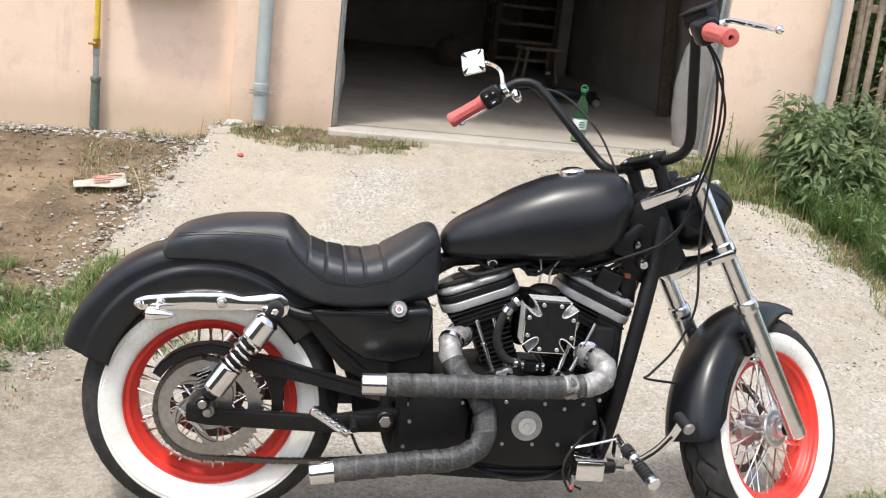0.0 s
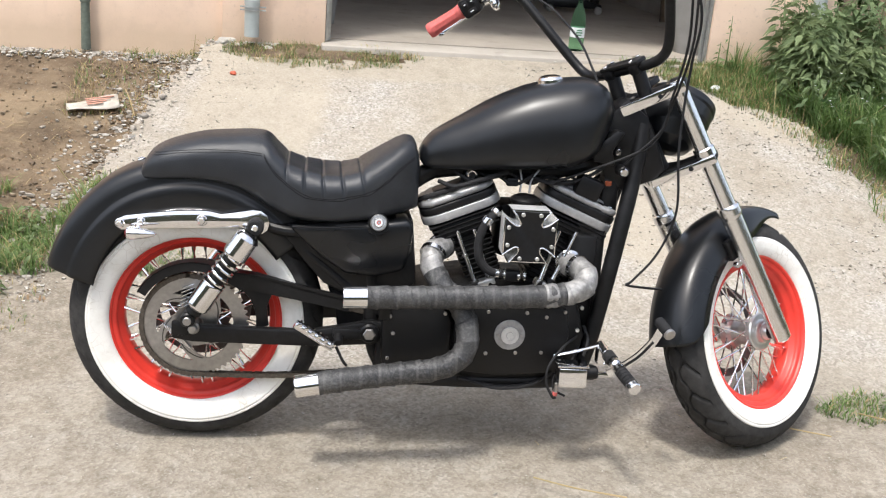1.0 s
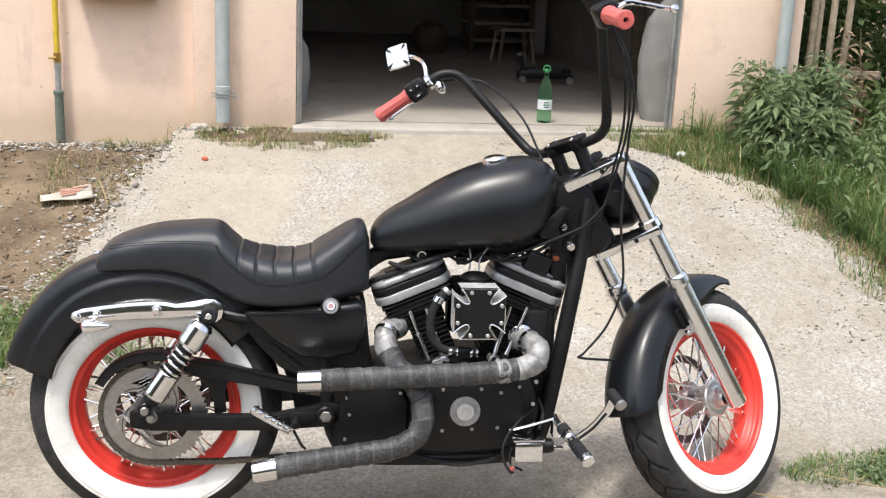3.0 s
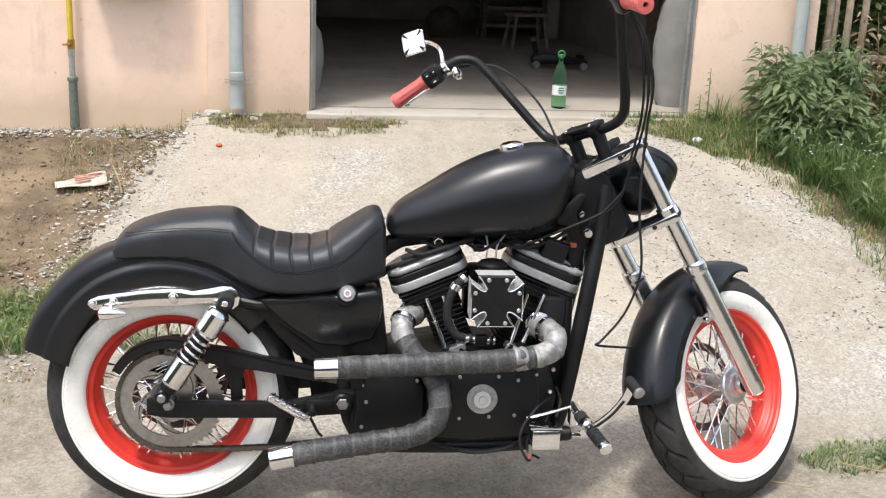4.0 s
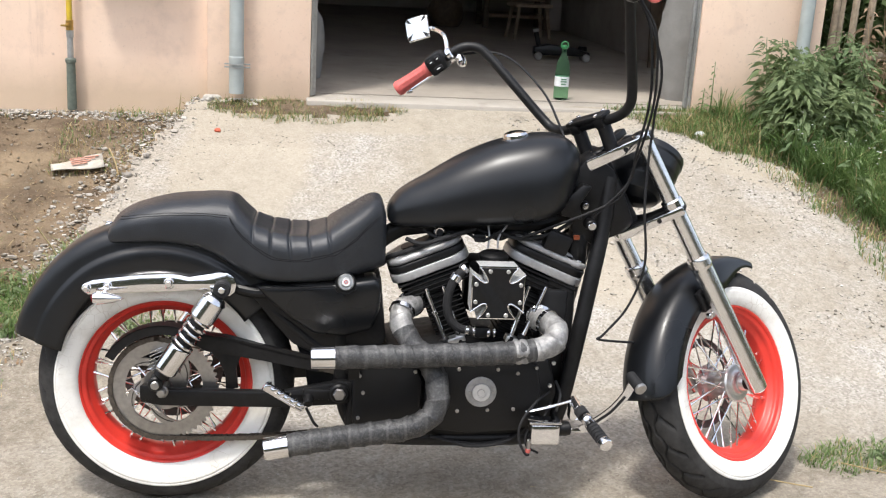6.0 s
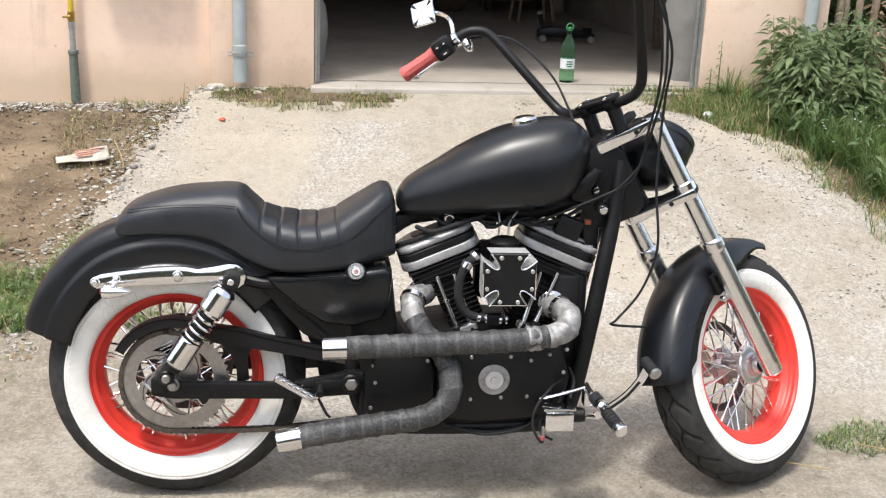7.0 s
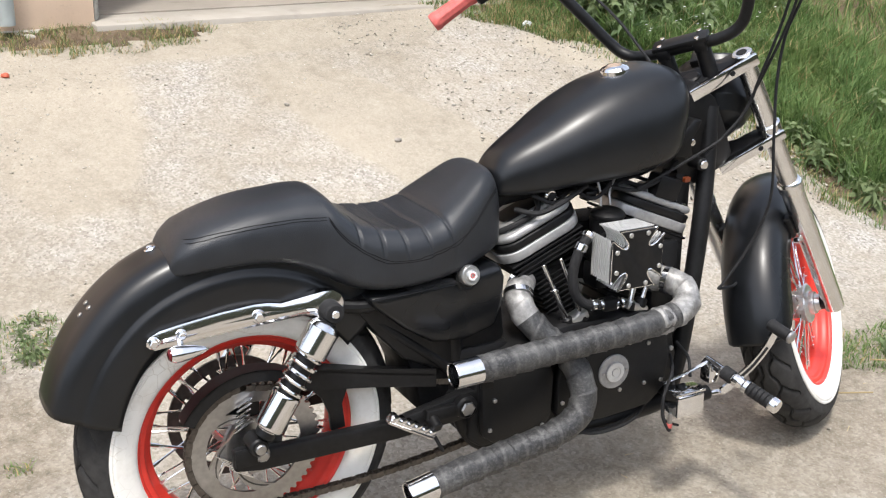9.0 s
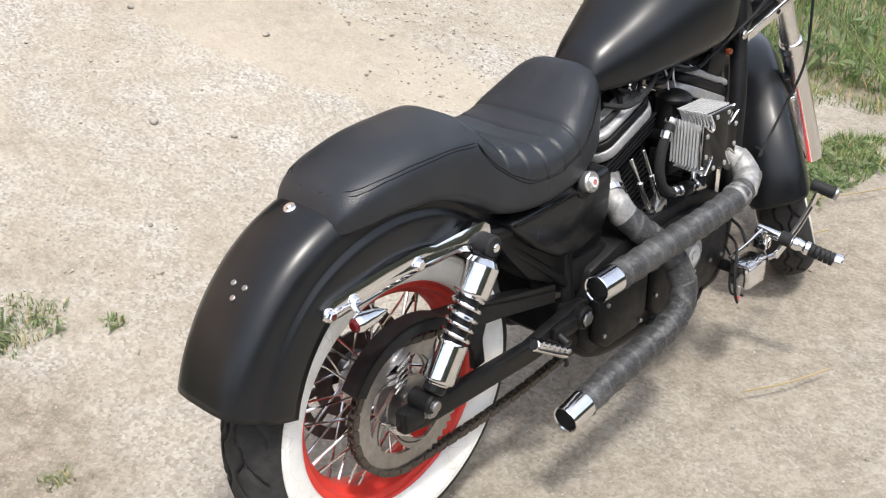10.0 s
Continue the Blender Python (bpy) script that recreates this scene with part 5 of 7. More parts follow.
def cylinder(lean, base, name_label):
    """One finned cylinder with its head and layered rocker box; lean in degrees to the rear."""
    m = Matrix.Translation(base) @ Matrix.Rotation(radians(-lean), 4, "Y")
    fins = []
    for k in range(11):
        z = 0.055 + 0.0135 * k
        w = 0.100
        fins.append(box(w + 0.012 * (k > 7), 0.112, 0.0045, (0, 0, z), 0.0015, segments=1))
    core = box(0.092, 0.102, 0.19, (0, 0, 0.115), 0.02)
    cyl = part("cylinder", core, CASE_BLACK, bike, name_label, m, 30)
    for f in fins:
        part("cooling_fin", f, FIN_BLACK, cyl, m=m)
    head = [box(0.165, 0.14, 0.035, (0, 0, 0.222), 0.012)]
    for k in range(4):
        head.append(box(0.172 + 0.008 * k, 0.140 + 0.005 * k, 0.0060, (0, 0, 0.206 + 0.0125 * k), 0.002, segments=1))
    part("cylinder_head", head[0], CASE_BLACK, cyl, "", m, 30)
    for f in head[1:]:
        part("cooling_fin", f, FIN_BLACK, cyl, m=m)

    def layer(z0, z1, hx, hy, mat, label="", bev=0.006):
        r = min(hx, hy) * 0.62
        o = []
        for q, (cx, cy) in enumerate(((hx - r, hy - r), (r - hx, hy - r), (r - hx, r - hy), (hx - r, r - hy))):
            for j in range(7):
                a = math.pi / 2 * (q + j / 6)
                o.append((cx + r * math.cos(a), cy + r * math.sin(a)))
        bm = bmesh.new()
        f = bm.faces.new([bm.verts.new((x, y, z0)) for x, y in o])
        ext = bmesh.ops.extrude_face_region(bm, geom=[f])
        bmesh.ops.translate(bm, vec=(0, 0, z1 - z0), verts=[v for v in ext["geom"] if isinstance(v, bmesh.types.BMVert)])
        bmesh.ops.recalc_face_normals(bm, faces=bm.faces)
        bmesh.ops.bevel(bm, geom=[e for e in bm.edges if e.calc_face_angle(0) > 0.4], offset=bev, segments=2, affect="EDGES", profile=0.5)
        return part("rocker_layer", bm, mat, cyl, label, m, 50)

    layer(0.252, 0.2755, 0.109, 0.080, ALUMINIUM, "grey aluminium rocker band", 0.003)
    layer(0.277, 0.2965, 0.107, 0.078, SATIN_BLACK, "black rocker band", 0.003)
    layer(0.298, 0.316, 0.105, 0.076, ALUMINIUM, "grey aluminium rocker cover", 0.007)
    layer(0.313, 0.325, 0.078, 0.050, ALUMINIUM, "raised grey rocker top", 0.006)
    layer(0.3245, 0.3275, 0.056, 0.030, SATIN_BLACK, "black recess in the rocker top", 0.001)
    for x in (-0.075, 0.075):
        part("rocker_bolt", rod(m @ Vector((x, -0.05, 0.312)), m @ Vector((x, -0.05, 0.320)), 0.007, steps=6), CHROME, cyl)
    return m


MR = cylinder(22.5, (0.7866, 0, 0.4045), "black finned rear cylinder")
MF = cylinder(-22.5, (0.8955, 0, 0.4075), "black finned front cylinder")
for a, b in (((0.728, -0.108, 0.463), (0.675, -0.088, 0.596)), ((0.769, -0.108, 0.463), (0.719, -0.088, 0.604)), ((0.903, -0.108, 0.472), (0.948, -0.088, 0.610)), ((0.936, -0.108, 0.476), (0.994, -0.088, 0.608))):
    a, b = Vector(a), Vector(b)
    pr = part("pushrod_tube", rod(a, b, 0.0052, steps=14), CHROME, engine, "chrome pushrod tube")
    part("pushrod_sleeve", rod(a, a.lerp(b, 0.50), 0.0066, steps=14), CHROME, pr)
    part("pushrod_collar", rod(a.lerp(b, 0.49), a.lerp(b, 0.56), 0.0088, steps=14), CHROME, pr)
    part("tappet_block", rod(a - (b - a) * 0.12, a + (b - a) * 0.03, 0.014, steps=14), SATIN_BLACK, pr)

hose_line = [MR @ Vector(q) for q in ((-0.112, 0.02, 0.300), (-0.096, -0.035, 0.322), (-0.050, -0.058, 0.326), (0.000, -0.060, 0.326), (0.024, -0.046, 0.331), (0.040, -0.020, 0.345), (0.085, 0.010, 0.372), (0.130, 0.030, 0.395))]
part("breather_hose", tube(hose_line, 0.0065, 10), RUBBER, engine, "black hose laid over the rear rocker box")
for x, tilt in ((0.752, 21), (0.918, -21)):
    part("tappet_casting", box(0.062, 0.034, 0.020, (x, -0.104, 0.462), 0.005, Matrix.Rotation(radians(-tilt), 4, "Y")), SCREW_ZINC, engine, "bright cast tappet block")
tank_bolt = part("tank_bolt", rod((0.705, -0.050, 0.743), (0.705, -0.066, 0.743), 0.015, steps=20, edge=0.003), CHROME, bike, "chrome tank mount bolt")
part("bolt_socket", rod((0.705, -0.0655, 0.743), (0.705, -0.0672, 0.743), 0.009, steps=16), RUBBER, tank_bolt)

# air cleaner: a square plate with spear shaped corners on a finned body
AC = Vector((0.8475, -0.197, 0.6160))
NOTCH = ((0.0840, 0.0131), (0.0700, 0.0120), (0.0560, 0.0098), (0.0480, 0.0074), (0.0432, 0.0042), (0.0412, 0.0))


def notch_line(k, grow=0.0):
    """The leaf shaped cut in one corner, from one edge of the plate round its tip to the other."""
    a = math.pi / 4 + math.pi / 2 * k
    d, n = Vector((math.cos(a), math.sin(a))), Vector((-math.sin(a), math.cos(a)))
    pts = [d * (s - grow) - n * (w + grow) for s, w in NOTCH[:-1]] + [d * (NOTCH[-1][0] - grow)]
    return pts + [d * (s - grow) + n * (w + grow) for s, w in reversed(NOTCH[:-1])]


def cross_outline(h, grow=0.0):
    """A square plate with the four corners cut away."""
    out = []
    for k in range(4):
        for q in notch_line(k, grow):
            out.append((AC.x + max(-h, min(h, q.x)), AC.z + max(-h, min(h, q.y))))
    return out


ac = part("air_cleaner", plate(cross_outline(0.0655, 0.0015), AC.y - 0.003, AC.y + 0.005, 0.001), SATIN_BLACK, bike, "black cross shaped air cleaner with bright fins")
part("cross_rim", plate(cross_outline(0.0690), AC.y + 0.0005, AC.y + 0.007, 0.001), CHROME, ac, "bright chrome rim of the cross")
for k in range(4):
    lip_line = [(AC.x + q.x, AC.y - 0.001, AC.z + q.y) for q in notch_line(k)]
    part("notch_lip", tube(lip_line, 0.0024, 8, 3), CHROME, ac, "bright lip round the cut corner")
for k in range(9):
    y = AC.y + 0.0120 + 0.0080 * k
    part("cooling_fin", plate(cross_outline(0.0685 - 0.0004 * k), y, y + 0.0042), FIN_BRIGHT, ac, "thin bright fin", smooth=30)
part("backing", rod((AC.x, AC.y + 0.004, AC.z), (AC.x, -0.085, AC.z), 0.040, steps=32), SATIN_BLACK, ac)
for sx, sz in ((-1, 1), (1, 1), (-1, -1), (1, -1)):
    for x, z in ((0.0575, 0.023), (0.023, 0.0575)):
        part("cleaner_bolt", rod((AC.x + sx * x, AC.y + 0.001, AC.z + sz * z), (AC.x + sx * x, AC.y - 0.006, AC.z + sz * z), 0.0056, steps=14), SCREW_ZINC, ac)
carb = part("carburettor", join(rod((0.846, -0.11, 0.60), (0.846, 0.03, 0.60), 0.035, steps=24), box(0.07, 0.06, 0.06, (0.846, -0.07, 0.545), 0.01), box(0.060, 0.050, 0.11, (0.846, -0.070, 0.635), 0.012)), SATIN_BLACK, engine, "black carburettor between the cylinders")
part("carburettor_top", lathe([(0, 0.0), (0.038, 0.0), (0.040, 0.004), (0.040, 0.010), (0.034, 0.015), (0.026, 0.019), (0.012, 0.021), (0, 0.0215)], 32, m=toward((0.850, -0.075, 0.680), (0.850, -0.078, 0.76))), SATIN_BLACK, carb, "round black carburettor top")
part("intake_manifold", box(0.11, 0.10, 0.15, (0.842, 0.02, 0.590), 0.02), FIN_BLACK, carb)
for dx in (-0.012, 0.014):
    part("fuel_line", tube([(0.846 + dx, -0.070, 0.705), (0.850 + dx, -0.060, 0.735), (0.858 + dx * 2, -0.050, 0.765)], 0.0028, 8), STEEL, carb)
hose = part("breather_hose", tube([(0.772, -0.118, 0.662), (0.760, -0.125, 0.652), (0.745, -0.126, 0.634), (0.731, -0.127, 0.600), (0.727, -0.128, 0.565), (0.735, -0.130, 0.530), (0.755, -0.132, 0.507), (0.779, -0.133, 0.499), (0.800, -0.136, 0.497)], 0.0115, 12), RUBBER, engine, "black breather hose")
for p, q in (((0.752, -0.125, 0.645), (0.742, -0.126, 0.628)), ((0.772, -0.120, 0.664), (0.762, -0.124, 0.655)), ((0.776, -0.133, 0.499), (0.788, -0.134, 0.498)), ((0.796, -0.136, 0.497), (0.806, -0.137, 0.497)), ((0.832, -0.140, 0.495), (0.842, -0.141, 0.495)), ((0.848, -0.142, 0.495), (0.856, -0.142, 0.495))):
    part("hose_clamp", rod(p, q, 0.0145, steps=16), CHROME, hose, "chrome hose clamp")
part("fitting_block", box(0.040, 0.030, 0.028, (0.820, -0.138, 0.496), 0.005), SATIN_BLACK, engine)


# ---------------------------------------------------------------- exhaust
def exhaust(points, label, pale_share, clamp, frays=()):
    """A wrapped pipe: turns of wrap one after another, with a bright tip."""
    line = glide(points, 12)
    dist = [0.0]
    for a, b in zip(line, line[1:]):
        dist.append(dist[-1] + (b - a).length)
    total = dist[-1]

    def wind(bm, t0, t1, more=0.0):
        """Lays the slanted turns of the wrap onto a plain tube."""
        bm.verts.ensure_lookup_table()
        rows = len(bm.verts) // 28
        for i in range(rows):
            ring = [bm.verts[i * 28 + k] for k in range(28)]
            c = sum((v.co for v in ring), Vector()) / 28
            d = (t0 + (t1 - t0) * i / (rows - 1)) * total
            for k, v in enumerate(ring):
                s = (d / 0.047 + k / 28 + 0.25 * noise.noise((d * 9, 4.1, 0))) % 1.0
                r = 0.0287 + 0.0030 * (1 - s) ** 2 + 0.0012 * noise.noise((v.co * 45)) + more
                v.co = c + (v.co - c).normalized() * r
        return bm

    even = []
    for k in range(421):
        d = total * k / 420
        j = min(max(q for q in range(len(dist)) if dist[q] <= d + 1e-9), len(line) - 2)
        even.append(line[j].lerp(line[j + 1], (d - dist[j]) / max(1e-9, dist[j + 1] - dist[j])))
    cut = int(420 * pale_share)
    pipe = part("exhaust_pipe", wind(tube(even[cut:], 0.03, 28, 0), pale_share, 1.0), WRAP, bike, label, smooth=80)
    if cut:
        part("frayed_wrap", wind(tube(even[:cut + 2], 0.03, 28, 0), 0.0, pale_share, 0.0006), PALE_WRAP, pipe, "pale frayed end of the wrap", smooth=80)
    for f0, f1 in frays:
        q0, q1 = int(420 * f0), int(420 * f1)
        torn = tube(even[q0:q1], 0.03, 28, 0)
        torn.verts.ensure_lookup_table()
        for i in range(len(torn.verts) // 28):
            c = sum((torn.verts[i * 28 + q].co for q in range(28)), Vector()) / 28
            edge = min(i, len(torn.verts) // 28 - 1 - i) / 4
            for q in range(28):
                v = torn.verts[i * 28 + q]
                v.co = c + (v.co - c).normalized() * (0.0296 + 0.0016 * min(1.0, edge) + 0.0045 * noise.noise(v.co * 75))
        part("frayed_patch", torn, PALE_WRAP, pipe, "torn pale patch in the wrap", smooth=80)
    k = int(420 * clamp)
    ring = lathe([(0.0325, -0.006), (0.0345, -0.006), (0.0345, 0.006), (0.0325, 0.006)], 56, closed=True, m=toward(even[k], even[k + 2]))
    part("hose_clamp", ring, CHROME, pipe, "chrome band clamp")
    end, d = even[-1], (even[-1] - even[-4]).normalized()
    prof = [(0.0255, -0.02), (0.0270, -0.02), (0.0272, -0.002), (0.0292, -0.001), (0.0294, 0.002), (0.0285, 0.058), (0.0275, 0.060), (0.0250, 0.058), (0.0245, -0.05), (0.0, -0.06)]
    part("pipe_tip", lathe(prof, 40, m=toward(end, end + d)), CHROME, pipe, "chrome pipe tip")
    return pipe


exhaust([(0.975, -0.085, 0.520), (0.996, -0.120, 0.520), (1.014, -0.155, 0.511), (1.000, -0.192, 0.484), (0.93, -0.214, 0.469), (0.80, -0.222, 0.461), (0.60, -0.222, 0.452), (0.440, -0.222, 0.446)], "upper exhaust pipe in grey wrap with a chrome tip", 0.27, 0.06, ((0.300, 0.350),))
exhaust([(0.650, -0.045, 0.548), (0.616, -0.080, 0.534), (0.612, -0.112, 0.504), (0.640, -0.145, 0.460), (0.690, -0.178, 0.408), (0.706, -0.212, 0.352), (0.690, -0.232, 0.300), (0.630, -0.238, 0.266), (0.53, -0.240, 0.250), (0.41, -0.240, 0.232), (0.328, -0.240, 0.217)], "lower exhaust pipe in grey wrap with a chrome tip", 0.15, 0.075)
for c in ((0.980, -0.095, 0.522), (0.640, -0.055, 0.545)):
    part("exhaust_flange", rod((c[0], c[1] + 0.008, c[2]), (c[0], c[1] - 0.006, c[2]), 0.038, steps=24), CHROME, bike)
part("pipe_bracket", box(0.03, 0.006, 0.07, (0.49, -0.17, 0.405), 0.002), SATIN_BLACK, bike)


# ---------------------------------------------------------------- front end
def head(bm):
    bmesh.ops.transform(bm, matrix=HEAD, verts=bm.verts)
    return bm


fork = part("fork", head(rod((0, 0, 0.52), (0, 0, 0.775), 0.022, steps=20)), SATIN_BLACK, bike, "chrome telescopic fork")
for s in (-1, 1):
    y = s * 0.114
    part("fork_tube", head(rod((FORK_A, y, 0.36), (FORK_A, y, 0.776), 0.0240, steps=28, edge=0.002)), FORK_ALLOY, fork, "chrome fork tube")
    prof = [(0, -0.040), (0.020, -0.040), (0.026, -0.034), (0.0275, 0.0), (0.0285, 0.30), (0.0285, 0.362), (0.0315, 0.369), (0.0315, 0.390), (0.0285, 0.396), (0.0225, 0.398)]
    m = HEAD @ Matrix.Translation((FORK_A, y, 0)) @ Matrix.Rotation(radians(90), 4, "X")
    part("fork_slider", lathe(prof, 32, m=m), FORK_ALLOY, fork, "chrome fork slider")
    part("fork_nut", head(join(rod((FORK_A, y, 0.545), (FORK_A, y, 0.575), 0.0290, steps=24, edge=0.004))), CHROME, fork)
    part("top_nut", head(rod((FORK_A, y, 0.768), (FORK_A, y, 0.777), 0.015, steps=16)), SATIN_BLACK, fork)
part("front_axle", head(rod((FORK_A, -0.115, -0.0145), (FORK_A, 0.115, -0.0145), 0.010, steps=16)), STEEL, fork)
part("axle_spacer", head(rod((FORK_A, -0.100, -0.0145), (FORK_A, -0.080, -0.0145), 0.020, steps=20)), SATIN_BLACK, fork)
part("brake_rotor", ring_plate(0.108, 0.130, -0.0025, 0.0025), IRON, FRONT, "dark steel front brake disc", FRONT_HUB @ Matrix.Translation((0, 0.07, 0)))
part("brake_caliper", head(box(0.06, 0.05, 0.11, (-0.03, 0.085, 0.13), 0.012)), SATIN_BLACK, fork)
for s in (-1, 1):
    part("fender_bracket", head(box(0.035, 0.022, 0.06, (FORK_A - 0.02, s * 0.083, 0.27), 0.006)), SATIN_BLACK, ff)
    part("bracket_bolt", head(rod((FORK_A - 0.028, s * 0.082, 0.225), (FORK_A - 0.028, s * 0.098, 0.225), 0.009, steps=16, edge=0.002)), CHROME, ff)


def tree(s0, s1, label):
    o = [(-0.038, -0.012), (0.000, -0.060), (0.036, -0.104), (0.060, -0.140), (0.088, -0.128), (0.080, -0.085), (0.045, -0.03), (0.045, 0.03), (0.080, 0.085), (0.088, 0.128), (0.060, 0.140), (0.036, 0.104), (0.000, 0.060), (-0.038, 0.012)]
    bm = bmesh.new()
    f = bm.faces.new([bm.verts.new((a, l, s0)) for a, l in o])
    ext = bmesh.ops.extrude_face_region(bm, geom=[f])
    bmesh.ops.translate(bm, vec=(0, 0, s1 - s0), verts=[v for v in ext["geom"] if isinstance(v, bmesh.types.BMVert)])
    bmesh.ops.recalc_face_normals(bm, faces=bm.faces)
    bmesh.ops.bevel(bm, geom=[e for e in bm.edges if e.calc_face_angle(0) > 0.5], offset=0.004, segments=2, affect="EDGES", profile=0.5)
    return part("fork_clamp", head(bm), SATIN_BLACK, fork, label)


tree(0.531, 0.552, "black lower fork clamp")
tree(0.744, 0.768, "black upper fork clamp")
for s0, tall in ((0.541, 0.024), (0.757, 0.030)):
    for k in (-1, 1):
        a, b = Vector((-0.062, k * 0.012, s0)), Vector((0.042, k * 0.144, s0))
        d = (b - a)
        m = HEAD @ Matrix.Translation((a + b) / 2) @ Matrix.Rotation(math.atan2(d.y, d.x), 4, "Z")
        cc = part("clamp_cover", box(d.length + 0.012, 0.010, tall, (0, 0, 0), 0.004), CHROME, fork, "chrome clamp cover", m)
        for q in (-1, 1):
            part("cover_hole", rod((0.020, q * 0.0045, 0), (0.020, q * 0.0056, 0), 0.0065, steps=14), RUBBER, fork, m=m)

# headlight
hl_m = HEAD @ Matrix.Translation((0.135, 0, 0.646)) @ Matrix.Scale(1.1, 4) @ Matrix.Rotation(radians(-30), 4, "Y") @ Matrix.Rotation(radians(-90), 4, "Z")
headlight = part("headlight", lathe([(0, -0.10), (0.03, -0.097), (0.058, -0.082), (0.078, -0.05), (0.087, -0.01), (0.089, 0.02), (0.092, 0.024), (0.092, 0.04), (0.088, 0.044)], 48, m=hl_m), MATTE_BLACK, bike, "matte black round headlight", smooth=60)
part("lens", lathe([(0.088, 0.042), (0.06, 0.052), (0.03, 0.057), (0, 0.058)], 40, m=hl_m), PLASTIC_WHITE, headlight, "pale headlight glass")
part("bracket", head(box(0.06, 0.03, 0.02, (0.09, 0, 0.77), 0.004)), SATIN_BLACK, headlight)

# handlebar
BAR = [(0.020, 0.0, 0.842), (0.020, 0.09, 0.843), (0.026, 0.138, 0.856), (0.033, 0.168, 0.893), (0.040, 0.215, 0.995), (0.046, 0.262, 1.095), (0.040, 0.285, 1.137), (0.012, 0.315, 1.158), (-0.027, 0.352, 1.154), (-0.07, 0.41, 1.146), (-0.118, 0.476, 1.134)]
bar_line = [(a, -l, s) for a, l, s in reversed(BAR[1:])] + BAR
bar = part("handlebar", head(tube(bar_line, 0.0135, 16, 8)), SATIN_BLACK, bike, "tall black ape hanger handlebar", smooth=70)
for s in (-1, 1):
    part("riser", head(join(rod((0.005, s * 0.045, 0.755), (0.018, s * 0.045, 0.836), 0.019, steps=20), box(0.044, 0.032, 0.030, (0.020, s * 0.045, 0.842), 0.006))), SATIN_BLACK, bar, "black handlebar riser")
    for a in (0.003, 0.037):
        part("clamp_bolt", head(rod((a, s * 0.045, 0.862), (a, s * 0.045, 0.869), 0.006, steps=8)), CHROME, bar)
part("clamp_top", head(box(0.042, 0.135, 0.014, (0.020, 0, 0.858), 0.005)), SATIN_BLACK, bar)


def bar_at(t):
    """A point on the grip part of the left bar, 0 at the switches and 1 at the end."""
    return Vector((-0.027, 0.352, 1.154)).lerp(Vector((-0.125, 0.486, 1.133)), t)


def side_of(v, s):
    return Vector((v.x, s * v.y, v.z))


for s in (-1, 1):
    g0, g1 = side_of(bar_at(0.30), s), side_of(bar_at(1.0), s)
    L = (g1 - g0).length
    prof = [(0, 0), (0.0205, 0.0), (0.0225, 0.004), (0.0215, 0.012), (0.0185, 0.022), (0.0188, L * 0.45), (0.0195, L * 0.8), (0.0215, L - 0.016), (0.0225, L - 0.008), (0.020, L), (0.0065, L + 0.001), (0.005, L - 0.01), (0, L - 0.01)]
    grip = lathe(prof, 36)
    for v in grip.verts:
        if 0.02 < v.co.y < L - 0.02:
            a = math.atan2(v.co.z, v.co.x)
            k = 1 + 0.05 * math.cos(a * 9)
            v.co.x *= k
            v.co.z *= k
    gp = part("grip", grip, RED_GRIP, bar, "faded red ribbed rubber grip", HEAD @ toward(g0, g1), 50)
    part("grip_hole", rod((0, L - 0.0105, 0), (0, L - 0.0085, 0), 0.0055, steps=14), RUBBER, gp, m=HEAD @ toward(g0, g1))
    c = side_of(bar_at(0.12), s)
    m = HEAD @ toward(side_of(bar_at(0.0), s), side_of(bar_at(0.3), s))
    sw = part("switch_housing", join(box(0.056, 0.056, 0.058, (0, 0.026, 0.0), 0.011), lathe([(0.0, 0.004), (0.026, 0.006), (0.027, 0.02), (0.027, 0.052), (0.0, 0.054)], 24)), SATIN_BLACK, bar, "black switch housing", m)
    for dy, dz, w, h in ((0.012, 0.012, 0.014, 0.016), (0.034, 0.012, 0.016, 0.016), (0.024, -0.013, 0.026, 0.014)):
        part("button", box(0.008, w, h, (-0.029, dy, dz), 0.003), RUBBER, sw, m=m)
        part("button_mark", box(0.001, w * 0.4, 0.003, (-0.0335, dy, dz), 0.0003), PLASTIC_WHITE, sw, m=m)
    # lever
    l0 = side_of(bar_at(-0.06), s) + Vector((0.030, 0, -0.012))
    lv = [l0, side_of(bar_at(0.10), s) + Vector((0.048, 0, -0.016)), side_of(bar_at(0.5), s) + Vector((0.052, 0, -0.020)), side_of(bar_at(0.9), s) + Vector((0.056, 0, -0.022)), side_of(bar_at(1.12), s) + Vector((0.062, 0, -0.022))]
    if s < 0:
        lv = [l0] + [side_of(bar_at(t), s) + Vector((da, 0, ds)) for t, da, ds in ((0.2, 0.090, -0.006), (0.7, 0.112, -0.012), (1.2, 0.130, -0.020), (1.45, 0.140, -0.022))]
    lever = part("lever", head(join(tube(lv, 0.006, 10, 6, radius_at=lambda t: 0.0075 - 0.0025 * t), lathe([(0, -0.011), (0.008, -0.007), (0.0105, 0), (0.008, 0.007), (0, 0.011)], 16, m=Matrix.Translation(lv[-1])))), CHROME, bar, "polished hand lever")
    part("lever_clamp", head(join(rod(side_of(bar_at(-0.16), s), side_of(bar_at(-0.05), s), 0.021, steps=20), rod(l0 + Vector((0, 0, -0.012)), l0 + Vector((0, 0, 0.014)), 0.011, steps=16))), CHROME, bar, "chrome lever clamp")
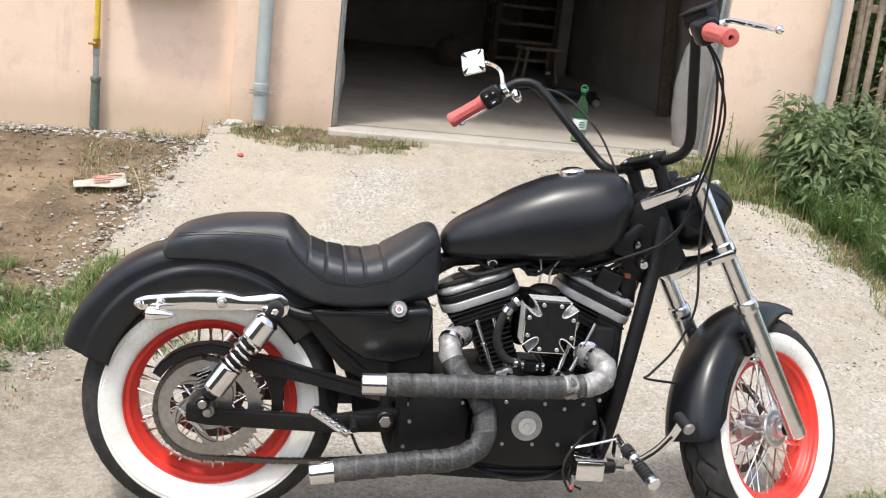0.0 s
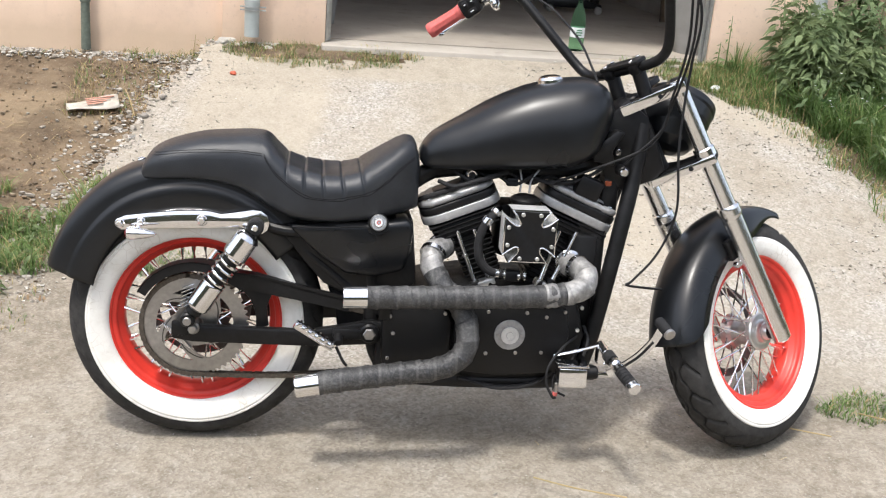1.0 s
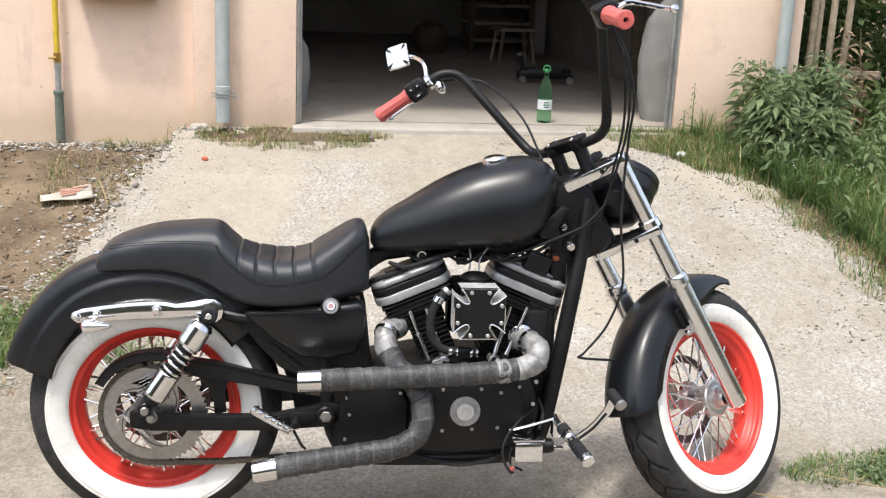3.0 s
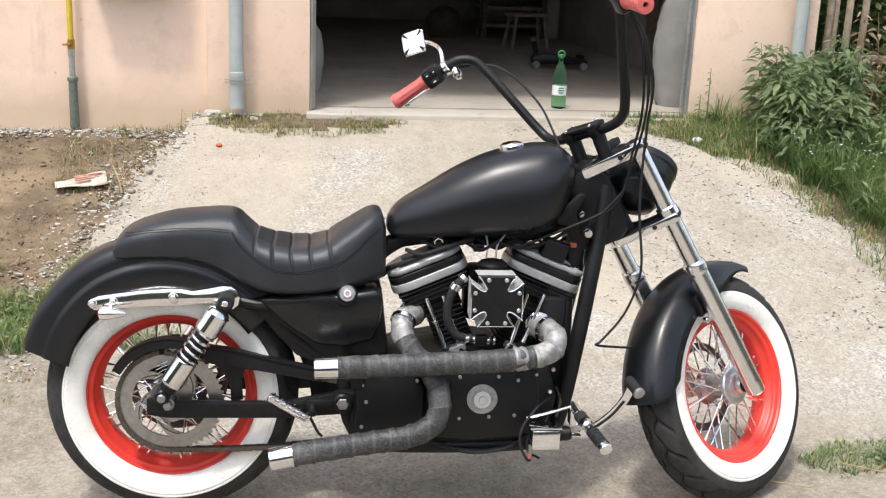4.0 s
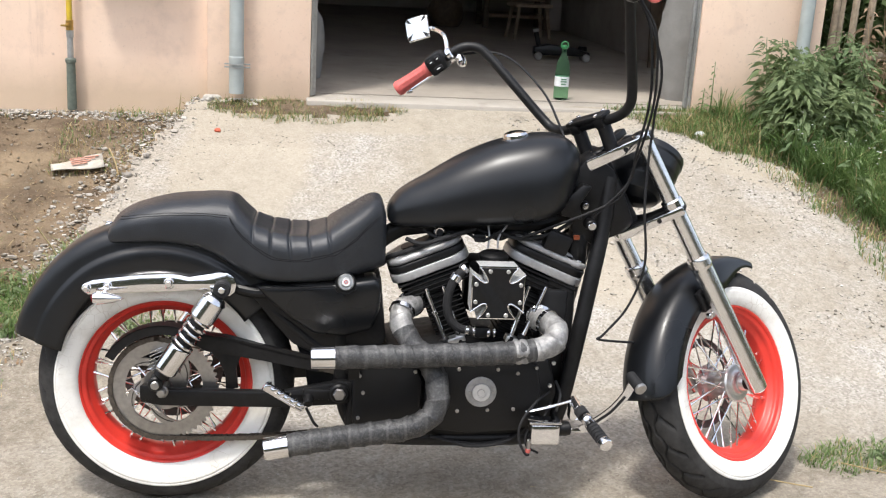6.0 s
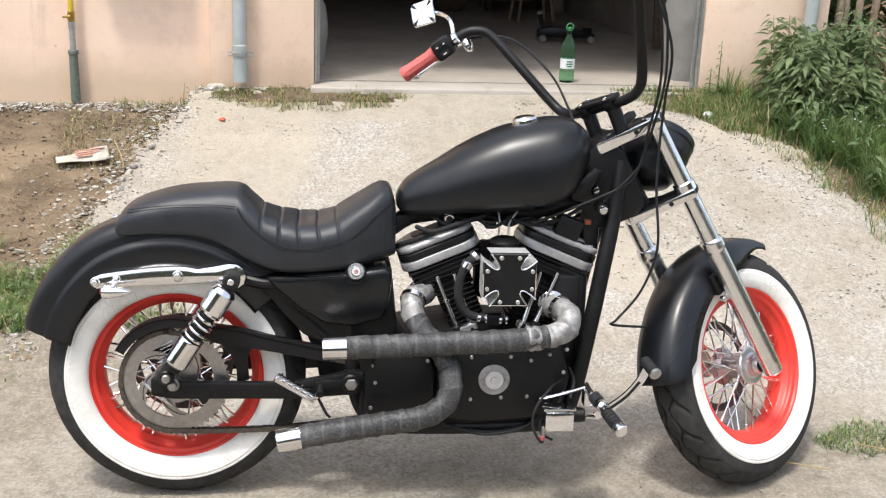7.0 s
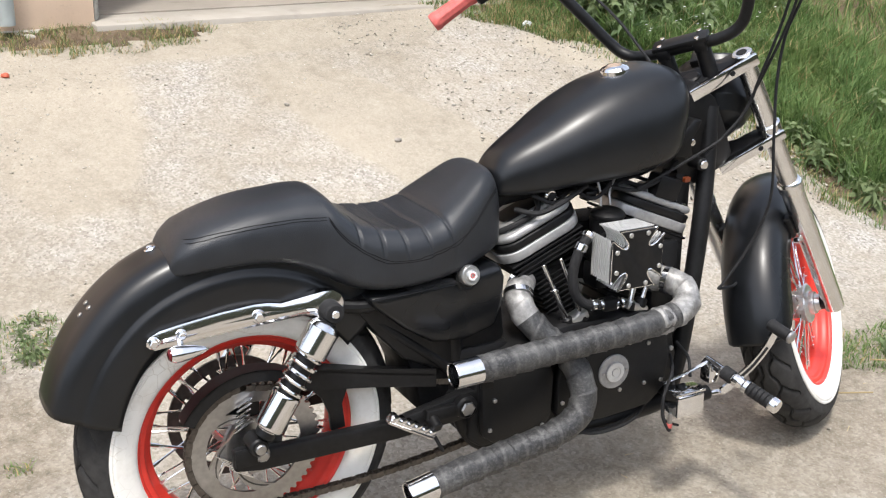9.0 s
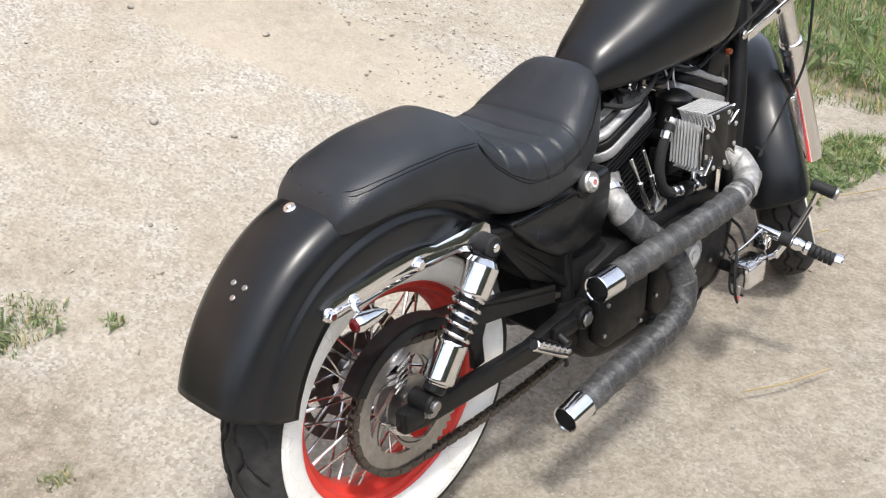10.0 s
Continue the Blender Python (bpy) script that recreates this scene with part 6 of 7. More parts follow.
perch = lathe([(0, -0.013), (0.010, -0.012), (0.019, -0.007), (0.022, 0.0), (0.019, 0.007), (0.010, 0.012), (0, 0.013)], 28, m=Matrix.Translation(bar_at(-0.24) + Vector((-0.004, -0.004, -0.030))) @ Matrix.Rotation(radians(35), 4, "Z"))
part("clutch_perch", head(perch), CHROME, bar, "oval chrome clutch perch cover")
mc = Vector((0.01, -0.338, 1.178))
part("brake_reservoir", head(join(box(0.048, 0.075, 0.034, mc, 0.006), box(0.054, 0.081, 0.008, mc + Vector((0, 0, 0.02)), 0.003))), SATIN_BLACK, bar, "black brake fluid reservoir")


def iron_cross(h):
    pts = []
    for k in range(4):
        r = Matrix.Rotation(math.pi / 2 * k, 2)
        for p in ((h, -h * 0.78), (h * 1.0, h * 0.78), (h * 0.30, h * 0.22)):
            q = r @ Vector(p)
            pts.append((q.x, q.y))
    out = []
    for k in range(4):
        a = [Vector(pts[3 * k]), Vector(pts[3 * k + 1])]
        out += a
        r = Matrix.Rotation(math.pi / 2 * k, 2)
        out.append(r @ Vector((h * 0.46, h * 0.46)))
    return [(p.x, p.y) for p in out]


_mir = Vector((0.655, 0.345, 1.255))
_face = Vector((-0.50, -0.80, 0.25)).normalized()
mm = Matrix.Translation(_mir) @ (-_face).to_track_quat("Y", "Z").to_matrix().to_4x4() @ Matrix.Rotation(radians(-19), 4, "Y")
mir = part("mirror", plate(iron_cross(0.034), -0.002, 0.010, 0.002), CHROME, bar, "chrome cross shaped mirror", mm)
part("mirror_back", plate([(-0.033, -0.033), (0.033, -0.033), (0.033, 0.033), (-0.033, 0.033)], 0.003, 0.012, 0.002), SCREW_ZINC, mir, m=mm)
for k in range(4):
    part("corner_slot", box(0.016, 0.004, 0.006, (0.034, 0, 0), 0.0015), RUBBER, mir, m=mm @ Matrix.Translation((0, 0.001, 0)) @ Matrix.Rotation(radians(45 + 90 * k), 4, "Y"))
stem_end = HEAD @ side_of(bar_at(-0.05), 1)
part("mirror_stem", tube([_mir + Vector((0.004, 0.012, 0.0)), _mir + Vector((0.05, 0.02, 0.0)), stem_end.lerp(_mir, 0.35) + Vector((0.02, 0, 0.03)), stem_end + Vector((0, 0, 0.012))], 0.006, 10), CHROME, mir, "curved chrome mirror stem")


# cables
def cable(points, r=0.0034, label="black control cable", mat=None):
    return part("cable", tube(points, r, 8, 8), mat or RUBBER, bike, label)


cable([HEAD @ side_of(bar_at(-0.05), -1), (1.165, -0.29, 1.30), (1.195, -0.245, 1.18), (1.203, -0.20, 1.08), (1.19, -0.15, 0.96), (1.17, -0.12, 0.87), (1.12, -0.11, 0.83), (1.00, -0.10, 0.775), (0.92, -0.09, 0.74)])
cable([HEAD @ side_of(bar_at(-0.1), -1), (1.155, -0.275, 1.31), (1.183, -0.24, 1.20), (1.195, -0.20, 1.10), (1.185, -0.16, 0.98), (1.18, -0.13, 0.90), (1.10, -0.10, 0.80)])
cable([HEAD @ Vector((0.02, -0.33, 1.165)), (1.197, -0.26, 1.22), (1.212, -0.20, 1.08), (1.21, -0.19, 0.97), (1.208, -0.20, 0.85), (1.225, -0.19, 0.70), (1.20, -0.16, 0.58), (1.145, -0.15, 0.50), (1.13, -0.15, 0.485), (1.20, -0.12, 0.47), (1.27, -0.06, 0.45)])
cable([HEAD @ side_of(bar_at(-0.05), 1) , (0.86, 0.27, 1.20), (0.93, 0.22, 1.175), (1.0, 0.15, 1.10), (1.03, 0.08, 1.03), (1.045, 0.03, 0.98)])
cable([(1.02, -0.13, 0.30), (0.99, -0.18, 0.27), (0.95, -0.20, 0.25), (0.945, -0.21, 0.21), (0.975, -0.225, 0.195)], 0.003)
cable([(1.015, -0.13, 0.33), (0.965, -0.20, 0.325), (0.925, -0.225, 0.280), (0.920, -0.232, 0.235), (0.940, -0.230, 0.195), (0.950, -0.226, 0.190)], 0.0035)
cable([(1.03, -0.13, 0.36), (1.035, -0.17, 0.335), (1.02, -0.20, 0.300)], 0.004)
cable([(1.00, -0.12, 0.245), (0.93, -0.13, 0.205), (0.85, -0.14, 0.185), (0.76, -0.14, 0.19), (0.70, -0.14, 0.205)], 0.005)
cable([(0.97, -0.12, 0.235), (0.90, -0.15, 0.195), (0.80, -0.15, 0.182), (0.72, -0.13, 0.20)], 0.004)
cable([(0.62, -0.05, 0.72), (0.66, -0.085, 0.715), (0.72, -0.09, 0.735), (0.80, -0.06, 0.755)], 0.006)
cable([(0.86, -0.05, 0.745), (0.92, -0.08, 0.735), (1.00, -0.07, 0.75), (1.06, -0.05, 0.78)], 0.005)
wires = part("coil_block", box(0.07, 0.05, 0.055, (1.02, -0.055, 0.725), 0.008, Matrix.Rotation(radians(20), 4, "Y")), SATIN_BLACK, bike, "black ignition coil")
part("marker", box(0.016, 0.012, 0.012, (1.068, -0.078, 0.742), 0.002), ORANGE_LENS, wires)
part("horn", rod((1.065, 0.05, 0.66), (1.065, 0.085, 0.66), 0.045, steps=24), SATIN_BLACK, bike)


# ---------------------------------------------------------------- foot controls
def knurled_peg(a, b, label, parent=bike, name="foot_peg"):
    a, b = Vector(a), Vector(b)
    L = (b - a).length
    m = toward(a, b)
    peg = part(name, lathe([(0, 0), (0.011, 0), (0.012, 0.01), (0.012, L * 0.22), (0.015, L * 0.24), (0.016, L * 0.32), (0.013, L * 0.36), (0.013, L * 0.40), (0.0165, L * 0.43), (0.0165, L * 0.49), (0.0, L * 0.50)], 24, m=m), CHROME, parent, label)
    part("knurled_ring", lathe([(0.0135, L * 0.02), (0.0165, L * 0.03), (0.0165, L * 0.20), (0.0135, L * 0.21)], 24, m=m), RUBBER, peg)
    for q in range(5):
        z0 = 0.50 + 0.078 * q
        part("rubber_ring", lathe([(0, L * z0), (0.0145, L * z0), (0.0163, L * (z0 + 0.012)), (0.0163, L * (z0 + 0.062)), (0.0145, L * (z0 + 0.074)), (0, L * (z0 + 0.078))], 24, m=m), RUBBER, peg)
    part("end_cap", lathe([(0, L * 0.875), (0.0165, L * 0.875), (0.0175, L * 0.89), (0.0175, L * 0.98), (0.0155, L), (0, L)], 24, m=m), CHROME, peg, "chrome end cap")
    return peg


ctl = part("forward_control", join(box(0.075, 0.055, 0.052, (0.985, -0.225, 0.255), 0.004), box(0.085, 0.05, 0.006, (0.985, -0.225, 0.286), 0.002)), CHROME, bike, "chrome master cylinder box of the foot brake")
part("mount_arm", join(rod((0.99, -0.10, 0.25), (0.99, -0.20, 0.25), 0.014), box(0.05, 0.02, 0.04, (1.03, -0.20, 0.255), 0.005), rod((1.02, -0.225, 0.262), (1.055, -0.225, 0.265), 0.018, steps=20)), SATIN_BLACK, ctl)
part("brake_switch", rod((0.950, -0.225, 0.232), (0.948, -0.225, 0.205), 0.006, steps=12), STEEL, ctl)
part("switch_tip", rod((0.948, -0.225, 0.207), (0.947, -0.225, 0.196), 0.007, steps=12), RED_GRIP, ctl)
part("push_rod", rod((1.05, -0.228, 0.262), (1.095, -0.235, 0.262), 0.007, steps=12), CHROME, ctl)
knurled_peg((1.068, -0.252, 0.327), (1.108, -0.397, 0.287), "rubber and chrome foot peg", ctl)
part("peg_mount", join(box(0.03, 0.035, 0.05, (1.065, -0.215, 0.312), 0.005), rod((1.062, -0.20, 0.335), (1.068, -0.255, 0.326), 0.012, steps=16)), CHROME, ctl)
def flat_bar(points, wide, thick):
    """A flat bar on edge along a smooth line."""
    line = glide(points, 8)
    secs = []
    for i, q in enumerate(line):
        d = (line[min(i + 1, len(line) - 1)] - line[max(i - 1, 0)]).normalized()
        n = Vector((0, -1, 0)) - d * d.dot(Vector((0, -1, 0)))
        n.normalize()
        w = d.cross(n) * (wide / 2)
        n *= thick / 2
        secs.append([q - w - n, q + w - n, q + w + n, q - w + n])
    return loft(secs)


ARM = [(1.078, -0.246, 0.268), (1.112, -0.252, 0.292), (1.150, -0.262, 0.328), (1.180, -0.272, 0.372), (1.195, -0.280, 0.412)]
ped = part("brake_pedal", flat_bar(ARM, 0.021, 0.006), CHROME, bike, "chrome forward brake pedal with a slotted arm")
part("arm_slot", flat_bar([Vector(q) - Vector((0, 0.0012, 0)) for q in ARM[1:4]], 0.007, 0.0058), RUBBER, ped)
part("pedal_rubber", rod((1.192, -0.262, 0.424), (1.203, -0.318, 0.410), 0.0145, steps=20), RUBBER, ped)
part("pedal_cap", rod((1.203, -0.316, 0.4105), (1.205, -0.325, 0.408), 0.0155, steps=20), STEEL, ped)
part("linkage", tube([(0.94, -0.20, 0.300), (1.0, -0.21, 0.318), (1.06, -0.215, 0.338)], 0.004, 8), CHROME, ctl)
rp = part("passenger_peg", join(rod((0.262, -0.165, 0.350), (0.362, -0.165, 0.288), 0.0125, steps=16), *[box(0.012, 0.030, 0.012, (0.275 + 0.017 * k, -0.165, 0.350 - 0.0105 * k), 0.003) for k in range(6)]), CHROME, bike, "folded chrome passenger foot peg")
part("peg_bracket", join(rod((0.375, -0.12, 0.32), (0.375, -0.165, 0.30), 0.012), box(0.10, 0.02, 0.03, (0.41, -0.135, 0.318), 0.006)), SATIN_BLACK, rp)
part("peg_spring", tube([(0.37, -0.15, 0.285), (0.39, -0.15, 0.245), (0.40, -0.14, 0.23)], 0.004, 8), RUBBER, rp)
stand = part("side_stand", join(rod((0.93, 0.14, 0.20), (0.96, 0.30, 0.035), 0.011), box(0.05, 0.03, 0.008, (0.962, 0.305, 0.030), 0.003)), SATIN_BLACK, bike, "black side stand folded out")


# ---------------------------------------------------------------- pipes on the wall
def drainpipe(x, z0, label):
    y = WALL_Y - 0.066
    pipe = thing("drainpipe", label, "drainpipe", Matrix.Translation((x, y, z0)))
    part("pipe", lathe([(0.034, 0), (0.0375, 0), (0.0375, 0.16), (0.0395, 0.165), (0.0395, 0.185), (0.0365, 0.19), (0.0365, 2.6), (0.033, 2.6)], 32, m=Matrix.Rotation(radians(90), 4, "X")), PIPE_GREY, pipe)
    for dz in (0.130, 0.146, 1.35, 1.366):
        b = join(lathe([(0.0395, 0), (0.0425, 0.001), (0.0425, 0.006), (0.0395, 0.007)], 28, closed=True, m=Matrix.Translation((0, 0, dz)) @ Matrix.Rotation(radians(90), 4, "X")), box(0.03, 0.006, 0.007, (0.055, 0, dz + 0.003), 0.001), box(0.022, 0.006, 0.007, (-0.05, 0, dz + 0.003), 0.001))
        part("clip", b, PIPE_STEEL, pipe, "pale metal pipe clip")
    part("bracket", box(0.012, 0.06, 0.012, (0, 0.05, 0.14), 0.002), PIPE_STEEL, pipe)
    return pipe


drainpipe(0.094, 0.645, "grey plastic drainpipe on the salmon wall")
drainpipe(3.163, 0.62, "grey plastic drainpipe behind tall weeds")

gx, gy = -0.735, WALL_Y + 0.004
gas = thing("gas_pipe", "yellow gas riser with a brass valve and green sleeve", "gas pipe", Matrix.Translation((gx, gy, 0.5)))
part("riser", rod((0, 0, 0.47), (0, 0, 2.6), 0.0145, steps=20), PIPE_YELLOW, gas, "yellow painted riser")
part("coupling", join(rod((0, 0, 0.265), (0, 0, 0.425), 0.0155, steps=20), rod((0, 0, 0.385), (0, 0, 0.425), 0.0185, steps=8)), PIPE_STEEL, gas, "pale steel coupling")
valve = part("valve", join(rod((0, 0, 0.42), (0, 0, 0.475), 0.019, steps=8), rod((0, 0, 0.447), (-0.012, -0.03, 0.447), 0.009), box(0.036, 0.007, 0.010, (-0.020, -0.032, 0.447), 0.002)), BRASS, gas, "brass valve with a small lever")
part("sleeve", rod((0, 0, 0.02), (0, 0, 0.275), 0.024, 0.022, steps=20), PIPE_GREEN, gas, "dark green sleeve")
part("sleeve_collar", rod((0, 0, 0.258), (0, 0, 0.282), 0.027, steps=20), PIPE_GREEN, gas)
part("pipe_clip", box(0.01, 0.06, 0.02, (0, 0.04, 0.9), 0.002), PIPE_STEEL, gas)

cab = thing("meter_cabinet", "brown metal meter cabinet on the house wall", "cabinet", Matrix.Translation((-0.425, WALL_Y + 0.048, 1.255)))
part("body", box(0.40, 0.14, 0.55, (0, -0.0715, 0.275), 0.006), DARK_WOOD, cab)
part("door", box(0.37, 0.008, 0.51, (0, -0.1465, 0.275), 0.003), DARK_WOOD, cab)
part("door_lock", rod((0.14, -0.150, 0.27), (0.14, -0.158, 0.27), 0.012), STEEL, cab)


# ---------------------------------------------------------------- stones and litter
def pebble_mesh(r, seed, flat=0.62):
    bm = bmesh.new()
    bmesh.ops.create_icosphere(bm, subdivisions=2, radius=1)
    for v in bm.verts:
        k = 1 + 0.30 * noise.noise(v.co * 1.3 + Vector((seed * 3.1, 0, 0)))
        v.co = Vector((v.co.x * k, v.co.y * k * 0.8, v.co.z * k * flat)) * r
    return bm


def rubble(name, spots, label, material):
    """Loose stones nobody would count, in one mesh."""
    protos = []
    for k in range(6):
        bm = bmesh.new()
        bmesh.ops.create_icosphere(bm, subdivisions=1, radius=1)
        for v in bm.verts:
            v.co *= 1 + 0.35 * noise.noise(v.co * 1.5 + Vector((k * 5.3, 1, 0)))
        protos.append(([v.co.copy() for v in bm.verts], [[v.index for v in f.verts] for f in bm.faces]))
        bm.free()
    V, F = [], []
    rng = random.Random(7)
    for x, y, r in spots:
        vs, fs = protos[rng.randrange(6)]
        m = Matrix.Rotation(rng.uniform(0, 6.28), 3, "Z") @ Matrix.Rotation(rng.uniform(-0.4, 0.4), 3, "X")
        z = (rise(x, y) if on_slab(x, y) else ground_z(x, y) - 0.018) + r * 0.25
        sx, sy, sz = r, r * rng.uniform(0.6, 1), r * rng.uniform(0.4, 0.75)
        o = len(V)
        V += [(m @ Vector((v.x * sx, v.y * sy, v.z * sz))) + Vector((x, y, z)) for v in vs]
        F += [[i + o for i in f] for f in fs]
    me = bpy.data.meshes.new(name)
    me.from_pydata(V, [], F)
    me.materials.append(material)
    smooth_shade(me, 35)
    return tagged(new(name, me), label, "stones", kind="stuff")


def gravel_material(name, tones):
    m = Nodes(name)
    isl = m.t.nodes.new("ShaderNodeNewGeometry").outputs["Random Per Island"]
    c = m.ramp(isl, list(zip((0.0, 0.45, 0.8, 1.0), tones)))
    n = m.noise(60, 4)
    return m.color(m.mix(m.ramp(n, [(0.4, 0), (0.7, 0.3)]), c, (0.22, 0.18, 0.13))).put(0.9, 0, 0.25).bump(n, 0.3, 0.003).mat


GRAVEL = gravel_material("mixed_pale_gravel", ((0.20, 0.18, 0.15), (0.33, 0.30, 0.255), (0.43, 0.405, 0.36), (0.60, 0.58, 0.54)))
CLOD = gravel_material("dry_soil_clods", ((0.075, 0.054, 0.036), (0.15, 0.112, 0.076), (0.25, 0.195, 0.135), (0.36, 0.30, 0.22)))
rng = random.Random(3)
spots, clods = [], []
for k in range(900):                      # broken edge of the slab
    y = rng.uniform(0.8, 3.0)
    x = line_x(KERB, y) + rng.gauss(-0.05, 0.08)
    spots.append((x, y, rng.uniform(0.004, 0.011) * (2.2 if rng.random() < 0.07 else 1)))
for k in range(1500):                      # on the bare soil
    x, y = rng.uniform(-2.0, -0.15), rng.uniform(0.8, 3.05)
    if x < line_x(KERB, y):
        (spots if k % 5 == 0 else clods).append((x, y, rng.uniform(0.003, 0.009) * (2.2 if rng.random() < 0.06 else 1)))
for k in range(1100):                      # debris in the ditch beside the slab
    y = rng.uniform(1.2, 3.0)
    x = line_x(KERB, y) - abs(rng.gauss(0.03, 0.13))
    (clods if k % 3 == 0 else spots).append((x, y, rng.uniform(0.004, 0.012) * (1.9 if rng.random() < 0.10 else 1)))
for k in range(700):                       # rubble along the house wall
    x = rng.uniform(-2.2, -0.1)
    spots.append((x, rng.uniform(2.93, 3.075), rng.uniform(0.005, 0.016)))
for k in range(160):                       # foot of the walls
    x = rng.uniform(-1.6, 0.5)
    spots.append((x, rng.uniform(2.9, 3.02) + (0.05 if x < -0.06 else 0), rng.uniform(0.004, 0.012)))
for k in range(4200):                      # pebbles washed out of the slope
    x, y = rng.uniform(-0.6, 3.1), rng.uniform(0.9, 2.95)
    if noise.noise((x * 0.9, y * 0.9, 3)) > -0.15 or x > 1.7:
        spots.append((x, y, rng.uniform(0.003, 0.008) * (1.0 if x > 1.5 else 0.6) * (1.7 if rng.random() < 0.05 else 1)))
for k in range(500):                       # along the verge
    y = rng.uniform(0.2, 2.9)
    spots.append((line_x(VERGE, y) + rng.gauss(0.02, 0.08), y, rng.uniform(0.004, 0.010)))
for k in range(2600):                      # loose grit on the slab
    x, y = rng.uniform(-1.2, 3.2), rng.uniform(-1.0, 2.98)
    spots.append((x, y, rng.uniform(0.0015, 0.0042) * (1.9 if rng.random() < 0.05 else 1)))
rubble("soil_clods", clods, "dry brown soil clods and crumbs", CLOD)
rubble("gravel", spots, "loose pale gravel and grit scattered over soil and concrete", GRAVEL)


def stone(x, y, r, label, seed, mat=STONE, name="stone"):
    bm = pebble_mesh(r, seed)
    z = (rise(x, y) if on_slab(x, y) else ground_z(x, y) - 0.02) + r * 0.35
    return tagged(part(name, bm, mat, m=Matrix.Translation((x, y, z)) @ Matrix.Rotation(seed, 4, "Z"), smooth=60), label, "stone")


for i, (x, y, r) in enumerate(((-0.985, 2.02, 0.030), (-0.36, 2.18, 0.022), (-0.46, 1.86, 0.024), (-0.50, 1.78, 0.028), (-0.43, 1.95, 0.020), (-0.30, 2.36, 0.020), (-0.62, 1.95, 0.016), (-0.70, 1.88, 0.014))):
    stone(x, y, r, "rounded grey field stone lying on the brown soil", i)
for i, (x, y, r) in enumerate(((0.66, 1.60, 0.017), (0.83, 1.42, 0.012), (1.35, 1.85, 0.016), (0.34, 1.20, 0.010), (1.02, 2.20, 0.012))):
    stone(x, y, r, "small grey pebble lying on the concrete driveway", i + 20)
stone(0.015, 2.627, 0.018, "broken red clay fragment on the driveway edge", 40, TERRACOTTA, "clay_fragment")
for i in range(34):
    x = -0.08 + 0.55 * (i / 33) + rng.uniform(-0.02, 0.02)
    ob = stone(x, 2.985 + rng.uniform(-0.03, 0.02), rng.uniform(0.010, 0.026), "crumbled cement lump at the foot of the pier", 60 + i, STUCCO_EDGE, "cement_lump")
    tagged(ob, group="crumbled plinth lumps")
plinth = part("plinth", join(box(0.10, 0.05, 0.085, (-0.03, 3.015, 0.585), 0.022), box(0.42, 0.03, 0.05, (0.26, 3.022, 0.585), 0.012)), STUCCO_EDGE, smooth=50)
tagged(plinth, "bare broken cement plinth under the pier", "plinth", kind="structure")


def newspaper():
    bm = bmesh.new()
    nx, ny = 12, 6
    rows = []
    for j in range(ny + 1):
        row = []
        for i in range(nx + 1):
            u, v = i / nx - 0.5, j / ny - 0.5
            row.append(bm.verts.new((u * 0.235, v * 0.088, 0.010 + 0.012 * math.sin(u * 5) * v + 0.006 * math.cos(v * 9 + u * 3))))
        rows.append(row)
    for j in range(ny):
        for i in range(nx):
            bm.faces.new((rows[j][i], rows[j][i + 1], rows[j + 1][i + 1], rows[j + 1][i]))
    x, y = -0.615, 2.41
    m = Matrix.Translation((x, y, ground_z(x, y) + 0.004)) @ Matrix.Rotation(radians(20), 4, "X") @ Matrix.Rotation(radians(-4), 4, "Y") @ Matrix.Rotation(radians(12), 4, "Z")
    t = thing("newspaper", "crumpled sun bleached printed paper lying on the soil", "paper", m)
    sheet = part("sheet", bm, PAPER, t)
    solid(sheet, 0.004)
    for k in range(4):
        part("print_bar", box(0.13 - 0.02 * k, 0.009, 0.002, (0.035 - 0.008 * k, 0.032 - 0.016 * k, 0.0185), 0.0005), PAPER_RED, t, "faded red print bar")
    return t


newspaper()
bag = pebble_mesh(0.040, 5, 1.6)
tagged(part("plastic_scrap", bag, PLASTIC_WHITE, m=Matrix.Translation((2.50, 2.66, 0.552)) @ Matrix.Rotation(0.5, 4, "X") @ Matrix.Diagonal((0.75, 0.5, 0.45, 1)), smooth=0), "crumpled white plastic scrap in the weeds", "litter")
tagged(part("plastic_scrap", pebble_mesh(0.022, 8, 0.8), PLASTIC_WHITE, m=Matrix.Translation((-0.31, 2.44, 0.385)), smooth=0), "crumpled pale plastic scrap beside the slab", "litter")


# ---------------------------------------------------------------- grass and weeds
def blades(name, spots, label, material, lean=0.5):
    """Grass: thin bent blades, all in one mesh."""
    V, F = [], []
    rng = random.Random(11)
    for x, y, z, h, w in spots:
        a = rng.uniform(0, 6.283)
        b = rng.uniform(0.1, lean) * h
        dx, dy = math.cos(a), math.sin(a)
        sx, sy = -dy * w, dx * w
        o = len(V)
        for t, k in ((0, 1.0), (0.5, 0.8), (0.85, 0.45)):
            cx, cy, cz = x + dx * b * t * t * 1.3, y + dy * b * t * t * 1.3, z + h * (t - 0.18 * t * t * b / h)
            V += [(cx - sx * k, cy - sy * k, cz), (cx + sx * k, cy + sy * k, cz)]
        V.append((x + dx * b * 1.3, y + dy * b * 1.3, z + h * (1 - 0.18 * b / h)))
        F += [(o, o + 1, o + 3, o + 2), (o + 2, o + 3, o + 5, o + 4), (o + 4, o + 5, o + 6)]
    me = bpy.data.meshes.new(name)
    me.from_pydata(V, [], F)
    me.materials.append(material)
    return tagged(new(name, me), label, "grass", kind="stuff")


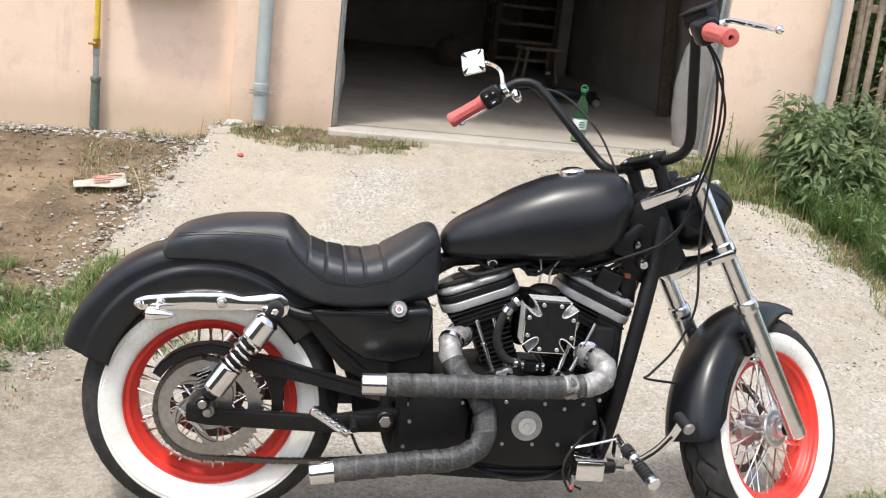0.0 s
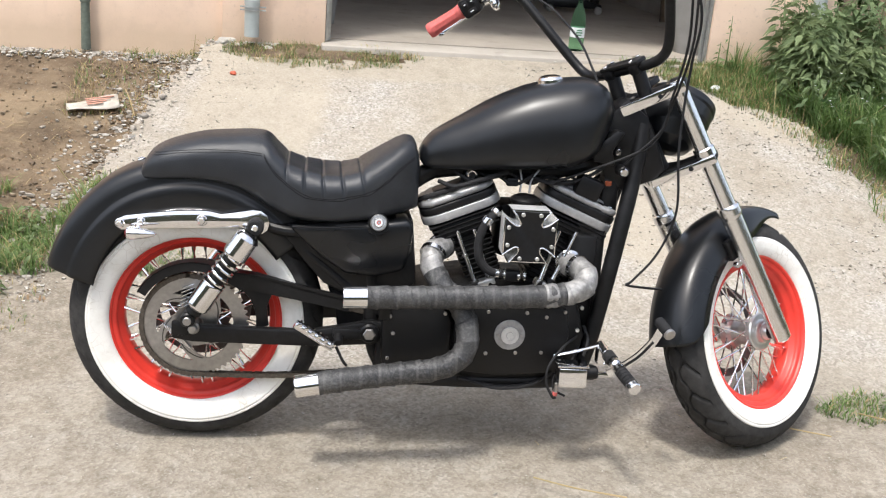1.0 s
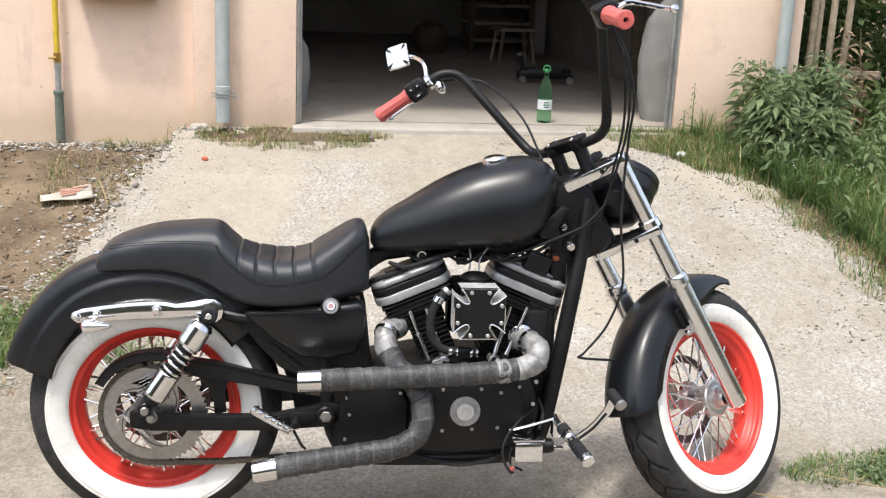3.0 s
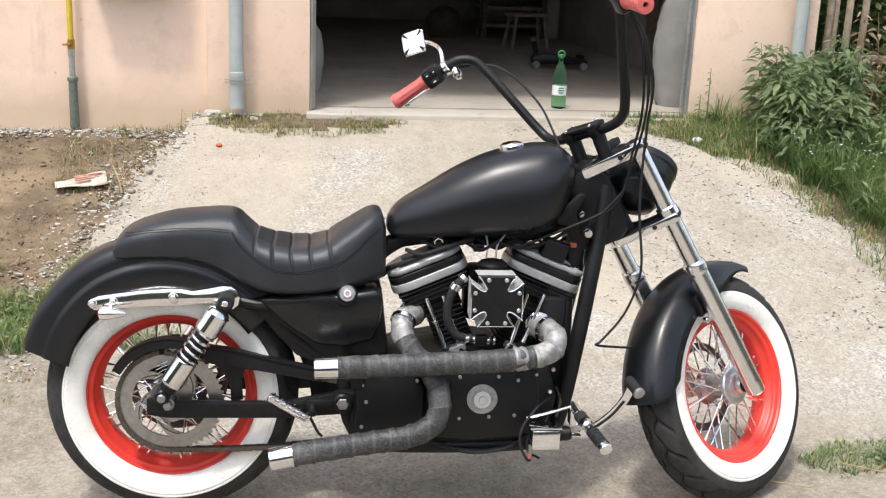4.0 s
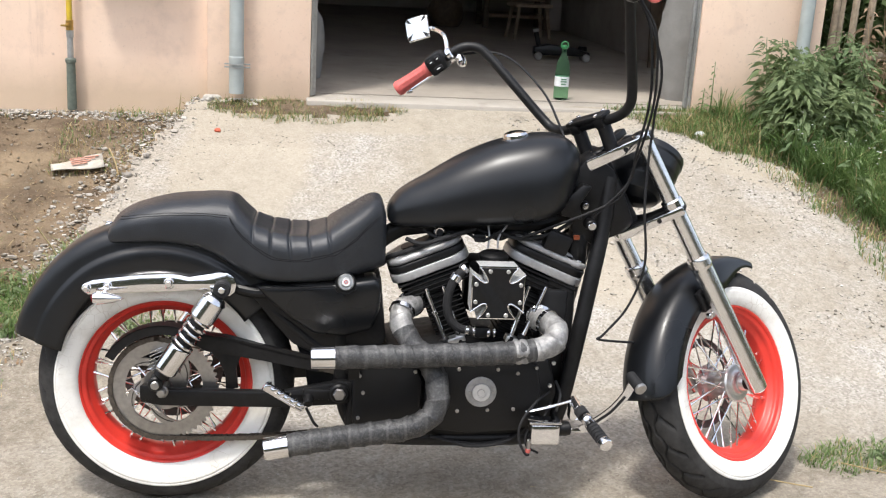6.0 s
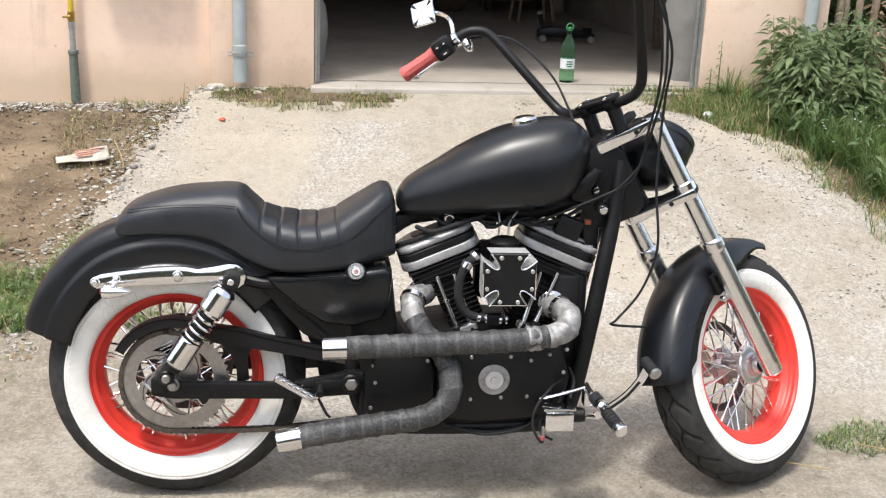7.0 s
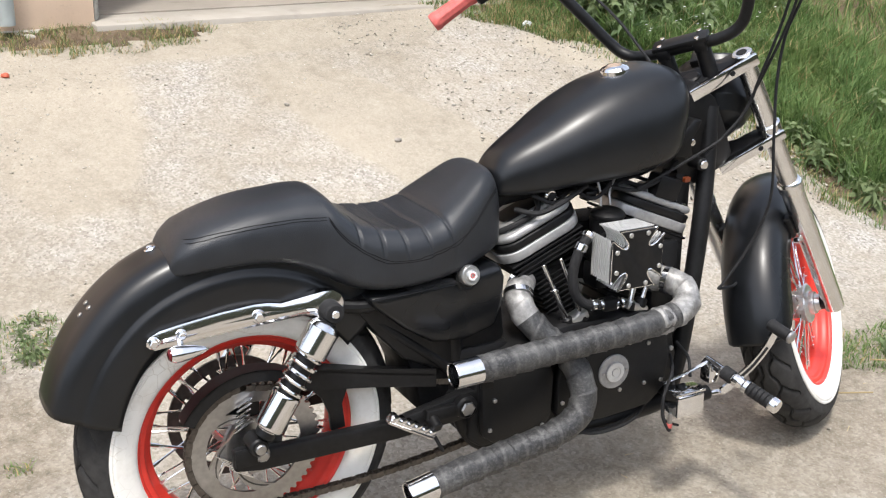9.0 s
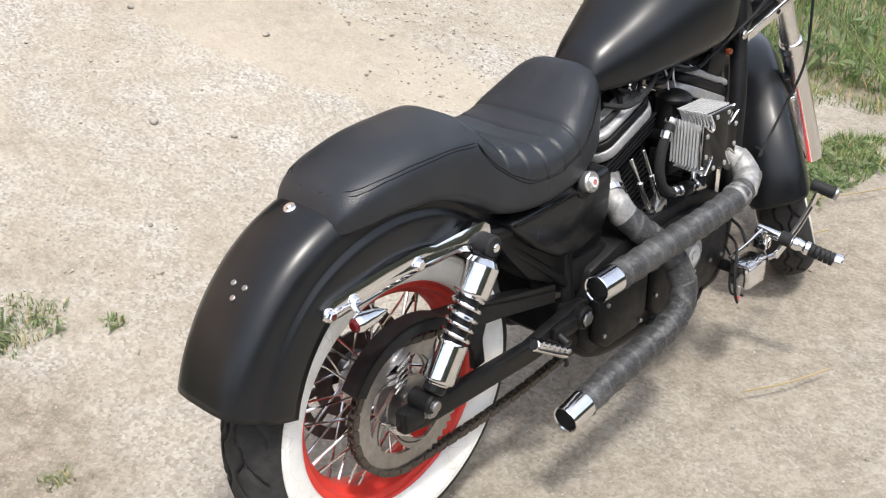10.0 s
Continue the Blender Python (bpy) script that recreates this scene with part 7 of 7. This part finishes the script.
def soil_z(x, y):
    return (rise(x, y) if on_slab(x, y) else ground_z(x, y) - (-0.002 if y > 2.6 and x > -0.1 else 0.02)) - 0.005


rng = random.Random(5)
green, dry = [], []


def scatter(n, x0, x1, y0, y1, h0, h1, w=0.0028, keep=lambda x, y: True, dry_share=0.12):
    for _ in range(n):
        x, y = rng.uniform(x0, x1), rng.uniform(y0, y1)
        if not keep(x, y):
            continue
        clump = 0.5 + 0.5 * noise.noise((x * 5, y * 5, 9))
        if rng.random() > 0.25 + clump:
            continue
        h = rng.uniform(h0, h1) * (0.6 + 0.7 * clump)
        (dry if rng.random() < dry_share else green).append((x, y, soil_z(x, y), h, w * rng.uniform(0.6, 1.3)))


scatter(46000, 2.7, 6.5, -0.6, 3.4, 0.05, 0.17, 0.0030, lambda x, y: x > line_x(VERGE, y) + 0.10 + 0.12 * noise.noise((x * 4, y * 4, 2)), 0.10)
scatter(26000, 2.9, 4.3, 1.0, 2.7, 0.09, 0.22, 0.0036, lambda x, y: x > line_x(VERGE, y) + 0.16 + 0.10 * noise.noise((x * 4, y * 4, 8)), 0.05)
scatter(34000, 2.45, 3.9, -0.6, 2.9, 0.015, 0.075, 0.0020, lambda x, y: -0.10 + 0.12 * noise.noise((x * 5, y * 5, 1)) < x - line_x(VERGE, y) < 0.35, 0.3)
scatter(24000, -1.9, -0.36, 0.98, 1.75, 0.02, 0.095, 0.0021, lambda x, y: x < -0.30 - 0.25 * (1.62 - y) + 0.1 * noise.noise((x * 6, y * 6, 4)) and noise.noise((x * 3.2, y * 3.2, 21)) + 0.35 * noise.noise((x * 11, y * 11, 2)) > -0.12 + 1.2 * max(0.0, 1.13 - y) + 1.2 * max(0.0, y - 1.5), 0.13)
scatter(6000, -0.05, 0.98, 2.72, 3.0, 0.008, 0.040, 0.0015, lambda x, y: (abs(x - 0.42) / 0.52) ** 2 + ((y - 2.90) / 0.17) ** 2 < 1 + 0.9 * noise.noise((x * 8, y * 8, 3)) and noise.noise((x * 13, y * 13, 6)) > -0.2, 0.5)
scatter(12000, 2.0, 2.85, 2.5, 3.0, 0.012, 0.055, 0.0018, lambda x, y: x > 2.85 - (y - 2.2) * 1.0 + 0.08 * noise.noise((x * 7, y * 7, 5)), 0.28)
scatter(330, -0.55, -0.1, 2.94, 3.06, 0.015, 0.06, 0.0020, dry_share=0.55)
scatter(160, -1.4, -0.55, 2.94, 3.06, 0.012, 0.05, 0.0020, dry_share=0.75)
scatter(900, -0.75, -0.3, 2.35, 2.9, 0.015, 0.05, 0.0020, dry_share=0.6)
scatter(6500, 1.88, 2.75, -0.10, 0.20, 0.010, 0.042, 0.0018, lambda x, y: ((x - 2.3) / 0.42) ** 2 + ((y - 0.05) / 0.13) ** 2 < 1 + 0.5 * noise.noise((x * 9, y * 9, 0)), 0.12)
scatter(3800, -0.42, 0.02, 0.88, 1.22, 0.006, 0.034, 0.0016, lambda x, y: ((x + 0.25) / 0.19) ** 2 + ((y - 1.09) / 0.12) ** 2 < 1 + 0.9 * noise.noise((x * 9, y * 9, 6)), 0.3)
scatter(70, -0.40, -0.34, 0.55, 0.60, 0.006, 0.024, 0.0018, dry_share=0.3)
scatter(110, 0.0, 0.06, 0.91, 0.96, 0.008, 0.030, 0.0018, dry_share=0.3)
scatter(1500, -1.5, -0.50, 0.60, 1.0, 0.008, 0.035, 0.0018, lambda x, y: noise.noise((x * 4, y * 4, 12)) > 0.0 + 1.4 * max(0.0, x + 0.78 + 0.1 * noise.noise((0, y * 7, 3))), 0.6)
blades("grass", green, "fresh green meadow grass beside the driveway", GRASS, 1.1)
blades("dry_grass", dry, "dry straw coloured grass among the green", DRY_GRASS, 0.9)
straw = []
for _ in range(420):
    x, y = rng.uniform(-1.7, -0.3), rng.uniform(1.35, 2.3)
    if x < line_x(KERB, y):
        straw.append((x, y, soil_z(x, y) + 0.006, rng.uniform(0.01, 0.025), 0.0016))
for _ in range(60):
    x, y = rng.uniform(0.9, 3.0), rng.uniform(-0.6, 2.4)
    straw.append((x, y, soil_z(x, y) + 0.008, 0.006, 0.0012))
flakes = []
for _ in range(1500):
    x, y = rng.uniform(-1.9, 0.0), rng.uniform(0.75, 3.0)
    if x < line_x(KERB, y) + 0.03:
        flakes.append((x, y, soil_z(x, y) + 0.008, rng.uniform(0.006, 0.014), rng.uniform(0.002, 0.005)))
blades("leaf_litter", flakes, "dead brown leaf scraps lying on the soil", LITTER, 4.0)
blades("straw_litter", straw, "dead straw lying flat on the soil", DRY_GRASS, 6.0)


def stalk(points, label, r=0.0022):
    return tagged(part("dry_stalk", tube(points, r, 6, 6), DRY_GRASS), label, "stalk")


stalk([(-0.52, 1.40, 0.20), (-0.555, 1.39, 0.27), (-0.60, 1.38, 0.345)], "pale dry stalk leaning in the grass", 0.0035)
stalk([(-0.42, 2.32, 0.345), (-0.44, 2.36, 0.40), (-0.47, 2.42, 0.445)], "pale dry stalk standing beside the slab", 0.003)
stalk([(1.62, -0.02, 0.024), (1.70, -0.10, 0.026), (1.82, -0.16, 0.026)], "dry straw lying on the concrete")
stalk([(1.98, -0.02, 0.03), (2.12, -0.12, 0.034), (2.28, -0.20, 0.035)], "dry straw lying on the concrete")
stalk([(0.88, -0.36, 0.014), (0.98, -0.42, 0.016), (1.10, -0.47, 0.018)], "dry straw lying on the concrete")


def weed(x, y, h, leaves, label, seed, spread=0.10, size=0.05, mat=WEED):
    """A tall weed: a leaning stem with toothed leaves in whorls."""
    rng = random.Random(seed)
    z0 = soil_z(x, y)
    t = thing("weed", label, "weed", Matrix.Translation((x, y, z0)), "tall weeds by the pier")
    lx, ly = rng.uniform(-0.16, 0.16) * h, rng.uniform(-0.2, 0.1) * h
    stem = [(0, 0, 0), (lx * 0.3, ly * 0.3, h * 0.35), (lx * 0.7, ly * 0.7, h * 0.7), (lx, ly, h)]
    line = glide(stem, 10)
    part("stem", tube(stem, 0.004, 6, 6, radius_at=lambda k: 0.0045 - 0.003 * k), mat, t)
    V, F = [], []
    for k in range(leaves):
        u = 0.12 + 0.88 * (k + rng.random()) / leaves
        p = line[min(len(line) - 1, int(u * (len(line) - 1)))]
        a = k * 2.4 + rng.uniform(-0.5, 0.5)
        L = size * rng.uniform(0.8, 1.75) * (1.35 - 0.75 * u)
        W = L * rng.uniform(0.14, 0.23)
        d = Vector((math.cos(a), math.sin(a), rng.uniform(-0.15, 0.55))).normalized()
        s = Matrix.Rotation(rng.gauss(0, 0.7), 3, d) @ d.cross(Vector((0, 0, 1))).normalized()
        up = s.cross(d)
        stalk_l = spread * rng.uniform(0.05, 0.5) * (1.2 - 0.6 * u)
        b = p + d * stalk_l
        droop = rng.uniform(0.25, 0.9)
        o = len(V)
        prof = ((0.0, 0.10), (0.12, 0.55), (0.22, 0.50), (0.32, 1.0), (0.45, 0.78), (0.55, 0.92), (0.72, 0.50), (0.86, 0.34))
        for q, w in prof:
            c = b + d * (L * q) - Vector((0, 0, 1)) * (droop * L * q * q)
            V += [c - s * W * w + up * (0.12 * W), c.copy(), c + s * W * w + up * (0.12 * W)]
        n = len(prof)
        V.append(b + d * L - Vector((0, 0, 1)) * droop * L)
        for j in range(n - 1):
            i = o + 3 * j
            F += [(i, i + 1, i + 4, i + 3), (i + 1, i + 2, i + 5, i + 4)]
        i = o + 3 * (n - 1)
        F += [(i, i + 1, o + 3 * n), (i + 1, i + 2, o + 3 * n)]
    me = bpy.data.meshes.new("foliage")
    me.from_pydata(V, [], F)
    me.materials.append(mat)
    ob = new("foliage", me)
    ob.parent = t
    return t


rng = random.Random(21)
for k in range(34):
    x = rng.uniform(2.92, 3.42)
    y = rng.uniform(2.52, 2.94)
    h = rng.uniform(0.36, 0.56) * (0.80 + 0.30 * (y - 2.4) / 0.6) * (1.0 if x > 3.0 else 0.88)
    weed(x, y, h, rng.randint(58, 80), "tall leafy green weed growing beside the salmon pier", 100 + k, 0.11, 0.066)
for k in range(14):
    x, y = rng.uniform(3.45, 4.3), rng.uniform(2.85, 3.15)
    weed(x, y, rng.uniform(0.40, 0.72), rng.randint(26, 40), "dead brown weed stalk standing in front of the fence", 700 + k, 0.10, 0.055, DEAD_BRUSH)
for k in range(10):
    x, y = rng.uniform(3.35, 4.1), rng.uniform(2.35, 2.8)
    weed(x, y, rng.uniform(0.22, 0.40), rng.randint(24, 36), "leafy green weed in the tall grass", 740 + k, 0.10, 0.055)
for k in range(16):
    x, y = rng.uniform(2.72, 3.6), rng.uniform(2.0, 2.6)
    if x > line_x(VERGE, y) + 0.12:
        weed(x, y, rng.uniform(0.14, 0.28), rng.randint(12, 20), "low leafy green weed at the edge of the driveway", 200 + k, 0.09, 0.06)
for k in range(22):
    y = rng.uniform(0.2, 2.2)
    x = line_x(VERGE, y) + rng.uniform(0.15, 1.2)
    weed(x, y, rng.uniform(0.10, 0.26), rng.randint(10, 18), "broad leafed green weed in the meadow grass", 300 + k, 0.08, 0.06)
for k in range(26):
    y = rng.uniform(0.75, 1.5)
    x = line_x(VERGE, y) + rng.uniform(0.02, 0.42)
    weed(x, y, rng.uniform(0.07, 0.15), rng.randint(18, 28), "broad leafed low weed on the verge", 760 + k, 0.07, 0.042)
for k in range(22):
    x, y = rng.gauss(2.32, 0.16), rng.gauss(0.04, 0.05)
    weed(x, y, rng.uniform(0.025, 0.060), rng.randint(16, 24), "small leafy weed growing on the concrete", 800 + k, 0.05, 0.024)
rng = random.Random(33)
for k in range(26):
    x, y = rng.uniform(-1.5, -0.62), rng.uniform(0.85, 1.55)
    weed(x, y, rng.uniform(0.05, 0.13), rng.randint(12, 22), "low leafy green weed in the grass beside the slab", 500 + k, 0.07, 0.036)
for k in range(14):
    x, y = rng.gauss(-0.26, 0.09), rng.gauss(1.10, 0.06)
    weed(x, y, rng.uniform(0.03, 0.065), rng.randint(14, 24), "small leafy weed growing through the concrete", 600 + k, 0.05, 0.017)
for i, (x, y, h) in enumerate(((2.66, 2.94, 0.30), (2.60, 2.92, 0.16), (-0.20, 3.02, 0.13))):
    weed(x, y, h, 16 if x > 0 else 7, "thin dry weed growing at the foot of the wall", 400 + i, 0.03, 0.022, GRASS if x > 0 else DRY_GRASS)


rng = random.Random(61)
V, F = [], []
for k in range(46):
    x, y = rng.uniform(2.85, 3.75), rng.uniform(2.05, 2.6)
    c = Vector((x, y, soil_z(x, y) + rng.uniform(0.16, 0.34)))
    for q in range(5):
        a = 2 * math.pi * q / 5 + k
        d, n = Vector((math.cos(a), math.sin(a), 0.35)) * 0.007, Vector((-math.sin(a), math.cos(a), 0)) * 0.003
        o = len(V)
        V += [c, c + d * 0.6 + n, c + d, c + d * 0.6 - n]
        F.append((o, o + 1, o + 2, o + 3))
me = bpy.data.meshes.new("flowers")
me.from_pydata(V, [], F)
me.materials.append(PLASTIC_WHITE)
tagged(new("flowers", me), "tiny white flowers among the green weeds", "flowers", kind="stuff")


# ---------------------------------------------------------------- fence and hedge
def fence():
    t = thing("fence", "weathered wooden pole fence with a rusty iron grid", "fence", Matrix.Translation((3.34, 3.22, 0.5)))
    rng = random.Random(9)
    for k in range(5):
        x = 0.02 + 0.075 * k + rng.uniform(-0.01, 0.01)
        part("pole", tube([(x, 0, 0), (x + rng.uniform(-0.02, 0.02), rng.uniform(-0.02, 0.02), 0.7), (x + rng.uniform(-0.03, 0.03), 0, 1.5 + rng.uniform(-0.2, 0.2))], 0.02, 8, 4, radius_at=lambda u: 0.024 - 0.006 * u), POLE_WOOD, t)
    for z in (0.45, 1.05):
        part("rail", box(0.62, 0.03, 0.05, (0.29, 0.035, z), 0.006), POLE_WOOD, t)
    for k in range(22):
        x = 0.66 + 0.085 * k
        part("bar", rod((x, 0, 0.1), (x, 0, 1.55), 0.006, steps=8), IRON, t)
    for z in (0.30, 0.70, 1.10, 1.50):
        part("grid_rail", box(1.95, 0.016, 0.022, (1.55, 0, z), 0.003), IRON, t)
    return t


fence()


def hedge(name, x0, x1, y0, y1, z0, h, count, label, seed):
    """A mass of small leaves with an uneven top and gaps."""
    rng = random.Random(seed)
    V, F = [], []
    while len(F) < count * 2:
        x, y = rng.uniform(x0, x1), rng.uniform(y0, y1)
        top = h * (0.72 + 0.4 * noise.noise((x * 1.3, y * 1.3, seed)))
        z = z0 + top * rng.random() ** 0.7
        if noise.noise((x * 3, y * 3, z * 3)) < -0.12:
            continue
        d = Vector((rng.gauss(0, 1), rng.gauss(0, 1), rng.gauss(0, 0.6))).normalized()
        s = d.cross(Vector((rng.gauss(0, 1), rng.gauss(0, 1), rng.gauss(0, 1)))).normalized()
        L, W = rng.uniform(0.05, 0.10), rng.uniform(0.014, 0.028)
        o = len(V)
        p = Vector((x, y, z))
        V += [p, p + d * L * 0.5 + s * W, p + d * L, p + d * L * 0.5 - s * W]
        F += [(o, o + 1, o + 2), (o, o + 2, o + 3)]
    me = bpy.data.meshes.new(name)
    me.from_pydata(V, [], F)
    me.materials.append(HEDGE)
    return tagged(new(name, me), label, "hedge", kind="stuff")


hedge("hedge", 3.45, 7.5, 3.5, 5.2, 0.5, 1.9, 30000, "dark green hedge behind the fence", 31)
hedge("undergrowth", 3.6, 6.5, 2.9, 3.5, 0.45, 0.55, 3500, "dense green undergrowth in front of the fence", 37)


# ---------------------------------------------------------------- in the garage
def bottle():
    t = thing("bottle", "green plastic water bottle with a ring handle on the floor", "bottle", Matrix.Translation((1.894, 3.264, FLOOR_Z)))
    m = Matrix.Rotation(radians(90), 4, "X")
    prof = [(r, z * 0.96) for r, z in [(0, 0.004), (0.030, 0.0), (0.040, 0.006), (0.042, 0.02), (0.042, 0.07), (0.040, 0.075), (0.040, 0.135), (0.042, 0.14), (0.041, 0.165), (0.0385, 0.17), (0.040, 0.178), (0.037, 0.188), (0.038, 0.198), (0.031, 0.225), (0.019, 0.255), (0.0135, 0.275), (0.0135, 0.292)]]
    part("body", lathe(prof, 32, m=m), BOTTLE, t, "green see-through body")
    part("label", lathe([(0.0408, 0.077), (0.0414, 0.079), (0.0414, 0.131), (0.0408, 0.133)], 32, m=m), PLASTIC_WHITE, t, "white paper label")
    for k, w in enumerate((0.030, 0.036, 0.026)):
        part("label_bar", box(w, 0.002, 0.006, (0, -0.0420, 0.118 - 0.013 * k)), GREEN_CAP, t)
    part("cap", rod((0, 0, 0.285), (0, 0, 0.306), 0.0155, steps=24), GREEN_CAP, t)
    ring = [(0.020 * math.cos(a), -0.003, 0.305 + 0.020 * math.sin(a)) for a in [2 * math.pi * k / 24 for k in range(25)]]
    part("ring_handle", tube(ring, 0.0042, 8, 0), GREEN_CAP, t, "green ring handle")


bottle()


def sack(x, y, r, h, label, seed, mat=SACK):
    """A slumped full sack tied at the top."""
    bm = bmesh.new()
    rows = []
    n = 36
    for j in range(25):
        u = j / 24
        k = r * (0.80 + 0.28 * math.sin(math.pi * min(1, u * 1.15)) ** 0.8) * (1 if u < 0.8 else 1 - 0.75 * ((u - 0.8) / 0.2) ** 1.5)
        row = []
        for i in range(n):
            a = 2 * math.pi * i / n
            w = 1 + 0.13 * noise.noise((math.cos(a) * 1.2 + seed, math.sin(a) * 1.2, u * 2.5)) + 0.05 * noise.noise((math.cos(a) * 4 + seed, math.sin(a) * 4, u * 11)) + 0.03 * math.sin(a * 7 + u * 9) * u
            row.append(bm.verts.new((k * w * math.cos(a), k * w * 0.85 * math.sin(a), h * u)))
        rows.append(row)
    for a, b in zip(rows, rows[1:]):
        for i in range(n):
            bm.faces.new((a[i], a[(i + 1) % n], b[(i + 1) % n], b[i]))
    bm.faces.new(rows[0])
    bm.faces.new(list(reversed(rows[-1])))
    return tagged(part("sack", bm, mat, m=Matrix.Translation((x, y, FLOOR_Z)), smooth=70), label, "sack")


sack(2.67, 3.46, 0.150, 0.72, "full white woven sack standing inside the garage opening", 1)
sack(0.50, 3.80, 0.075, 0.42, "white plastic sheet bundled inside the garage opening", 7)
sack(1.95, 8.0, 0.16, 0.30, "dark bundle of cloth in the garage", 9, DARK_WOOD)


def floor_jack():
    t = thing("floor_jack", "low black trolley jack on the garage floor", "jack", Matrix.Translation((2.42, 5.35, FLOOR_Z)) @ Matrix.Rotation(radians(-6), 4, "Z"))
    part("chassis", plate([(-0.20, 0.035), (-0.20, 0.09), (-0.10, 0.115), (0.08, 0.10), (0.22, 0.07), (0.22, 0.04)], -0.06, 0.06, 0.008), SATIN_BLACK, t)
    part("handle_socket", rod((-0.16, 0, 0.09), (-0.19, 0, 0.20), 0.018), SATIN_BLACK, t)
    part("socket_cap", rod((-0.19, 0, 0.20), (-0.195, 0, 0.225), 0.024), STEEL, t)
    part("saddle", rod((0.17, 0, 0.07), (0.17, 0, 0.11), 0.035), SATIN_BLACK, t)
    for x in (-0.17, 0.19):
        for y in (-0.075, 0.075):
            part("wheel", rod((x, y - 0.012, 0.03), (x, y + 0.012, 0.03), 0.03), STEEL, t)


floor_jack()


def stool():
    t = thing("stool", "low wooden stool standing in the dark garage", "stool", Matrix.Translation((2.56, 7.05, FLOOR_Z)) @ Matrix.Rotation(radians(12), 4, "Z"))
    part("seat", box(0.36, 0.22, 0.03, (0, 0, 0.295), 0.006), OLD_WOOD, t)
    for x in (-0.15, 0.15):
        for y in (-0.075, 0.075):
            part("leg", rod((x * 1.15, y * 1.3, 0), (x * 0.9, y, 0.285), 0.015, steps=8), OLD_WOOD, t)


stool()


def shelf():
    t = thing("shelf_rack", "dark wooden open shelf rack at the garage back wall", "shelf", Matrix.Translation((2.66, 8.25, FLOOR_Z)))
    for x in (-0.30, 0.30):
        for y in (-0.2, 0.2):
            part("post", box(0.05, 0.05, 2.0, (x, y, 1.0), 0.004), DARK_WOOD, t)
    for z in (0.12, 0.29, 0.46, 0.63, 0.80, 0.97):
        part("shelf", box(0.65, 0.44, 0.03, (0, 0, z), 0.004), OLD_WOOD, t)


shelf()
slab("garage_post", 3.00, 3.12, 8.05, 8.17, FLOOR_Z + 0.001, 2.945, PLASTER, "pale plastered post in the garage", "post", 0.01)
plank = tagged(part("plank", box(0.09, 0.025, 1.7, (3.06, 5.2, FLOOR_Z + 0.84), 0.004, Matrix.Rotation(radians(-10), 4, "X")), DARK_WOOD), "old plank leaning on the garage wall", "plank")


# ---------------------------------------------------------------- an unseen backdrop, added so chrome and black paint reflect something dark
def backdrop_strip():
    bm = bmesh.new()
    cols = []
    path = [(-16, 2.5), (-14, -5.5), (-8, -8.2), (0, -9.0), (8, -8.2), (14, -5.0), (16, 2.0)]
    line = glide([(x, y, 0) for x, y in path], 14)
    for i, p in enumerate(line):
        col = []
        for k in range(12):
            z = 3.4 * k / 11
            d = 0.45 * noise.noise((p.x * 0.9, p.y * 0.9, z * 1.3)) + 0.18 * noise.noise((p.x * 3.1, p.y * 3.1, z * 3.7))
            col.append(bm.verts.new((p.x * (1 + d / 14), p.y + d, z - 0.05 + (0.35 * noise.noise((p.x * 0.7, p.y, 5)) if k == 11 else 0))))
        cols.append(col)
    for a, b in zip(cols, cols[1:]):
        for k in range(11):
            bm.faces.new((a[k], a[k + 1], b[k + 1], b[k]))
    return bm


backdrop = part("unseen_backdrop", backdrop_strip(), BACKDROP_DARK, smooth=0)
solid(backdrop, 0.3)
tagged(backdrop, "unseen dark green backdrop added for the chrome to reflect", "hedge", kind="structure")
